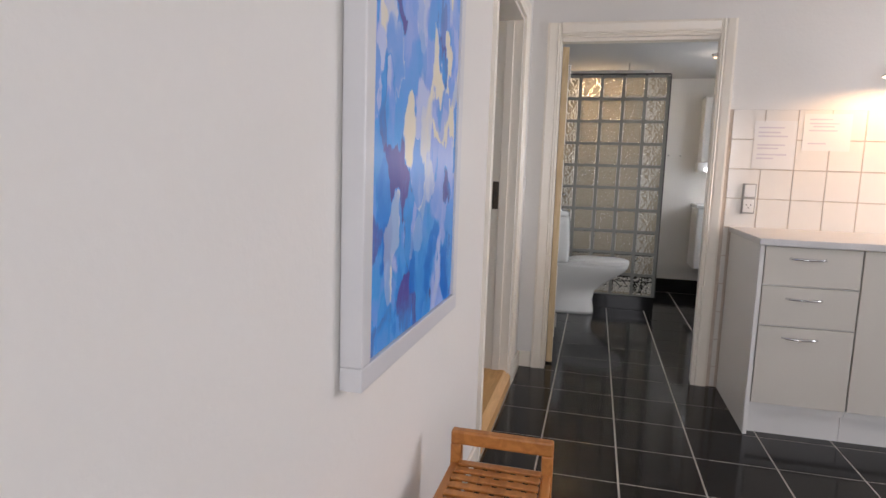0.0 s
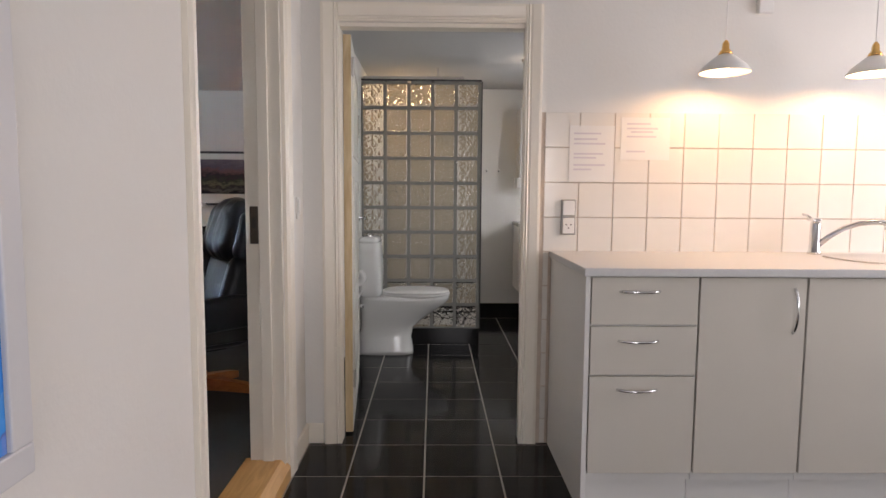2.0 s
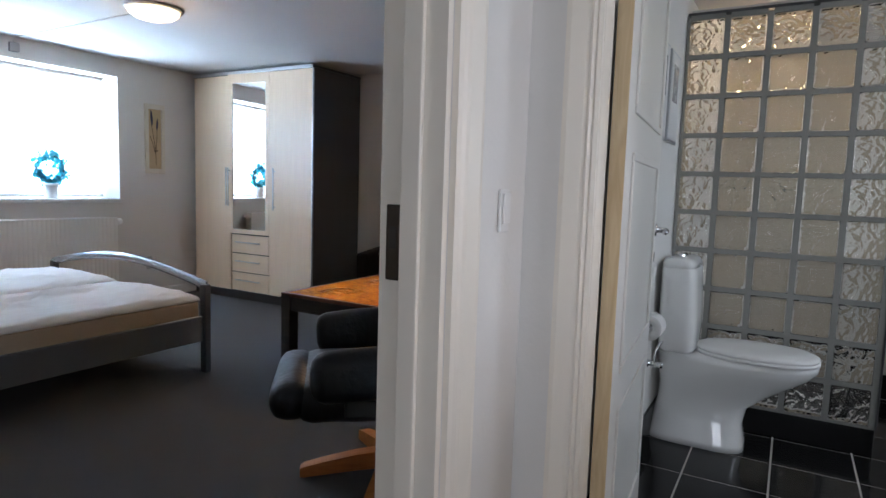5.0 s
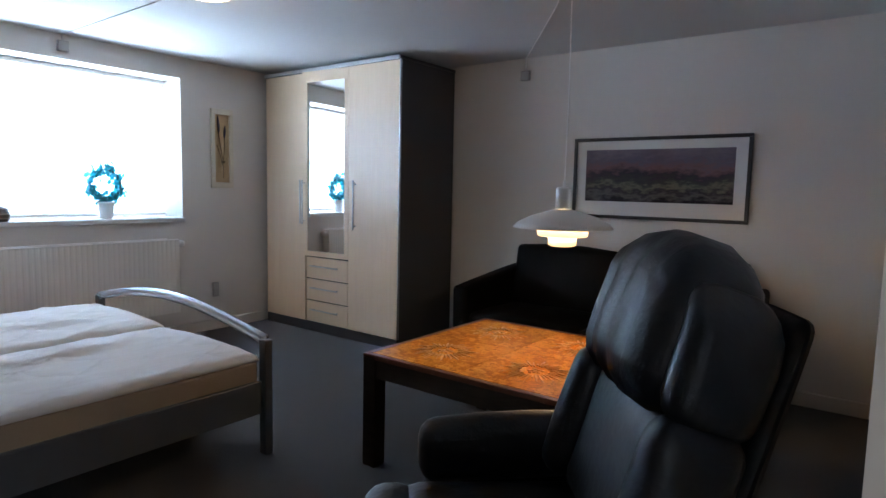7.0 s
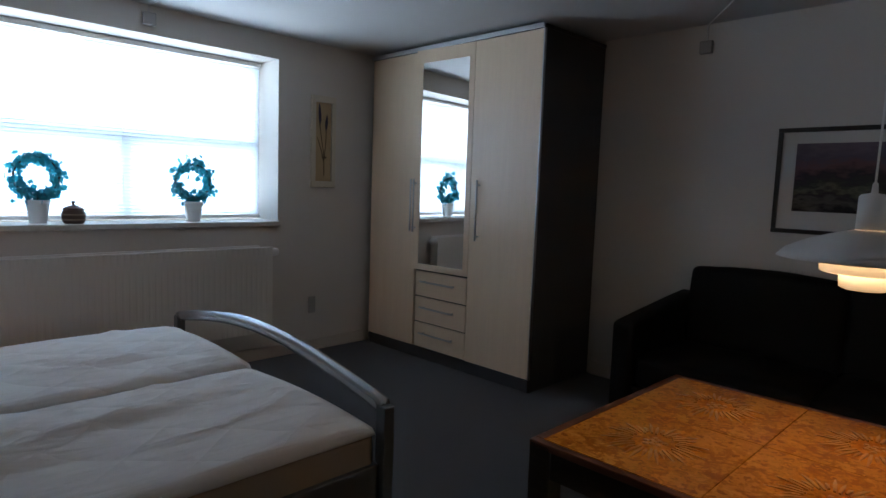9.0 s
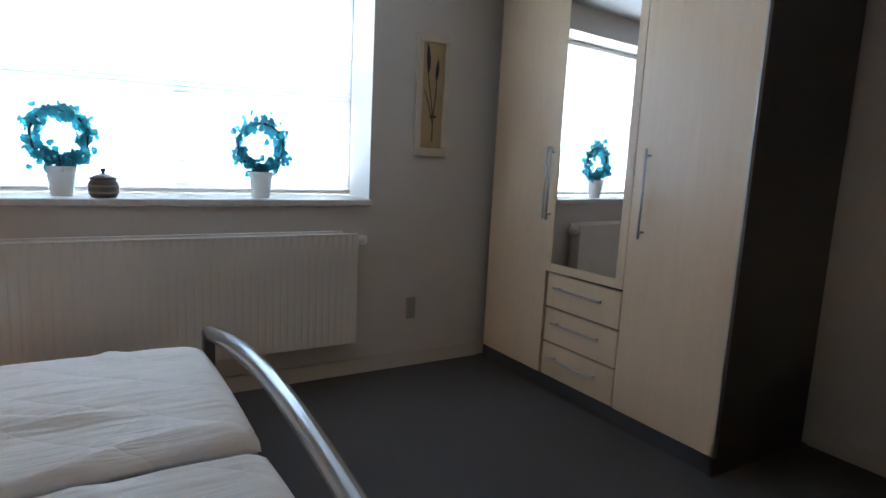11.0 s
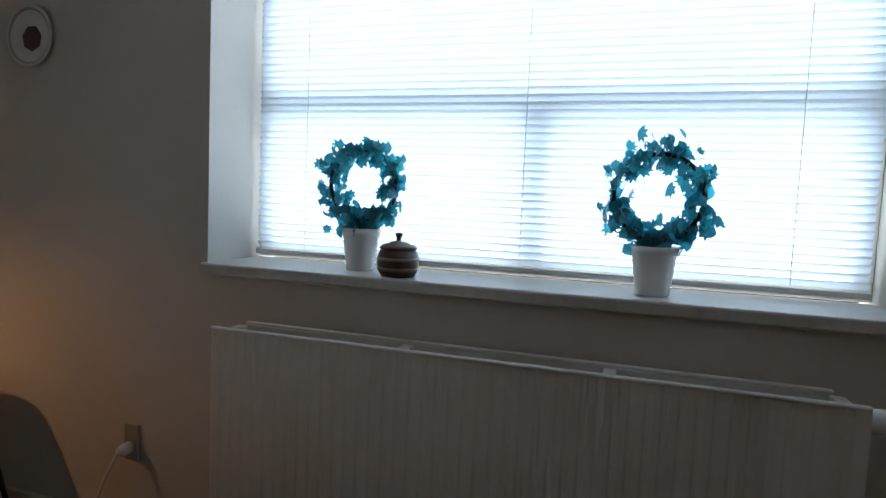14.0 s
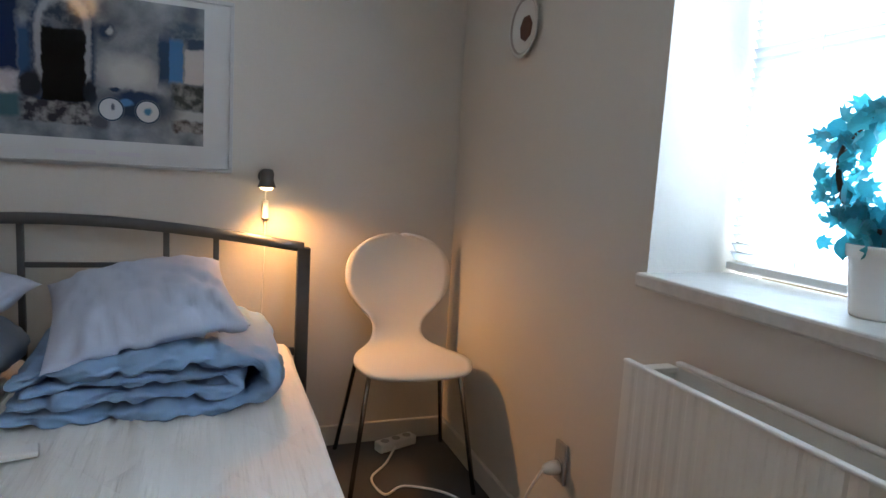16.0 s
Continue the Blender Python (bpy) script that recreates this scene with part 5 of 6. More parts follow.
plate = thing("wall_plate", "small round decorated plate hung on the wall", "plate", pose(XW + 0.001, 3.026, 1.708, 0, 90, 0))
part("rim", lathe([(0.06, 0), (0.075, 0.006), (0.098, 0.018), (0.10, 0.02), (0.097, 0.0215), (0.074, 0.011), (0.06, 0.007), (0.001, 0.007)], 40), surface("grey_glaze", (0.72, 0.71, 0.68), 0.25, vary=0.05), plate, "", True)
part("dotted_ring", lathe([(0.083, 0.0155), (0.090, 0.0195), (0.083, 0.0165)], 40, ring=True), surface("dark_glaze_ring", (0.36, 0.33, 0.31), 0.4), plate)
part("motif", transform(lathe([(0.042, 0.0072), (0.042, 0.009), (0.03, 0.0105), (0.001, 0.0105)], 7), pose(0.005, 0, 0)), surface("dark_red_motif", (0.10, 0.045, 0.035), 0.5, vary=0.3, scale=30), plate, "dark reddish motif")

ps = thing("poster", "framed poster of a blue doorway with parked bicycles", "poster", pose(0, YH, 0))
PX0, PX1, PZ0, PZ1 = -4.004, -3.10, 1.175, 1.775
for a, b, c, d in ((PX0, PX1, PZ0, PZ0 + 0.014), (PX0, PX1, PZ1 - 0.014, PZ1), (PX0, PX0 + 0.014, PZ0 + 0.0142, PZ1 - 0.0142), (PX1 - 0.014, PX1, PZ0 + 0.0142, PZ1 - 0.0142)):
    part("frame_bar", box(a, b, 0.001, 0.022, c, d, 0.002), M_FRAMESILVER, ps)
def poster_ink(nm, c, s=12, v=0.25):
    return surface(nm, c, 0.07, vary=v, scale=s)
part("sheet", box(PX0 + 0.0142, PX1 - 0.0142, 0.001, 0.012, PZ0 + 0.0142, PZ1 - 0.0142), poster_ink("poster_paper", (0.62, 0.63, 0.64), 4, 0.02), ps, "white poster paper behind glass")
P = lambda u: -3.904 + u


def street_print():
    """Soft-edged print of a pale house front: arched dark doorway, blue shutters, flower boxes and bicycles."""
    m, nt, b = nodes_of("street_print")
    N, L = nt.nodes, nt.links
    tc = N.new("ShaderNodeTexCoord")
    wob = N.new("ShaderNodeTexNoise")
    wob.inputs["Scale"].default_value, wob.inputs["Detail"].default_value = 34, 3
    L.new(tc.outputs["Object"], wob.inputs["Vector"])
    amp, add = N.new("ShaderNodeVectorMath"), N.new("ShaderNodeVectorMath")
    amp.operation = "MULTIPLY_ADD"
    amp.inputs[1].default_value, amp.inputs[2].default_value = (0.024, 0.024, 0.024), (-0.012, -0.012, -0.012)
    L.new(wob.outputs["Color"], amp.inputs[0])
    L.new(tc.outputs["Object"], add.inputs[0])
    L.new(amp.outputs[0], add.inputs[1])
    blot = N.new("ShaderNodeTexNoise")
    blot.inputs["Scale"].default_value, blot.inputs["Detail"].default_value = 11, 6
    L.new(tc.outputs["Object"], blot.inputs["Vector"])
    ground = N.new("ShaderNodeValToRGB")
    e = ground.color_ramp.elements
    e[0].position, e[0].color, e[1].position, e[1].color = 0.32, (0.09, 0.11, 0.14, 1), 0.68, (0.30, 0.32, 0.34, 1)
    L.new(blot.outputs[0], ground.inputs[0])
    speck = N.new("ShaderNodeTexNoise")
    speck.inputs["Scale"].default_value, speck.inputs["Detail"].default_value = 34, 3
    L.new(tc.outputs["Object"], speck.inputs["Vector"])
    state = [ground.outputs[0]]

    def dab(u0, u1, z0, z1, color, soft=0.2, round_=False, crisp=False, speckle=0.0, ring=0.0):
        cx, cz, hw, hz = P((u0 + u1) / 2), (z0 + z1) / 2, (u1 - u0) / 2, (z1 - z0) / 2
        mp = N.new("ShaderNodeMapping")
        mp.inputs["Location"].default_value, mp.inputs["Scale"].default_value = (-cx / hw, 0, -cz / hz), (1 / hw, 0, 1 / hz)
        L.new((tc.outputs["Object"] if crisp else add.outputs[0]), mp.inputs[0])
        if round_:
            d = N.new("ShaderNodeVectorMath")
            d.operation = "LENGTH"
            L.new(mp.outputs[0], d.inputs[0])
            dist = d.outputs["Value"]
        else:
            ab, sep, mx = N.new("ShaderNodeVectorMath"), N.new("ShaderNodeSeparateXYZ"), N.new("ShaderNodeMath")
            ab.operation, mx.operation = "ABSOLUTE", "MAXIMUM"
            L.new(mp.outputs[0], ab.inputs[0])
            L.new(ab.outputs[0], sep.inputs[0])
            L.new(sep.outputs[0], mx.inputs[0])
            L.new(sep.outputs[2], mx.inputs[1])
            dist = mx.outputs[0]
        if ring:
            off, ab2 = N.new("ShaderNodeMath"), N.new("ShaderNodeMath")
            off.operation, ab2.operation = "SUBTRACT", "ABSOLUTE"
            off.inputs[1].default_value = 1 - ring
            L.new(dist, off.inputs[0])
            L.new(off.outputs[0], ab2.inputs[0])
            dv = N.new("ShaderNodeMath")
            dv.operation = "DIVIDE"
            dv.inputs[1].default_value = ring
            L.new(ab2.outputs[0], dv.inputs[0])
            dist = dv.outputs[0]
        mr = N.new("ShaderNodeMapRange")
        mr.inputs[1].default_value, mr.inputs[2].default_value, mr.inputs[3].default_value, mr.inputs[4].default_value = 1 + soft / 2, 1 - soft / 2, 0, 1
        L.new(dist, mr.inputs[0])
        col = (*color, 1)
        mix = N.new("ShaderNodeMixRGB")
        L.new(mr.outputs[0], mix.inputs[0])
        L.new(state[0], mix.inputs[1])
        if speckle:
            rp = N.new("ShaderNodeValToRGB")
            q = rp.color_ramp.elements
            q[0].position, q[0].color, q[1].position, q[1].color = 0.42, col, 0.64, (*[min(1, c + speckle) for c in color], 1)
            L.new(speck.outputs[0], rp.inputs[0])
            L.new(rp.outputs[0], mix.inputs[2])
        else:
            mix.inputs[2].default_value = col
        state[0] = mix.outputs[0]

    NAVY, BLACK, STONE = (0.025, 0.045, 0.085), (0.004, 0.004, 0.006), (0.30, 0.31, 0.34)
    dab(0.16, 0.32, 1.44, 1.55, (0.44, 0.44, 0.43), 0.9, True)
    dab(0.557, 0.80, 1.47, 1.76, (0.010, 0.022, 0.065), 0.15)
    dab(0.520, 0.558, 1.45, 1.62, (0.03, 0.075, 0.16), 0.5)
    dab(0.335, 0.528, 1.50, 1.755, NAVY, 0.2, True, False, 0.10)
    dab(0.338, 0.525, 1.38, 1.63, NAVY, 0.15, False, False, 0.05)
    dab(0.350, 0.512, 1.50, 1.732, STONE, 0.15, True)
    dab(0.350, 0.512, 1.44, 1.62, STONE, 0.12)
    dab(0.368, 0.494, 1.50, 1.708, (0.03, 0.045, 0.07), 0.15, True, False, 0.10)
    dab(0.368, 0.494, 1.385, 1.618, BLACK, 0.08)
    dab(0.280, 0.335, 1.60, 1.65, NAVY, 0.7, True)
    dab(0.285, 0.305, 1.615, 1.64, (0.4, 0.42, 0.44), 0.8, True)
    dab(0.495, 0.560, 1.385, 1.475, (0.02, 0.022, 0.03), 0.4, True)
    dab(0.335, 0.375, 1.375, 1.465, (0.02, 0.024, 0.035), 0.4, True)
    dab(0.565, 0.640, 1.40, 1.465, (0.42, 0.38, 0.40), 0.5, False, False, 0.1)
    dab(0.556, 0.640, 1.325, 1.395, (0.06, 0.12, 0.14), 0.4)
    dab(0.345, 0.555, 1.312, 1.385, (0.035, 0.035, 0.045), 0.25, False, False, 0.20)
    dab(0.300, 0.350, 1.30, 1.35, (0.08, 0.085, 0.10), 0.6, True)
    dab(0.002, 0.115, 1.61, 1.69, (0.05, 0.085, 0.12), 0.7, True, False, 0.10)
    dab(0.000, 0.060, 1.600, 1.63, NAVY, 0.5)
    dab(0.108, 0.145, 1.47, 1.63, (0.02, 0.05, 0.10), 0.5)
    dab(0.070, 0.112, 1.48, 1.622, (0.05, 0.17, 0.38), 0.25)
    dab(0.000, 0.062, 1.48, 1.598, (0.46, 0.42, 0.41), 0.15)
    dab(-0.01, 0.100, 1.388, 1.475, (0.035, 0.045, 0.045), 0.3, False, False, 0.15)
    dab(-0.01, 0.095, 1.352, 1.385, (0.36, 0.37, 0.38), 0.5)
    dab(-0.01, 0.098, 1.308, 1.350, (0.07, 0.06, 0.06), 0.3, False, False, 0.20)
    dab(0.100, 0.330, 1.335, 1.430, (0.03, 0.05, 0.08), 0.8, True)
    dab(0.135, 0.275, 1.395, 1.440, (0.025, 0.045, 0.09), 0.5, True)
    dab(0.225, 0.270, 1.385, 1.410, (0.08, 0.20, 0.40), 0.6, True)
    for u in (0.18, 0.293):
        dab(u - 0.039, u + 0.039, 1.332, 1.410, (0.50, 0.53, 0.56), 0.15, True, True)
        dab(u - 0.040, u + 0.040, 1.331, 1.411, (0.02, 0.05, 0.09), 0.5, True, True, 0.0, 0.06)
    dab(0.170, 0.190, 1.360, 1.382, (0.06, 0.20, 0.36), 0.7, True)
    dab(0.283, 0.296, 1.366, 1.390, (0.10, 0.12, 0.16), 0.7, True)
    dab(0.262, 0.300, 1.430, 1.446, NAVY, 0.6, True)
    dab(0.190, 0.230, 1.415, 1.432, NAVY, 0.6, True)
    L.new(state[0], b.inputs["Base Color"])
    b.inputs["Roughness"].default_value, b.inputs["Specular IOR Level"].default_value = 0.07, 0.35
    return m


part("picture", box(P(0), P(0.72), 0.0122, 0.0128, 1.265, 1.74), street_print(), ps, "printed house front with a dark arched doorway")
for i in range(2):
    part("caption_bar", box(P(0.20) + 0.14 * i, P(0.30) + 0.16 * i, 0.0122, 0.0128, 1.214, 1.228), M_INK, ps, "grey caption bar")

# ---------------------------------------------------------------- wardrobe
wd = thing("wardrobe", "birch wardrobe with mirror door, drawers and charcoal sides", "wardrobe", pose(-4.835, 6.267, FL))
W, D, H = 1.537, 0.655, 2.12
part("side_panel", box(W - 0.02, W, 0.0, D, 0, H, 0.002), M_CHARCOAL, wd, "charcoal side panel")
part("side_panel", box(0, 0.02, 0.0, D, 0, H, 0.002), M_CHARCOAL, wd, "charcoal side panel")
part("back_panel", box(0.0202, W - 0.0202, D - 0.01, D, 0.0, H), M_CHARCOAL, wd)
part("top_panel", box(-0.004, W + 0.006, -0.006, D, H + 0.0005, H + 0.022, 0.003), M_CHARCOAL, wd, "charcoal top")
part("cornice", box(-0.004, W + 0.006, -0.02, -0.0065, H - 0.004, H + 0.022, 0.002), M_FRAMESILVER, wd, "pale edging strip")
part("plinth", box(0.0202, W - 0.0202, 0.012, 0.03, 0.0, 0.078), M_CHARCOAL, wd, "charcoal plinth")
# Added dark sheet behind the fronts, painting the shade in their gaps
part("gap_shade_sheet", box(0.0205, W - 0.0205, 0.02, 0.04, 0.08, H - 0.002), M_SHADOW, wd)
def bar_handle(parent, x, y, z, length, upright):
    e = Vector((0, 0, length / 2)) if upright else Vector((length / 2, 0, 0))
    c = Vector((x, y - 0.03, z))
    bm = tube([c - e, c + e], 0.006, 8)
    for k in (-0.85, 0.85):
        tube([c + e * k, c + e * k + Vector((0, 0.03, 0))], 0.004, 6, bm)
    part("handle", bm, M_STEEL, parent, "steel bar handle", True)
c0, c1, c2, c3 = 0.003, 0.51, 1.018, W - 0.003
d = part("door", box(c0, c1 - 0.002, -0.001, 0.018, 0.082, H - 0.006, 0.002), M_BIRCH, wd, "birch door")
bar_handle(d, c1 - 0.03, -0.001, 1.075, 0.36, True)
d = part("door", box(c2 + 0.002, c3, -0.001, 0.018, 0.082, H - 0.006, 0.002), M_BIRCH, wd, "birch door")
bar_handle(d, c2 + 0.08, -0.001, 1.065, 0.38, True)
part("edge_strip", box(W - 0.0025, W + 0.003, -0.003, 0.018, 0.08, H - 0.004), M_FRAMESILVER, wd, "pale edge strip")
mx0, mx1, mz0, mz1 = 0.572, 0.975, 0.677, 2.03
d = part("mirror_door", box(c1 + 0.002, c2 - 0.002, 0.002, 0.018, 0.635, H - 0.006, 0.002), M_BIRCH, wd, "birch door with a mirror")
for a, b, c, e in ((c1 + 0.002, mx0, 0.635, H - 0.006), (mx1, c2 - 0.002, 0.635, H - 0.006), (mx0 + 0.0002, mx1 - 0.0002, 0.635, mz0), (mx0 + 0.0002, mx1 - 0.0002, mz1, H - 0.006)):
    part("stile", box(a, b, -0.001, 0.0018, c, e), M_BIRCH, d)
part("mirror", box(mx0 + 0.0005, mx1 - 0.0005, 0.0005, 0.0018, mz0 + 0.0005, mz1 - 0.0005), M_MIRROR, d, "long narrow mirror")
bar_handle(d, c1 + 0.03, -0.001, 1.075, 0.36, True)
d.matrix_basis = pose(c2 - 0.004, 0, 0, 0, 0, 3.6) @ pose(-c2 + 0.004, 0, 0)
for i in range(3):
    z0 = 0.085 + i * 0.182
    d = part("drawer", box(c1 + 0.018, c2 - 0.004, -0.001, 0.018, z0, z0 + 0.172, 0.002), M_BIRCH, wd, "birch drawer front")
    bar_handle(d, (c1 + c2) / 2, -0.001, z0 + 0.105, 0.32, False)

# ---------------------------------------------------------------- bed
BXR, BXL, BYF, BYH = -2.60, -4.215, 4.595, 2.565
bed = thing("bed", "double bed with grey tubular steel frame and arched ends", "bed")
for x in (BXR, BXL):
    part("post", box(x - 0.024, x + 0.024, BYF - 0.02, BYF + 0.02, FL, 0.605, 0.005), M_BEDMETAL, bed)
    xh = x - 0.045 if x == BXL else x + 0.03
    part("post", box(xh - 0.024, xh + 0.024, BYH - 0.02, BYH + 0.02, FL, 0.915, 0.005), M_BEDMETAL, bed)
arc = [(BXR + (BXL - BXR) * i / 24, BYF, 0.60 + 0.10 * math.sin(math.pi * i / 24)) for i in range(25)]
bm = bmesh.new()
loft([[Vector(p) + Vector((0, a, b)) for a, b in ((-0.016, -0.022), (0.016, -0.022), (0.019, 0.0), (0.016, 0.02), (0.0, 0.026), (-0.016, 0.02), (-0.019, 0.0))] for p in arc], bm)
part("foot_rail", bm, surface("silver_lacquer", (0.42, 0.44, 0.47), 0.25, 0.8), bed, "arched silver foot rail", True)
part("foot_bar", box(BXL + 0.025, BXR - 0.025, BYF - 0.012, BYF + 0.012, 0.27, 0.36, 0.004), M_BEDMETAL, bed)
arc = [(BXR + 0.03 + (BXL - BXR - 0.075) * i / 24, BYH, 0.915 + 0.085 * math.sin(math.pi * i / 24)) for i in range(25)]
bm = bmesh.new()
loft([[Vector(p) + Vector((0, a, b)) for a, b in ((-0.016, -0.018), (0.016, -0.018), (0.019, 0.0), (0.014, 0.018), (-0.014, 0.018), (-0.019, 0.0))] for p in arc], bm)
part("head_rail", bm, M_BEDMETAL, bed, "arched head rail", True)
part("head_bar", box(BXL - 0.02, BXR + 0.005, BYH - 0.012, BYH + 0.012, 0.50, 0.53, 0.004), M_BEDMETAL, bed)
for x, z1 in ((-3.952, 0.945), (-3.79, 0.965), (-3.36, 0.995), (-3.02, 0.965), (-2.86, 0.945)):
    part("head_upright", box(x - 0.010, x + 0.010, BYH - 0.009, BYH + 0.009, 0.53, z1, 0.003), M_BEDMETAL, bed)
part("head_crossbar", box(-3.78, -3.37, BYH - 0.008, BYH + 0.008, 0.838, 0.856, 0.003), M_BEDMETAL, bed)
for x in (BXR - 0.012, BXL + 0.012):
    part("side_rail", box(x - 0.014, x + 0.014, BYH + 0.021, BYF - 0.021, 0.27, 0.42, 0.004), M_BEDMETAL, bed)
for i in range(12):
    y = BYH + 0.12 + i * 0.16
    part("slat", box(BXL + 0.03, BXR - 0.03, y, y + 0.06, 0.30, 0.315), M_DARKWOOD, bed)


WRINKLES = ((-3.10, 3.95, 0.30, -0.22, 0.034), (-2.92, 3.62, 0.22, -0.5, 0.030), (-3.20, 3.55, 0.18, 0.3, 0.020), (-3.75, 4.05, 0.25, 0.2, 0.016))


def topper(x0, x1, y0, y1, z0, z1, seed):
    """Quilted pad with rounded edges, a wavy hem and long soft wrinkles in the cloth."""
    n, k = 96, 40
    rings = []
    for i in range(n + 1):
        y = y0 + (y1 - y0) * i / n
        e = min(1.0, min(i, n - i) / 3.0)
        drop = 0.020 * (1 - e) ** 2
        wob = [0.005 * noise.noise(Vector((y * 5, seed * 3.7 + q * 9, 0))) for q in (0, 1)]
        a, b = x0 - 0.004 + wob[0], x1 + 0.004 + wob[1]
        ring = [Vector((a + 0.006, y, z0)), Vector((a, y, z0 + 0.010 * e + 0.002))]
        for j in range(k + 1):
            u = j / k
            x = a + (b - a) * u
            side = min(1.0, min(u, 1 - u) * (b - a) / 0.022)
            h = z1 - drop - 0.016 * (1 - side) ** 2 + 0.018 * (1 - (2 * u - 1) ** 2)
            wr = noise.noise(Vector((x * 5 + 0.8 * y, y * 1.6, seed)))
            fold = max(0.0, 1 - 6.5 * abs(wr)) * max(0.0, 0.35 + noise.noise(Vector((x * 2, y * 1.3, seed + 7))))
            h += side * e * (0.020 * fold + 0.006 * noise.noise(Vector((x * 11, y * 6, seed))) + 0.010 * noise.noise(Vector((x * 3, y * 2, seed + 2))))
            for wx, wy, run, lean, deep in WRINKLES:
                dy = y - wy
                d = x - wx - lean * dy - 0.03 * math.sin(dy * 9)
                h += side * e * deep * math.exp(-(dy / run) ** 2) * (math.exp(-((d - 0.03) / 0.028) ** 2) - 0.9 * math.exp(-((d + 0.015) / 0.022) ** 2))
            ring.append(Vector((x, y, h)))
        ring += [Vector((b, y, z0 + 0.010 * e + 0.002)), Vector((b - 0.006, y, z0))]
        rings.append(ring)
    bm = loft(rings)
    bmesh.ops.recalc_face_normals(bm, faces=bm.faces)
    return bm


def mattress(x0, x1, seed, lift=0.0):
    m = thing("mattress", "white quilted mattress with a beige side", "mattress", group="mattresses on the bed")
    part("core", box(x0, x1, BYH + 0.03, BYF - 0.03, 0.3155, 0.508 + lift, 0.012, 3), M_FOAM, m, "beige mattress side")
    bm = topper(x0, x1, BYH + 0.026, BYF - 0.026, 0.5085 + lift, 0.548 + lift, seed)
    part("topper", bm, M_QUILT, m, "white quilted cotton topper", True)
    return m


mattress(-3.385, -2.615, 1)
mattress(-4.205, -3.418, 5, 0.014)


def smooth_line(pts, n):
    """Evenly sampled smooth line through a few points."""
    P = [Vector(p) for p in pts]
    P = [2 * P[0] - P[1]] + P + [2 * P[-1] - P[-2]]
    fine = []
    for k in range(1, len(P) - 2):
        for q in range(16):
            s = q / 16
            a, b, c, d = P[k - 1:k + 3]
            fine.append(0.5 * (2 * b + (c - a) * s + (2 * a - 5 * b + 4 * c - d) * s * s + (3 * b - a - 3 * c + d) * s ** 3))
    fine.append(P[-2])
    run = [0.0]
    for a, b in zip(fine, fine[1:]):
        run.append(run[-1] + (b - a).length)
    res, k = [], 0
    for q in range(n + 1):
        d = run[-1] * q / n
        while k < len(run) - 2 and run[k + 1] < d:
            k += 1
        f = (d - run[k]) / max(1e-9, run[k + 1] - run[k])
        res.append(fine[k].lerp(fine[k + 1], min(1, f)))
    return res, run[-1]


def quilt_fold(line, y0, y1, thick, seed):
    """A filled sheet that follows a folded line in x and z, with stitched channels, puckers and a loose front edge."""
    n, nr = 110, 44
    pts, run = smooth_line([(x, 0, z) for x, z in line], n)
    rings = []
    for i, p in enumerate(pts):
        d = (pts[min(i + 1, n)] - pts[max(i - 1, 0)]).normalized()
        nrm = Vector((-d.z, 0, d.x))
        s0 = run * i / n
        end = min(1.0, 0.35 + 9 * min(i, n - i) / n) ** 0.5
        chan = abs(math.sin(math.pi * (s0 / 0.16 + 0.3 * seed)))
        puff = 0.58 + 0.46 * min(1.0, chan * 2.2) ** 0.7
        front = y1 + 0.045 * noise.noise(Vector((s0 * 4.2, seed, 0))) + 0.012 * noise.noise(Vector((s0 * 13, seed, 4))) - 0.02 * (1 - min(1.0, chan * 2.5))
        cy, ry = (y0 + front) / 2, (front - y0) / 2
        ring = []
        for k in range(nr):
            a = 2 * math.pi * k / nr
            c, s = math.cos(a), math.sin(a)
            c, s = math.copysign(abs(c) ** 0.42, c), math.copysign(abs(s) ** 0.8, s)
            y = cy + ry * c
            cross = abs(math.sin(math.pi * (y / 0.23 + 0.17 * seed)))
            h = thick / 2 * end * puff * (0.78 + 0.26 * min(1.0, cross * 2.2) ** 0.7)
            q = Vector((s0 * 9, y * 9, s * 0.7 + seed * 3.1))
            crease = max(0.0, 1 - 5 * abs(noise.noise(q * 0.9 + Vector((9, 0, 0))))) + 0.6 * max(0.0, 1 - 5 * abs(noise.noise(q * 2.1 + Vector((3, 5, 0)))))
            w = 0.013 * noise.noise(q) + 0.008 * noise.noise(q * 2.6) - 0.012 * crease
            sag = 0.018 * noise.noise(Vector((p.x * 5, y * 4, seed)))
            ring.append(Vector((p.x, y, p.z + sag)) + nrm * (s * (h + w)) + Vector((0, c * w * 1.2, 0)))
        rings.append(ring)
    bm = loft(rings)
    bmesh.ops.recalc_face_normals(bm, faces=bm.faces)
    return bm


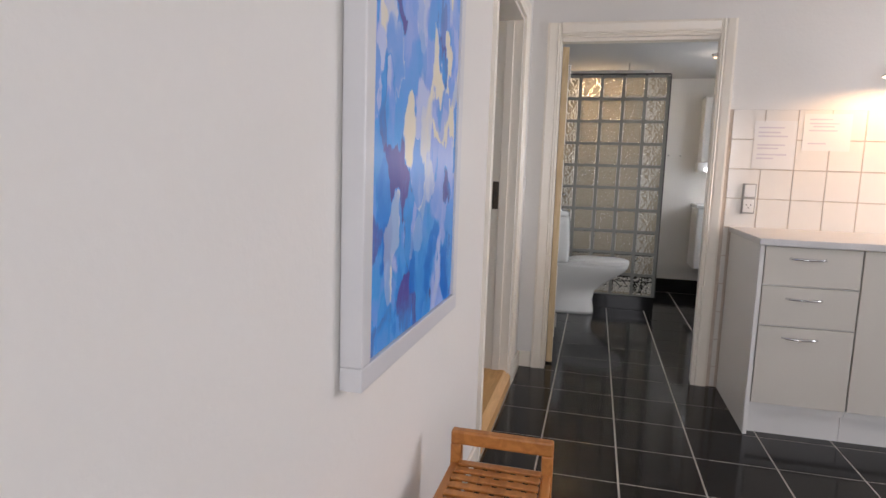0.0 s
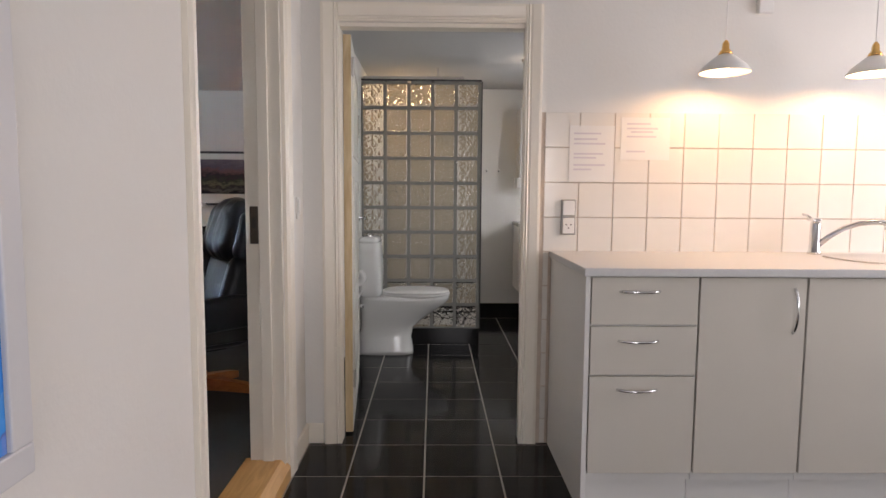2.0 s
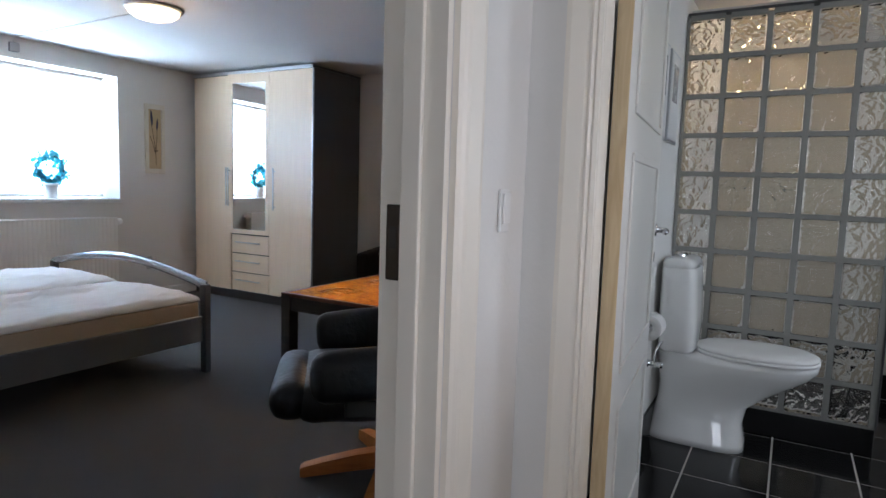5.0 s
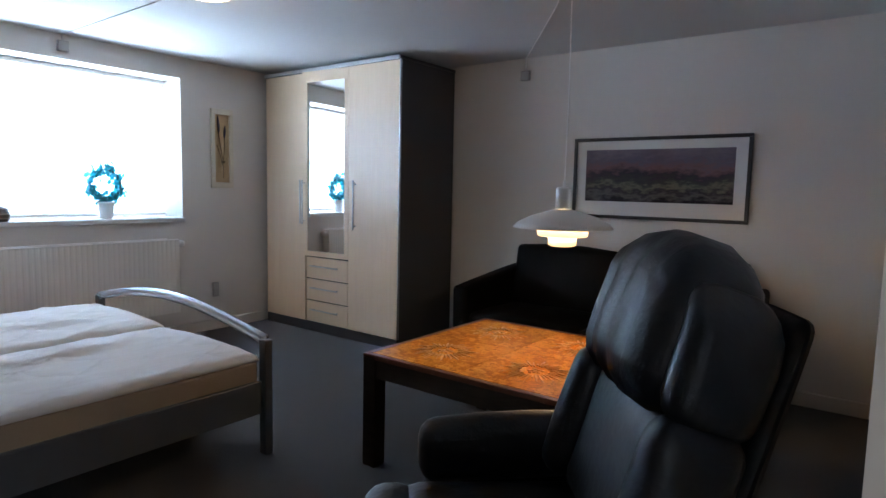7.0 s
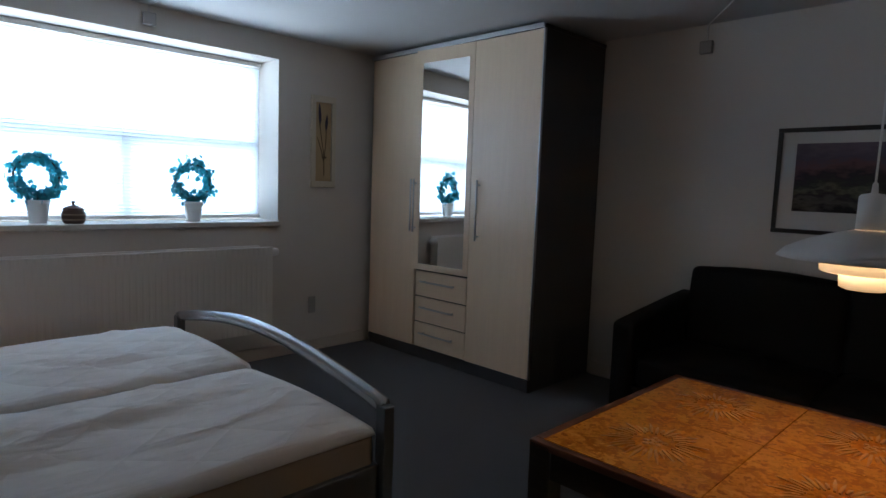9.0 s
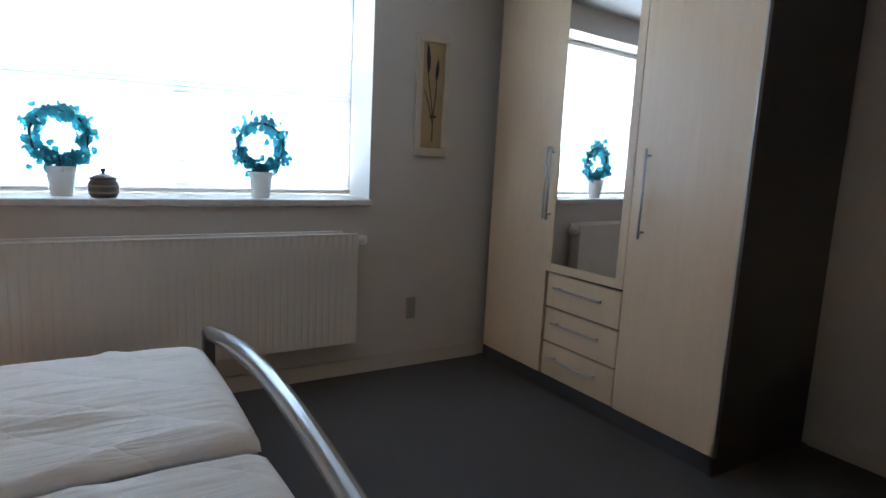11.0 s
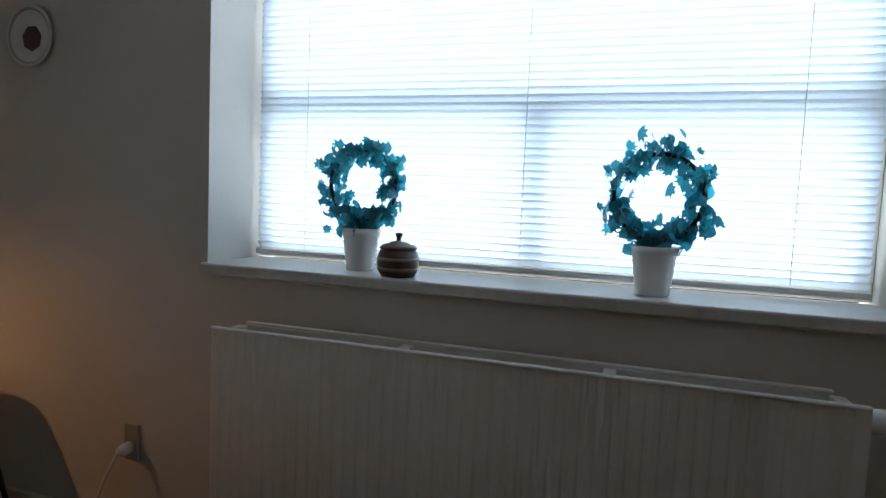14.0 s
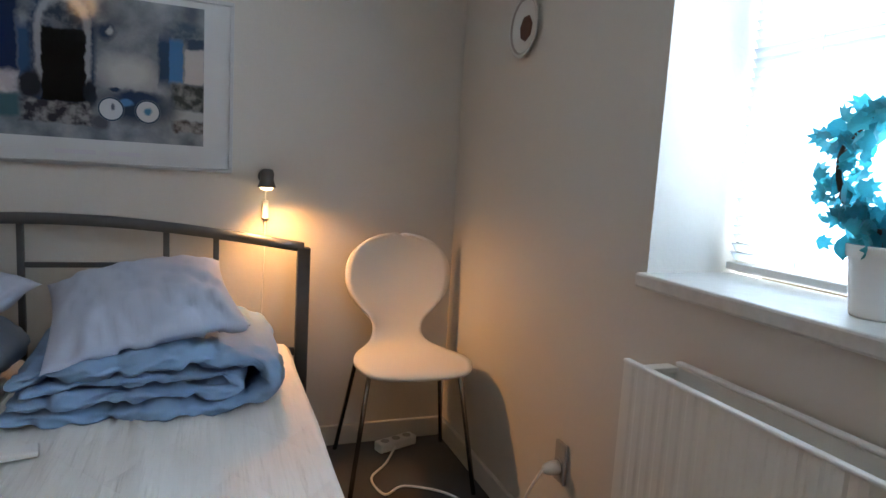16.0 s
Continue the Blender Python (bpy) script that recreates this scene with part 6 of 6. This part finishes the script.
def folded_duvet(x0, x1, y0, y1, z, seed):
    """Outer layer bent round at the wall end, an S-folded layer tucked inside it."""
    d = thing("folded_duvet", "rumpled pale blue cotton duvet folded in thick layers", "duvet", group="folded duvets")
    outer = [(x1, z + 0.030), (x1 - 0.25, z + 0.034), (x0 + 0.14, z + 0.034), (x0 + 0.055, z + 0.060), (x0 + 0.048, z + 0.11), (x0 + 0.12, z + 0.150), (x0 + 0.3, z + 0.158), (x1 - 0.12, z + 0.142), (x1 - 0.015, z + 0.115)]
    inner = [(x1 - 0.02, z + 0.070), (x1 - 0.3, z + 0.074), (x0 + 0.17, z + 0.074), (x0 + 0.125, z + 0.092), (x0 + 0.18, z + 0.110), (x1 - 0.25, z + 0.108), (x1 - 0.05, z + 0.098)]
    part("outer_layer", quilt_fold(outer, y0, y1, 0.066, seed), M_DUVET, d, "", True)
    part("inner_fold", quilt_fold(inner, y0 + 0.02, y1 - 0.004, 0.050, seed + 3), M_DUVET, d, "", True)
    return z + 0.185


def pillow(x, y, z, m, seed, sx=0.237, sy=0.235, hgt=0.062):
    bm = bmesh.new()
    n = 40
    grid = {}
    for s in (1, -1):
        for i in range(n + 1):
            for j in range(n + 1):
                u, v = 2 * i / n - 1, 2 * j / n - 1
                edge = i in (0, n) or j in (0, n)
                if s < 0 and edge:
                    grid[s, i, j] = grid[1, i, j]
                    continue
                pinch = 1 - 0.085 * (1 - u * u) * abs(v) ** 3
                pin2 = 1 - 0.085 * (1 - v * v) * abs(u) ** 3
                hz = s * hgt * (max(0, 1 - abs(u) ** 3.4) * max(0, 1 - abs(v) ** 3.0)) ** 0.6
                hz -= 0.010 * max(0.0, v) ** 3 + 0.012 * abs(u) ** 4 + 0.012 * max(0.0, u * v) ** 2
                wr = (noise.noise(Vector((u * 3 + seed, v * 3, s))) * 0.014 + noise.noise(Vector((u * 9 + seed, v * 5, s))) * 0.006 - 0.014 * max(0.0, 1 - 4 * abs(noise.noise(Vector((u * 4.5 + seed, v * 1.6, 7))))) * max(0.0, 0.3 + v)) * (0 if edge else 1)
                grid[s, i, j] = bm.verts.new((u * sx * pin2, v * sy * pinch, hz + wr))
        for i in range(n):
            for j in range(n):
                q = (grid[s, i, j], grid[s, i + 1, j], grid[s, i + 1, j + 1], grid[s, i, j + 1])
                bm.faces.new(q if s > 0 else q[::-1])
    ob = part("pillow", bm, M_PILLOW, None, "", True)
    ob.matrix_basis = pose(x, y, z) @ m
    return tagged(ob, "pale blue-grey pillow lying on the folded duvet", "pillow", "pillows")


z = folded_duvet(-4.14, -3.49, 2.72, 3.30, 0.566, 2)
pillow(-3.768, 3.05, z + 0.080, pose(0, 0, 0, -13, 9, 8), 1)
z = folded_duvet(-3.44, -2.80, 2.70, 3.26, 0.555, 11)
pillow(-3.20, 3.0, z + 0.080, pose(0, 0, 0, -13, -5, -10), 4)
tag_ = thing("care_label", "small white folded label on the mattress", "label", pose(-3.55, 3.42, 0.577, 0, 0, 12))
part("card", box(-0.055, 0.055, -0.025, 0.025, 0, 0.014, 0.004), M_PAPER, tag_)

# sconce over the bed
sc = thing("wall_spot", "small dark metal wall spotlight, lit, with hanging flex", "wall lamp", pose(-4.123, YH, 1.17))
part("mount", transform(lathe([(0.028, 0), (0.028, 0.012), (0.012, 0.018), (0.008, 0.045), (0.001, 0.046)], 18), pose(0, 0.001, 0, -90, 0, 0)), M_BEDMETAL, sc, "", True)
part("head", lathe([(0.008, 0.030), (0.020, 0.027), (0.025, 0.012), (0.024, -0.012), (0.033, -0.038), (0.031, -0.038), (0.021, -0.012), (0.020, 0.01), (0.008, 0.022)], 24, at=(0, 0.075, 0.0), ring=True), M_BEDMETAL, sc, "dark metal reflector head", True)
part("bulb", lathe([(0.001, -0.050), (0.018, -0.047), (0.027, -0.036), (0.018, -0.012)], 16, at=(0, 0.075, 0)), M_BULB, sc, "glowing bulb", True).visible_shadow = False
part("flex_switch", box(-0.012, 0.012, 0.003, 0.02, -0.16, -0.09, 0.004), M_PLASTIC, sc, "white inline switch")
part("flex", tube([(0, 0.01, -0.02), (0, 0.01, -0.3), (0.01, 0.01, -0.7), (0.02, 0.01, -0.98)], 0.003, 6), M_PLASTIC, sc, "white flex")

# white shell chair
ch = thing("shell_chair", "white one-piece ply chair with a waisted back on thin steel legs", "chair", pose(-4.624, 2.745, FL, 0, 0, -4))
rows = [(0.235, 0.435, 0.15), (0.22, 0.448, 0.185), (0.15, 0.457, 0.208), (0.06, 0.452, 0.204), (-0.04, 0.445, 0.175), (-0.11, 0.450, 0.133), (-0.15, 0.468, 0.108), (-0.172, 0.507, 0.098), (-0.182, 0.555, 0.110), (-0.19, 0.605, 0.158), (-0.196, 0.66, 0.199), (-0.202, 0.73, 0.213), (-0.206, 0.80, 0.197), (-0.209, 0.85, 0.152), (-0.21, 0.88, 0.09), (-0.21, 0.89, 0.035)]
line, _ = smooth_line(rows, 44)
bm = shell([[(hw * u, y + 0.02 * u * u * min(1, max(0, (z - 0.45) / 0.12)), z + 0.012 * u * u * min(1, max(0, (0.57 - z) / 0.12))) for u in [k / 8 - 1 for k in range(17)]] for y, z, hw in line], 0.012)
part("shell", bm, M_WHITECHAIR, ch, "white lacquered moulded ply shell", True)
for sx in (-1, 1):
    part("leg", tube([(sx * 0.09, 0.10, 0.438), (sx * 0.165, 0.165, 0.428), (sx * 0.225, 0.225, 0.0)], 0.0085, 8), M_CHAIRLEG, ch, "thin dark chromed leg", True)
    part("leg", tube([(sx * 0.08, -0.05, 0.430), (sx * 0.165, -0.11, 0.42), (sx * 0.225, -0.21, 0.0)], 0.0085, 8), M_CHAIRLEG, ch, "thin dark chromed leg", True)

# ---------------------------------------------------------------- table group
TX0, TX1, TY0, TY1, TZ = -2.19, -0.80, 4.79, 5.745, 0.578
tb = thing("tiled_coffee_table", "low dark coffee table inlaid with orange sunburst tiles", "coffee table")
for x in (TX0 + 0.035, TX1 - 0.035):
    for y in (TY0 + 0.035, TY1 - 0.035):
        part("leg", box(x - 0.035, x + 0.035, y - 0.035, y + 0.035, FL, TZ - 0.004, 0.004), M_DARKWOOD, tb)
part("apron", box(TX0 + 0.071, TX1 - 0.071, TY0 + 0.008, TY0 + 0.03, TZ - 0.10, TZ - 0.022), M_DARKWOOD, tb)
part("apron", box(TX0 + 0.071, TX1 - 0.071, TY1 - 0.03, TY1 - 0.008, TZ - 0.10, TZ - 0.022), M_DARKWOOD, tb)
part("apron", box(TX0 + 0.008, TX0 + 0.03, TY0 + 0.071, TY1 - 0.071, TZ - 0.10, TZ - 0.022), M_DARKWOOD, tb)
part("apron", box(TX1 - 0.03, TX1 - 0.008, TY0 + 0.071, TY1 - 0.071, TZ - 0.10, TZ - 0.022), M_DARKWOOD, tb)
ED = 0.028
for a, b, c, d in ((TX0, TX1, TY0, TY0 + ED), (TX0, TX1, TY1 - ED, TY1), (TX0, TX0 + ED, TY0 + ED + 0.0002, TY1 - ED - 0.0002), (TX1 - ED, TX1, TY0 + ED + 0.0002, TY1 - ED - 0.0002)):
    part("edge_board", box(a, b, c, d, TZ - 0.021, TZ, 0.003), M_ROSEWOOD, tb)
part("tile_bed", box(TX0 + ED, TX1 - ED, TY0 + ED, TY1 - ED, TZ - 0.021, TZ - 0.007), M_ROSEWOOD, tb)
tw, th = (TX1 - TX0 - 2 * ED) / 3, (TY1 - TY0 - 2 * ED) / 2
tile_me = None
relief_me = None
M_RELIEF = surface("dark_relief_glaze", (0.64, 0.26, 0.035), 0.3, vary=0.3, scale=30)
for i in range(3):
    for j in range(2):
        cx, cy = TX0 + ED + tw * (i + 0.5), TY0 + ED + th * (j + 0.5)
        if tile_me is None:
            t = part("tile", box(-tw / 2 + 0.0008, tw / 2 - 0.0008, -th / 2 + 0.0008, th / 2 - 0.0008, -0.0068, 0.0, 0.0012), M_TABLETILE, tb, "glazed orange tile")
            tile_me = t.data
            bm = bmesh.new()
            for k in range(36):
                a = 2 * math.pi * k / 36
                r0, r1 = ((0.062, 0.148), (0.070, 0.112), (0.058, 0.128))[k % 3]
                d, s = Vector((math.cos(a), math.sin(a), 0)), Vector((-math.sin(a), math.cos(a), 0)) * 0.0048
                vs = [bm.verts.new(p) for p in (d * r0 - s * 0.6, d * r0 + s * 0.6, d * (r0 + r1) / 2 + s, d * r1 + s * 0.25, d * r1 - s * 0.25, d * (r0 + r1) / 2 - s)]
                top = [bm.verts.new(v.co * 0.99 + Vector((0, 0, 0.005))) for v in (vs[0], vs[1], vs[2], vs[5])]
                bm.faces.new(top)
                for q in ((0, 1, 1, 0), (1, 2, 2, 1), (5, 0, 0, 3)):
                    bm.faces.new((vs[q[0]], vs[q[1]], top[q[2]], top[q[3]]))
                bm.faces.new((vs[2], vs[3], top[2]))
                bm.faces.new((vs[3], vs[4], top[3], top[2]))
                bm.faces.new((vs[4], vs[5], top[3]))
            for k in range(9):
                a, r = 2.4 * k, 0.011 * math.sqrt(k)
                lathe([(0.009, 0), (0.007, 0.003), (0.001, 0.004)], 8, bm=bm, at=(r * math.cos(a), r * math.sin(a), 0))
            rr = part("sunburst_relief", bm, M_RELIEF, t, "dark raised sunburst")
            relief_me = rr.data
        else:
            t = new("tile", tile_me)
            t.parent = tb
            rr = new("sunburst_relief", relief_me)
            rr.parent = t
            rr.rotation_euler.z = 0.2 * (i + 2 * j)
        t.location = (cx, cy, TZ)

# pendant over the table: three tiered shades
ph = thing("tiered_pendant_lamp", "white three-shade pendant lamp hanging low, lit", "pendant lamp", pose(-1.524, 5.296, 1.055))
part("top_shade", lathe([(0.205, 0.076), (0.209, 0.078), (0.188, 0.100), (0.135, 0.126), (0.075, 0.145), (0.034, 0.155), (0.033, 0.151), (0.074, 0.141), (0.133, 0.122), (0.185, 0.097)], 48, ring=True), M_LAMPWHITE, ph, "wide white metal shade", True)
part("middle_shade", lathe([(0.098, 0.042), (0.105, 0.046), (0.107, 0.068), (0.10, 0.074), (0.06, 0.10), (0.058, 0.097), (0.095, 0.071), (0.101, 0.066), (0.100, 0.048)], 40, ring=True), M_OPAL, ph, "glowing middle shade", True).visible_shadow = False
part("bottom_shade", lathe([(0.001, 0.002), (0.045, 0.0), (0.058, 0.006), (0.060, 0.038), (0.052, 0.042)], 36), M_OPAL, ph, "glowing bottom shade", True).visible_shadow = False
part("neck", lathe([(0.034, 0.156), (0.033, 0.24), (0.028, 0.246), (0.008, 0.25), (0.006, 0.275), (0.003, 0.277)], 24), M_LAMPWHITE, ph, "", True)
for k in range(3):
    a = 2 * math.pi * k / 3
    part("strut", tube([(0.03 * math.cos(a), 0.03 * math.sin(a), 0.153), (0.10 * math.cos(a), 0.10 * math.sin(a), 0.0752)], 0.002, 6), M_STEEL, ph)
part("cord", tube([(0, 0, 0.276), (0.004, 0, 0.6), (0, 0, CEIL_BED - 1.055)], 0.003, 6), M_PLASTIC, ph)

# sofa
sf = thing("sofa", "black two-seat sofa with straight arms against the wall", "sofa", pose(-2.68, 6.10, FL))
SW = 1.72
part("base", box(0.06, SW - 0.06, 0.03, 0.76, 0.10, 0.27, 0.01), M_FABRIC_DARK, sf)
for a in (0.0, SW - 0.11):
    bm = cushion(a, a + 0.11, 0.0, 0.78, 0.12, 0.60, 0.01, 3, 0.002, 6, 0.025)
    for v in bm.verts:
        if v.co.z > 0.35:
            v.co.z += 0.09 * (v.co.y / 0.78) - 0.02
    part("armrest", bm, M_SOFA, sf, "", True)
for k in range(2):
    x0 = 0.115 + k * 0.748
    part("seat_cushion", cushion(x0, x0 + 0.742, 0.02, 0.58, 0.272, 0.42, 0.025, k, 0.004, 8, 0.035), M_SOFA, sf, "", True)
    part("back_cushion", transform(cushion(x0, x0 + 0.742, -0.075, 0.075, -0.22, 0.22, 0.02, k + 5, 0.004, 8, 0.035), pose(0, 0.66, 0.60, -8, 0, 0)), M_SOFA, sf, "", True)
part("back_frame", box(0.115, SW - 0.115, 0.755, 0.80, 0.12, 0.80, 0.01), M_FABRIC_DARK, sf)
for x in (0.05, SW - 0.05):
    for y in (0.05, 0.72):
        part("foot", lathe([(0.018, 0), (0.024, 0.12)], 12, at=(x, y, 0)), M_DARKWOOD, sf)

# recliner
rc = thing("recliner_chair", "black leather swivel recliner with a beech star base", "armchair", pose(-0.962, 4.172, FL, 0, 0, 40))
# local: faces -x
for k in range(5):
    a = radians(178.5 + 72 * k)
    d, s = Vector((math.cos(a), math.sin(a), 0)), Vector((-math.sin(a), math.cos(a), 0))
    rings = []
    for r, w, z0, z1 in ((0.03, 0.028, 0.03, 0.10), (0.15, 0.028, 0.022, 0.085), (0.28, 0.026, 0.008, 0.058), (0.345, 0.024, 0.0, 0.042), (0.36, 0.020, 0.0, 0.034)):
        rings.append([d * r - s * w + Vector((0, 0, z0)), d * r + s * w + Vector((0, 0, z0)), d * r + s * w + Vector((0, 0, z1)), d * r - s * w + Vector((0, 0, z1))])
    part("star_foot", loft(rings), M_ORANGEWOOD, rc, "oiled beech foot")
part("column", lathe([(0.045, 0.03), (0.045, 0.13), (0.035, 0.135), (0.032, 0.26), (0.05, 0.262), (0.001, 0.264)], 20), M_ORANGEWOOD, rc, "beech column", True)
part("swivel_plate", box(-0.16, 0.12, -0.12, 0.12, 0.264, 0.302, 0.006), M_BLACK, rc)
part("seat", cushion(-0.37, 0.22, -0.265, 0.265, 0.30, 0.44, 0.03, 2, 0.004, 10, 0.06), M_LEATHER, rc, "padded black leather seat", True)
part("seat_front_roll", cushion(-0.455, -0.31, -0.26, 0.26, 0.312, 0.44, 0.015, 4, 0.003, 10, 0.055), M_LEATHER, rc, "rounded front roll", True)
for sy in (-1, 1):
    bm = cushion(-0.31, 0.22, -0.052, 0.052, -0.085, 0.085, 0.012, 6 + sy, 0.004, 8, 0.045)
    part("armrest", transform(bm, pose(0, sy * 0.315, 0.505, 0, -3, 0)), M_LEATHER, rc, "padded armrest", True)
    part("arm_side", box(-0.20, 0.16, sy * 0.315 - 0.02, sy * 0.315 + 0.02, 0.35, 0.44, 0.01), M_BLACK, rc)
BK = pose(0.13, 0, 0.44, 0, 17, 0)
part("lower_back", transform(cushion(-0.085, 0.06, -0.198, 0.198, 0.0, 0.345, 0.02, 12, 0.003, 10, 0.04), BK), M_LEATHER, rc, "lower back cushion", True)
for sy in (-1, 1):
    part("side_bolster", transform(cushion(-0.13, 0.055, sy * 0.245 - 0.050, sy * 0.245 + 0.050, 0.0, 0.345, 0.015, 14 + sy, 0.003, 8, 0.045), BK), M_LEATHER, rc, "side bolster", True)
    bm = cushion(-0.125, 0.055, sy * 0.240 - 0.048, sy * 0.240 + 0.048, 0.335, 0.62, 0.012, 24 + sy, 0.003, 10, 0.045)
    for v in bm.verts:
        t = max(0.0, (v.co.z - 0.45) / 0.17)
        v.co.z -= 0.07 * t * max(0.0, (abs(v.co.y) - 0.17) / 0.12) ** 1.5
        v.co.y -= sy * 0.03 * t * t
    part("head_wing", transform(bm, BK), M_LEATHER, rc, "padded side wing of the headrest", True)
bm = cushion(-0.165, 0.06, -0.198, 0.198, 0.325, 0.665, 0.03, 16, 0.003, 26, 0.075)
for v in bm.verts:
    y, z = v.co.y, v.co.z
    v.co.z -= 0.035 * (abs(y) / 0.20) ** 2.5 * max(0.0, (z - 0.45) / 0.2)
    if v.co.x < 0:
        low = max(0.0, 1 - (z - 0.33) / 0.22)
        v.co.x += 0.012 * low * noise.noise(Vector((y * 26, z * 3, 2.0))) + 0.010 * max(0.0, 1 - 6 * abs(noise.noise(Vector((y * 9, z * 3.2, 5.0)))))
part("head_cushion", transform(bm, BK), M_LEATHER, rc, "pillowed head cushion with creases", True)
part("back_shell", transform(cushion(0.055, 0.10, -0.27, 0.27, 0.0, 0.59, 0.012, 18, 0.003, 8, 0.03), BK), M_LEATHER, rc, "upholstered back", True)

# ---------------------------------------------------------------- tiles last
def tile_piece(w, d, t, material, name):
    me = bpy.data.meshes.new(name)
    bm = box(-w / 2, w / 2, -d / 2, d / 2, -t, 0)
    for v in bm.verts:
        if v.co.z > -t / 2:
            v.co.x -= math.copysign(0.0012, v.co.x)
            v.co.y -= math.copysign(0.0012, v.co.y)
    bm.to_mesh(me)
    bm.free()
    me.materials.append(material)
    return me


FT, G = 0.335, 0.006
full = tile_piece(FT - G, FT - G, 0.0055, M_TILE, "floor_tile")
seen = set()
for i in range(-1, 10):
    for j in range(-16, 12):
        cx, cy = 0.006 + FT * (i + 0.5), 2.98 + FT * (j + 0.5)
        x0, x1 = max(cx - FT / 2, -0.232), min(cx + FT / 2, 3.49)
        y0, y1 = max(cy - FT / 2, -2.39), min(cy + FT / 2, 6.74)
        if y1 - y0 < 0.03 or x1 - x0 < 0.03:
            continue
        if y0 > 3.80 and x0 > 2.09:
            continue
        if abs(x1 - x0 - FT) < 1e-4 and abs(y1 - y0 - FT) < 1e-4:
            me = full
        else:
            me = tile_piece(x1 - x0 - G, y1 - y0 - G, 0.0055, M_TILE, "floor_tile")
        t = new("tile", me)
        t.parent = floor
        t.location = ((x0 + x1) / 2, (y0 + y1) / 2, 0)

WT = 0.1665
part("grout_bed", box(0.886, 3.0, YK - 0.006, YK - 0.001, 0.0, 1.6215), M_WGROUT, wall_kitchen, "grey-brown tile joints")
wt = tile_piece(WT - 0.004, WT - 0.004, 0.006, M_WTILE, "wall_tile")
for i in range(0, 13):
    for j in range(-6, 4):
        x0 = max(1.07 + WT * (i - 1), 0.888)
        x1 = min(1.07 + WT * i, 3.0)
        z0, z1 = 0.9575 + WT * j, 0.9575 + WT * (j + 1)
        z0 = max(z0, 0.002)
        if j < 0 and i > 0:
            continue
        if j < 0:
            x1 = 0.934
        if x1 - x0 < 0.015 or z1 - z0 < 0.015:
            continue
        me = wt if abs(x1 - x0 - WT) < 1e-4 and abs(z1 - z0 - WT) < 1e-4 else tile_piece(x1 - x0 - 0.004, z1 - z0 - 0.004, 0.006, M_WTILE, "wall_tile")
        t = new("tile", me)
        t.parent = wall_kitchen
        t.matrix_basis = pose((x0 + x1) / 2, YK - 0.0118, (z0 + z1) / 2, 90, 0, 0)
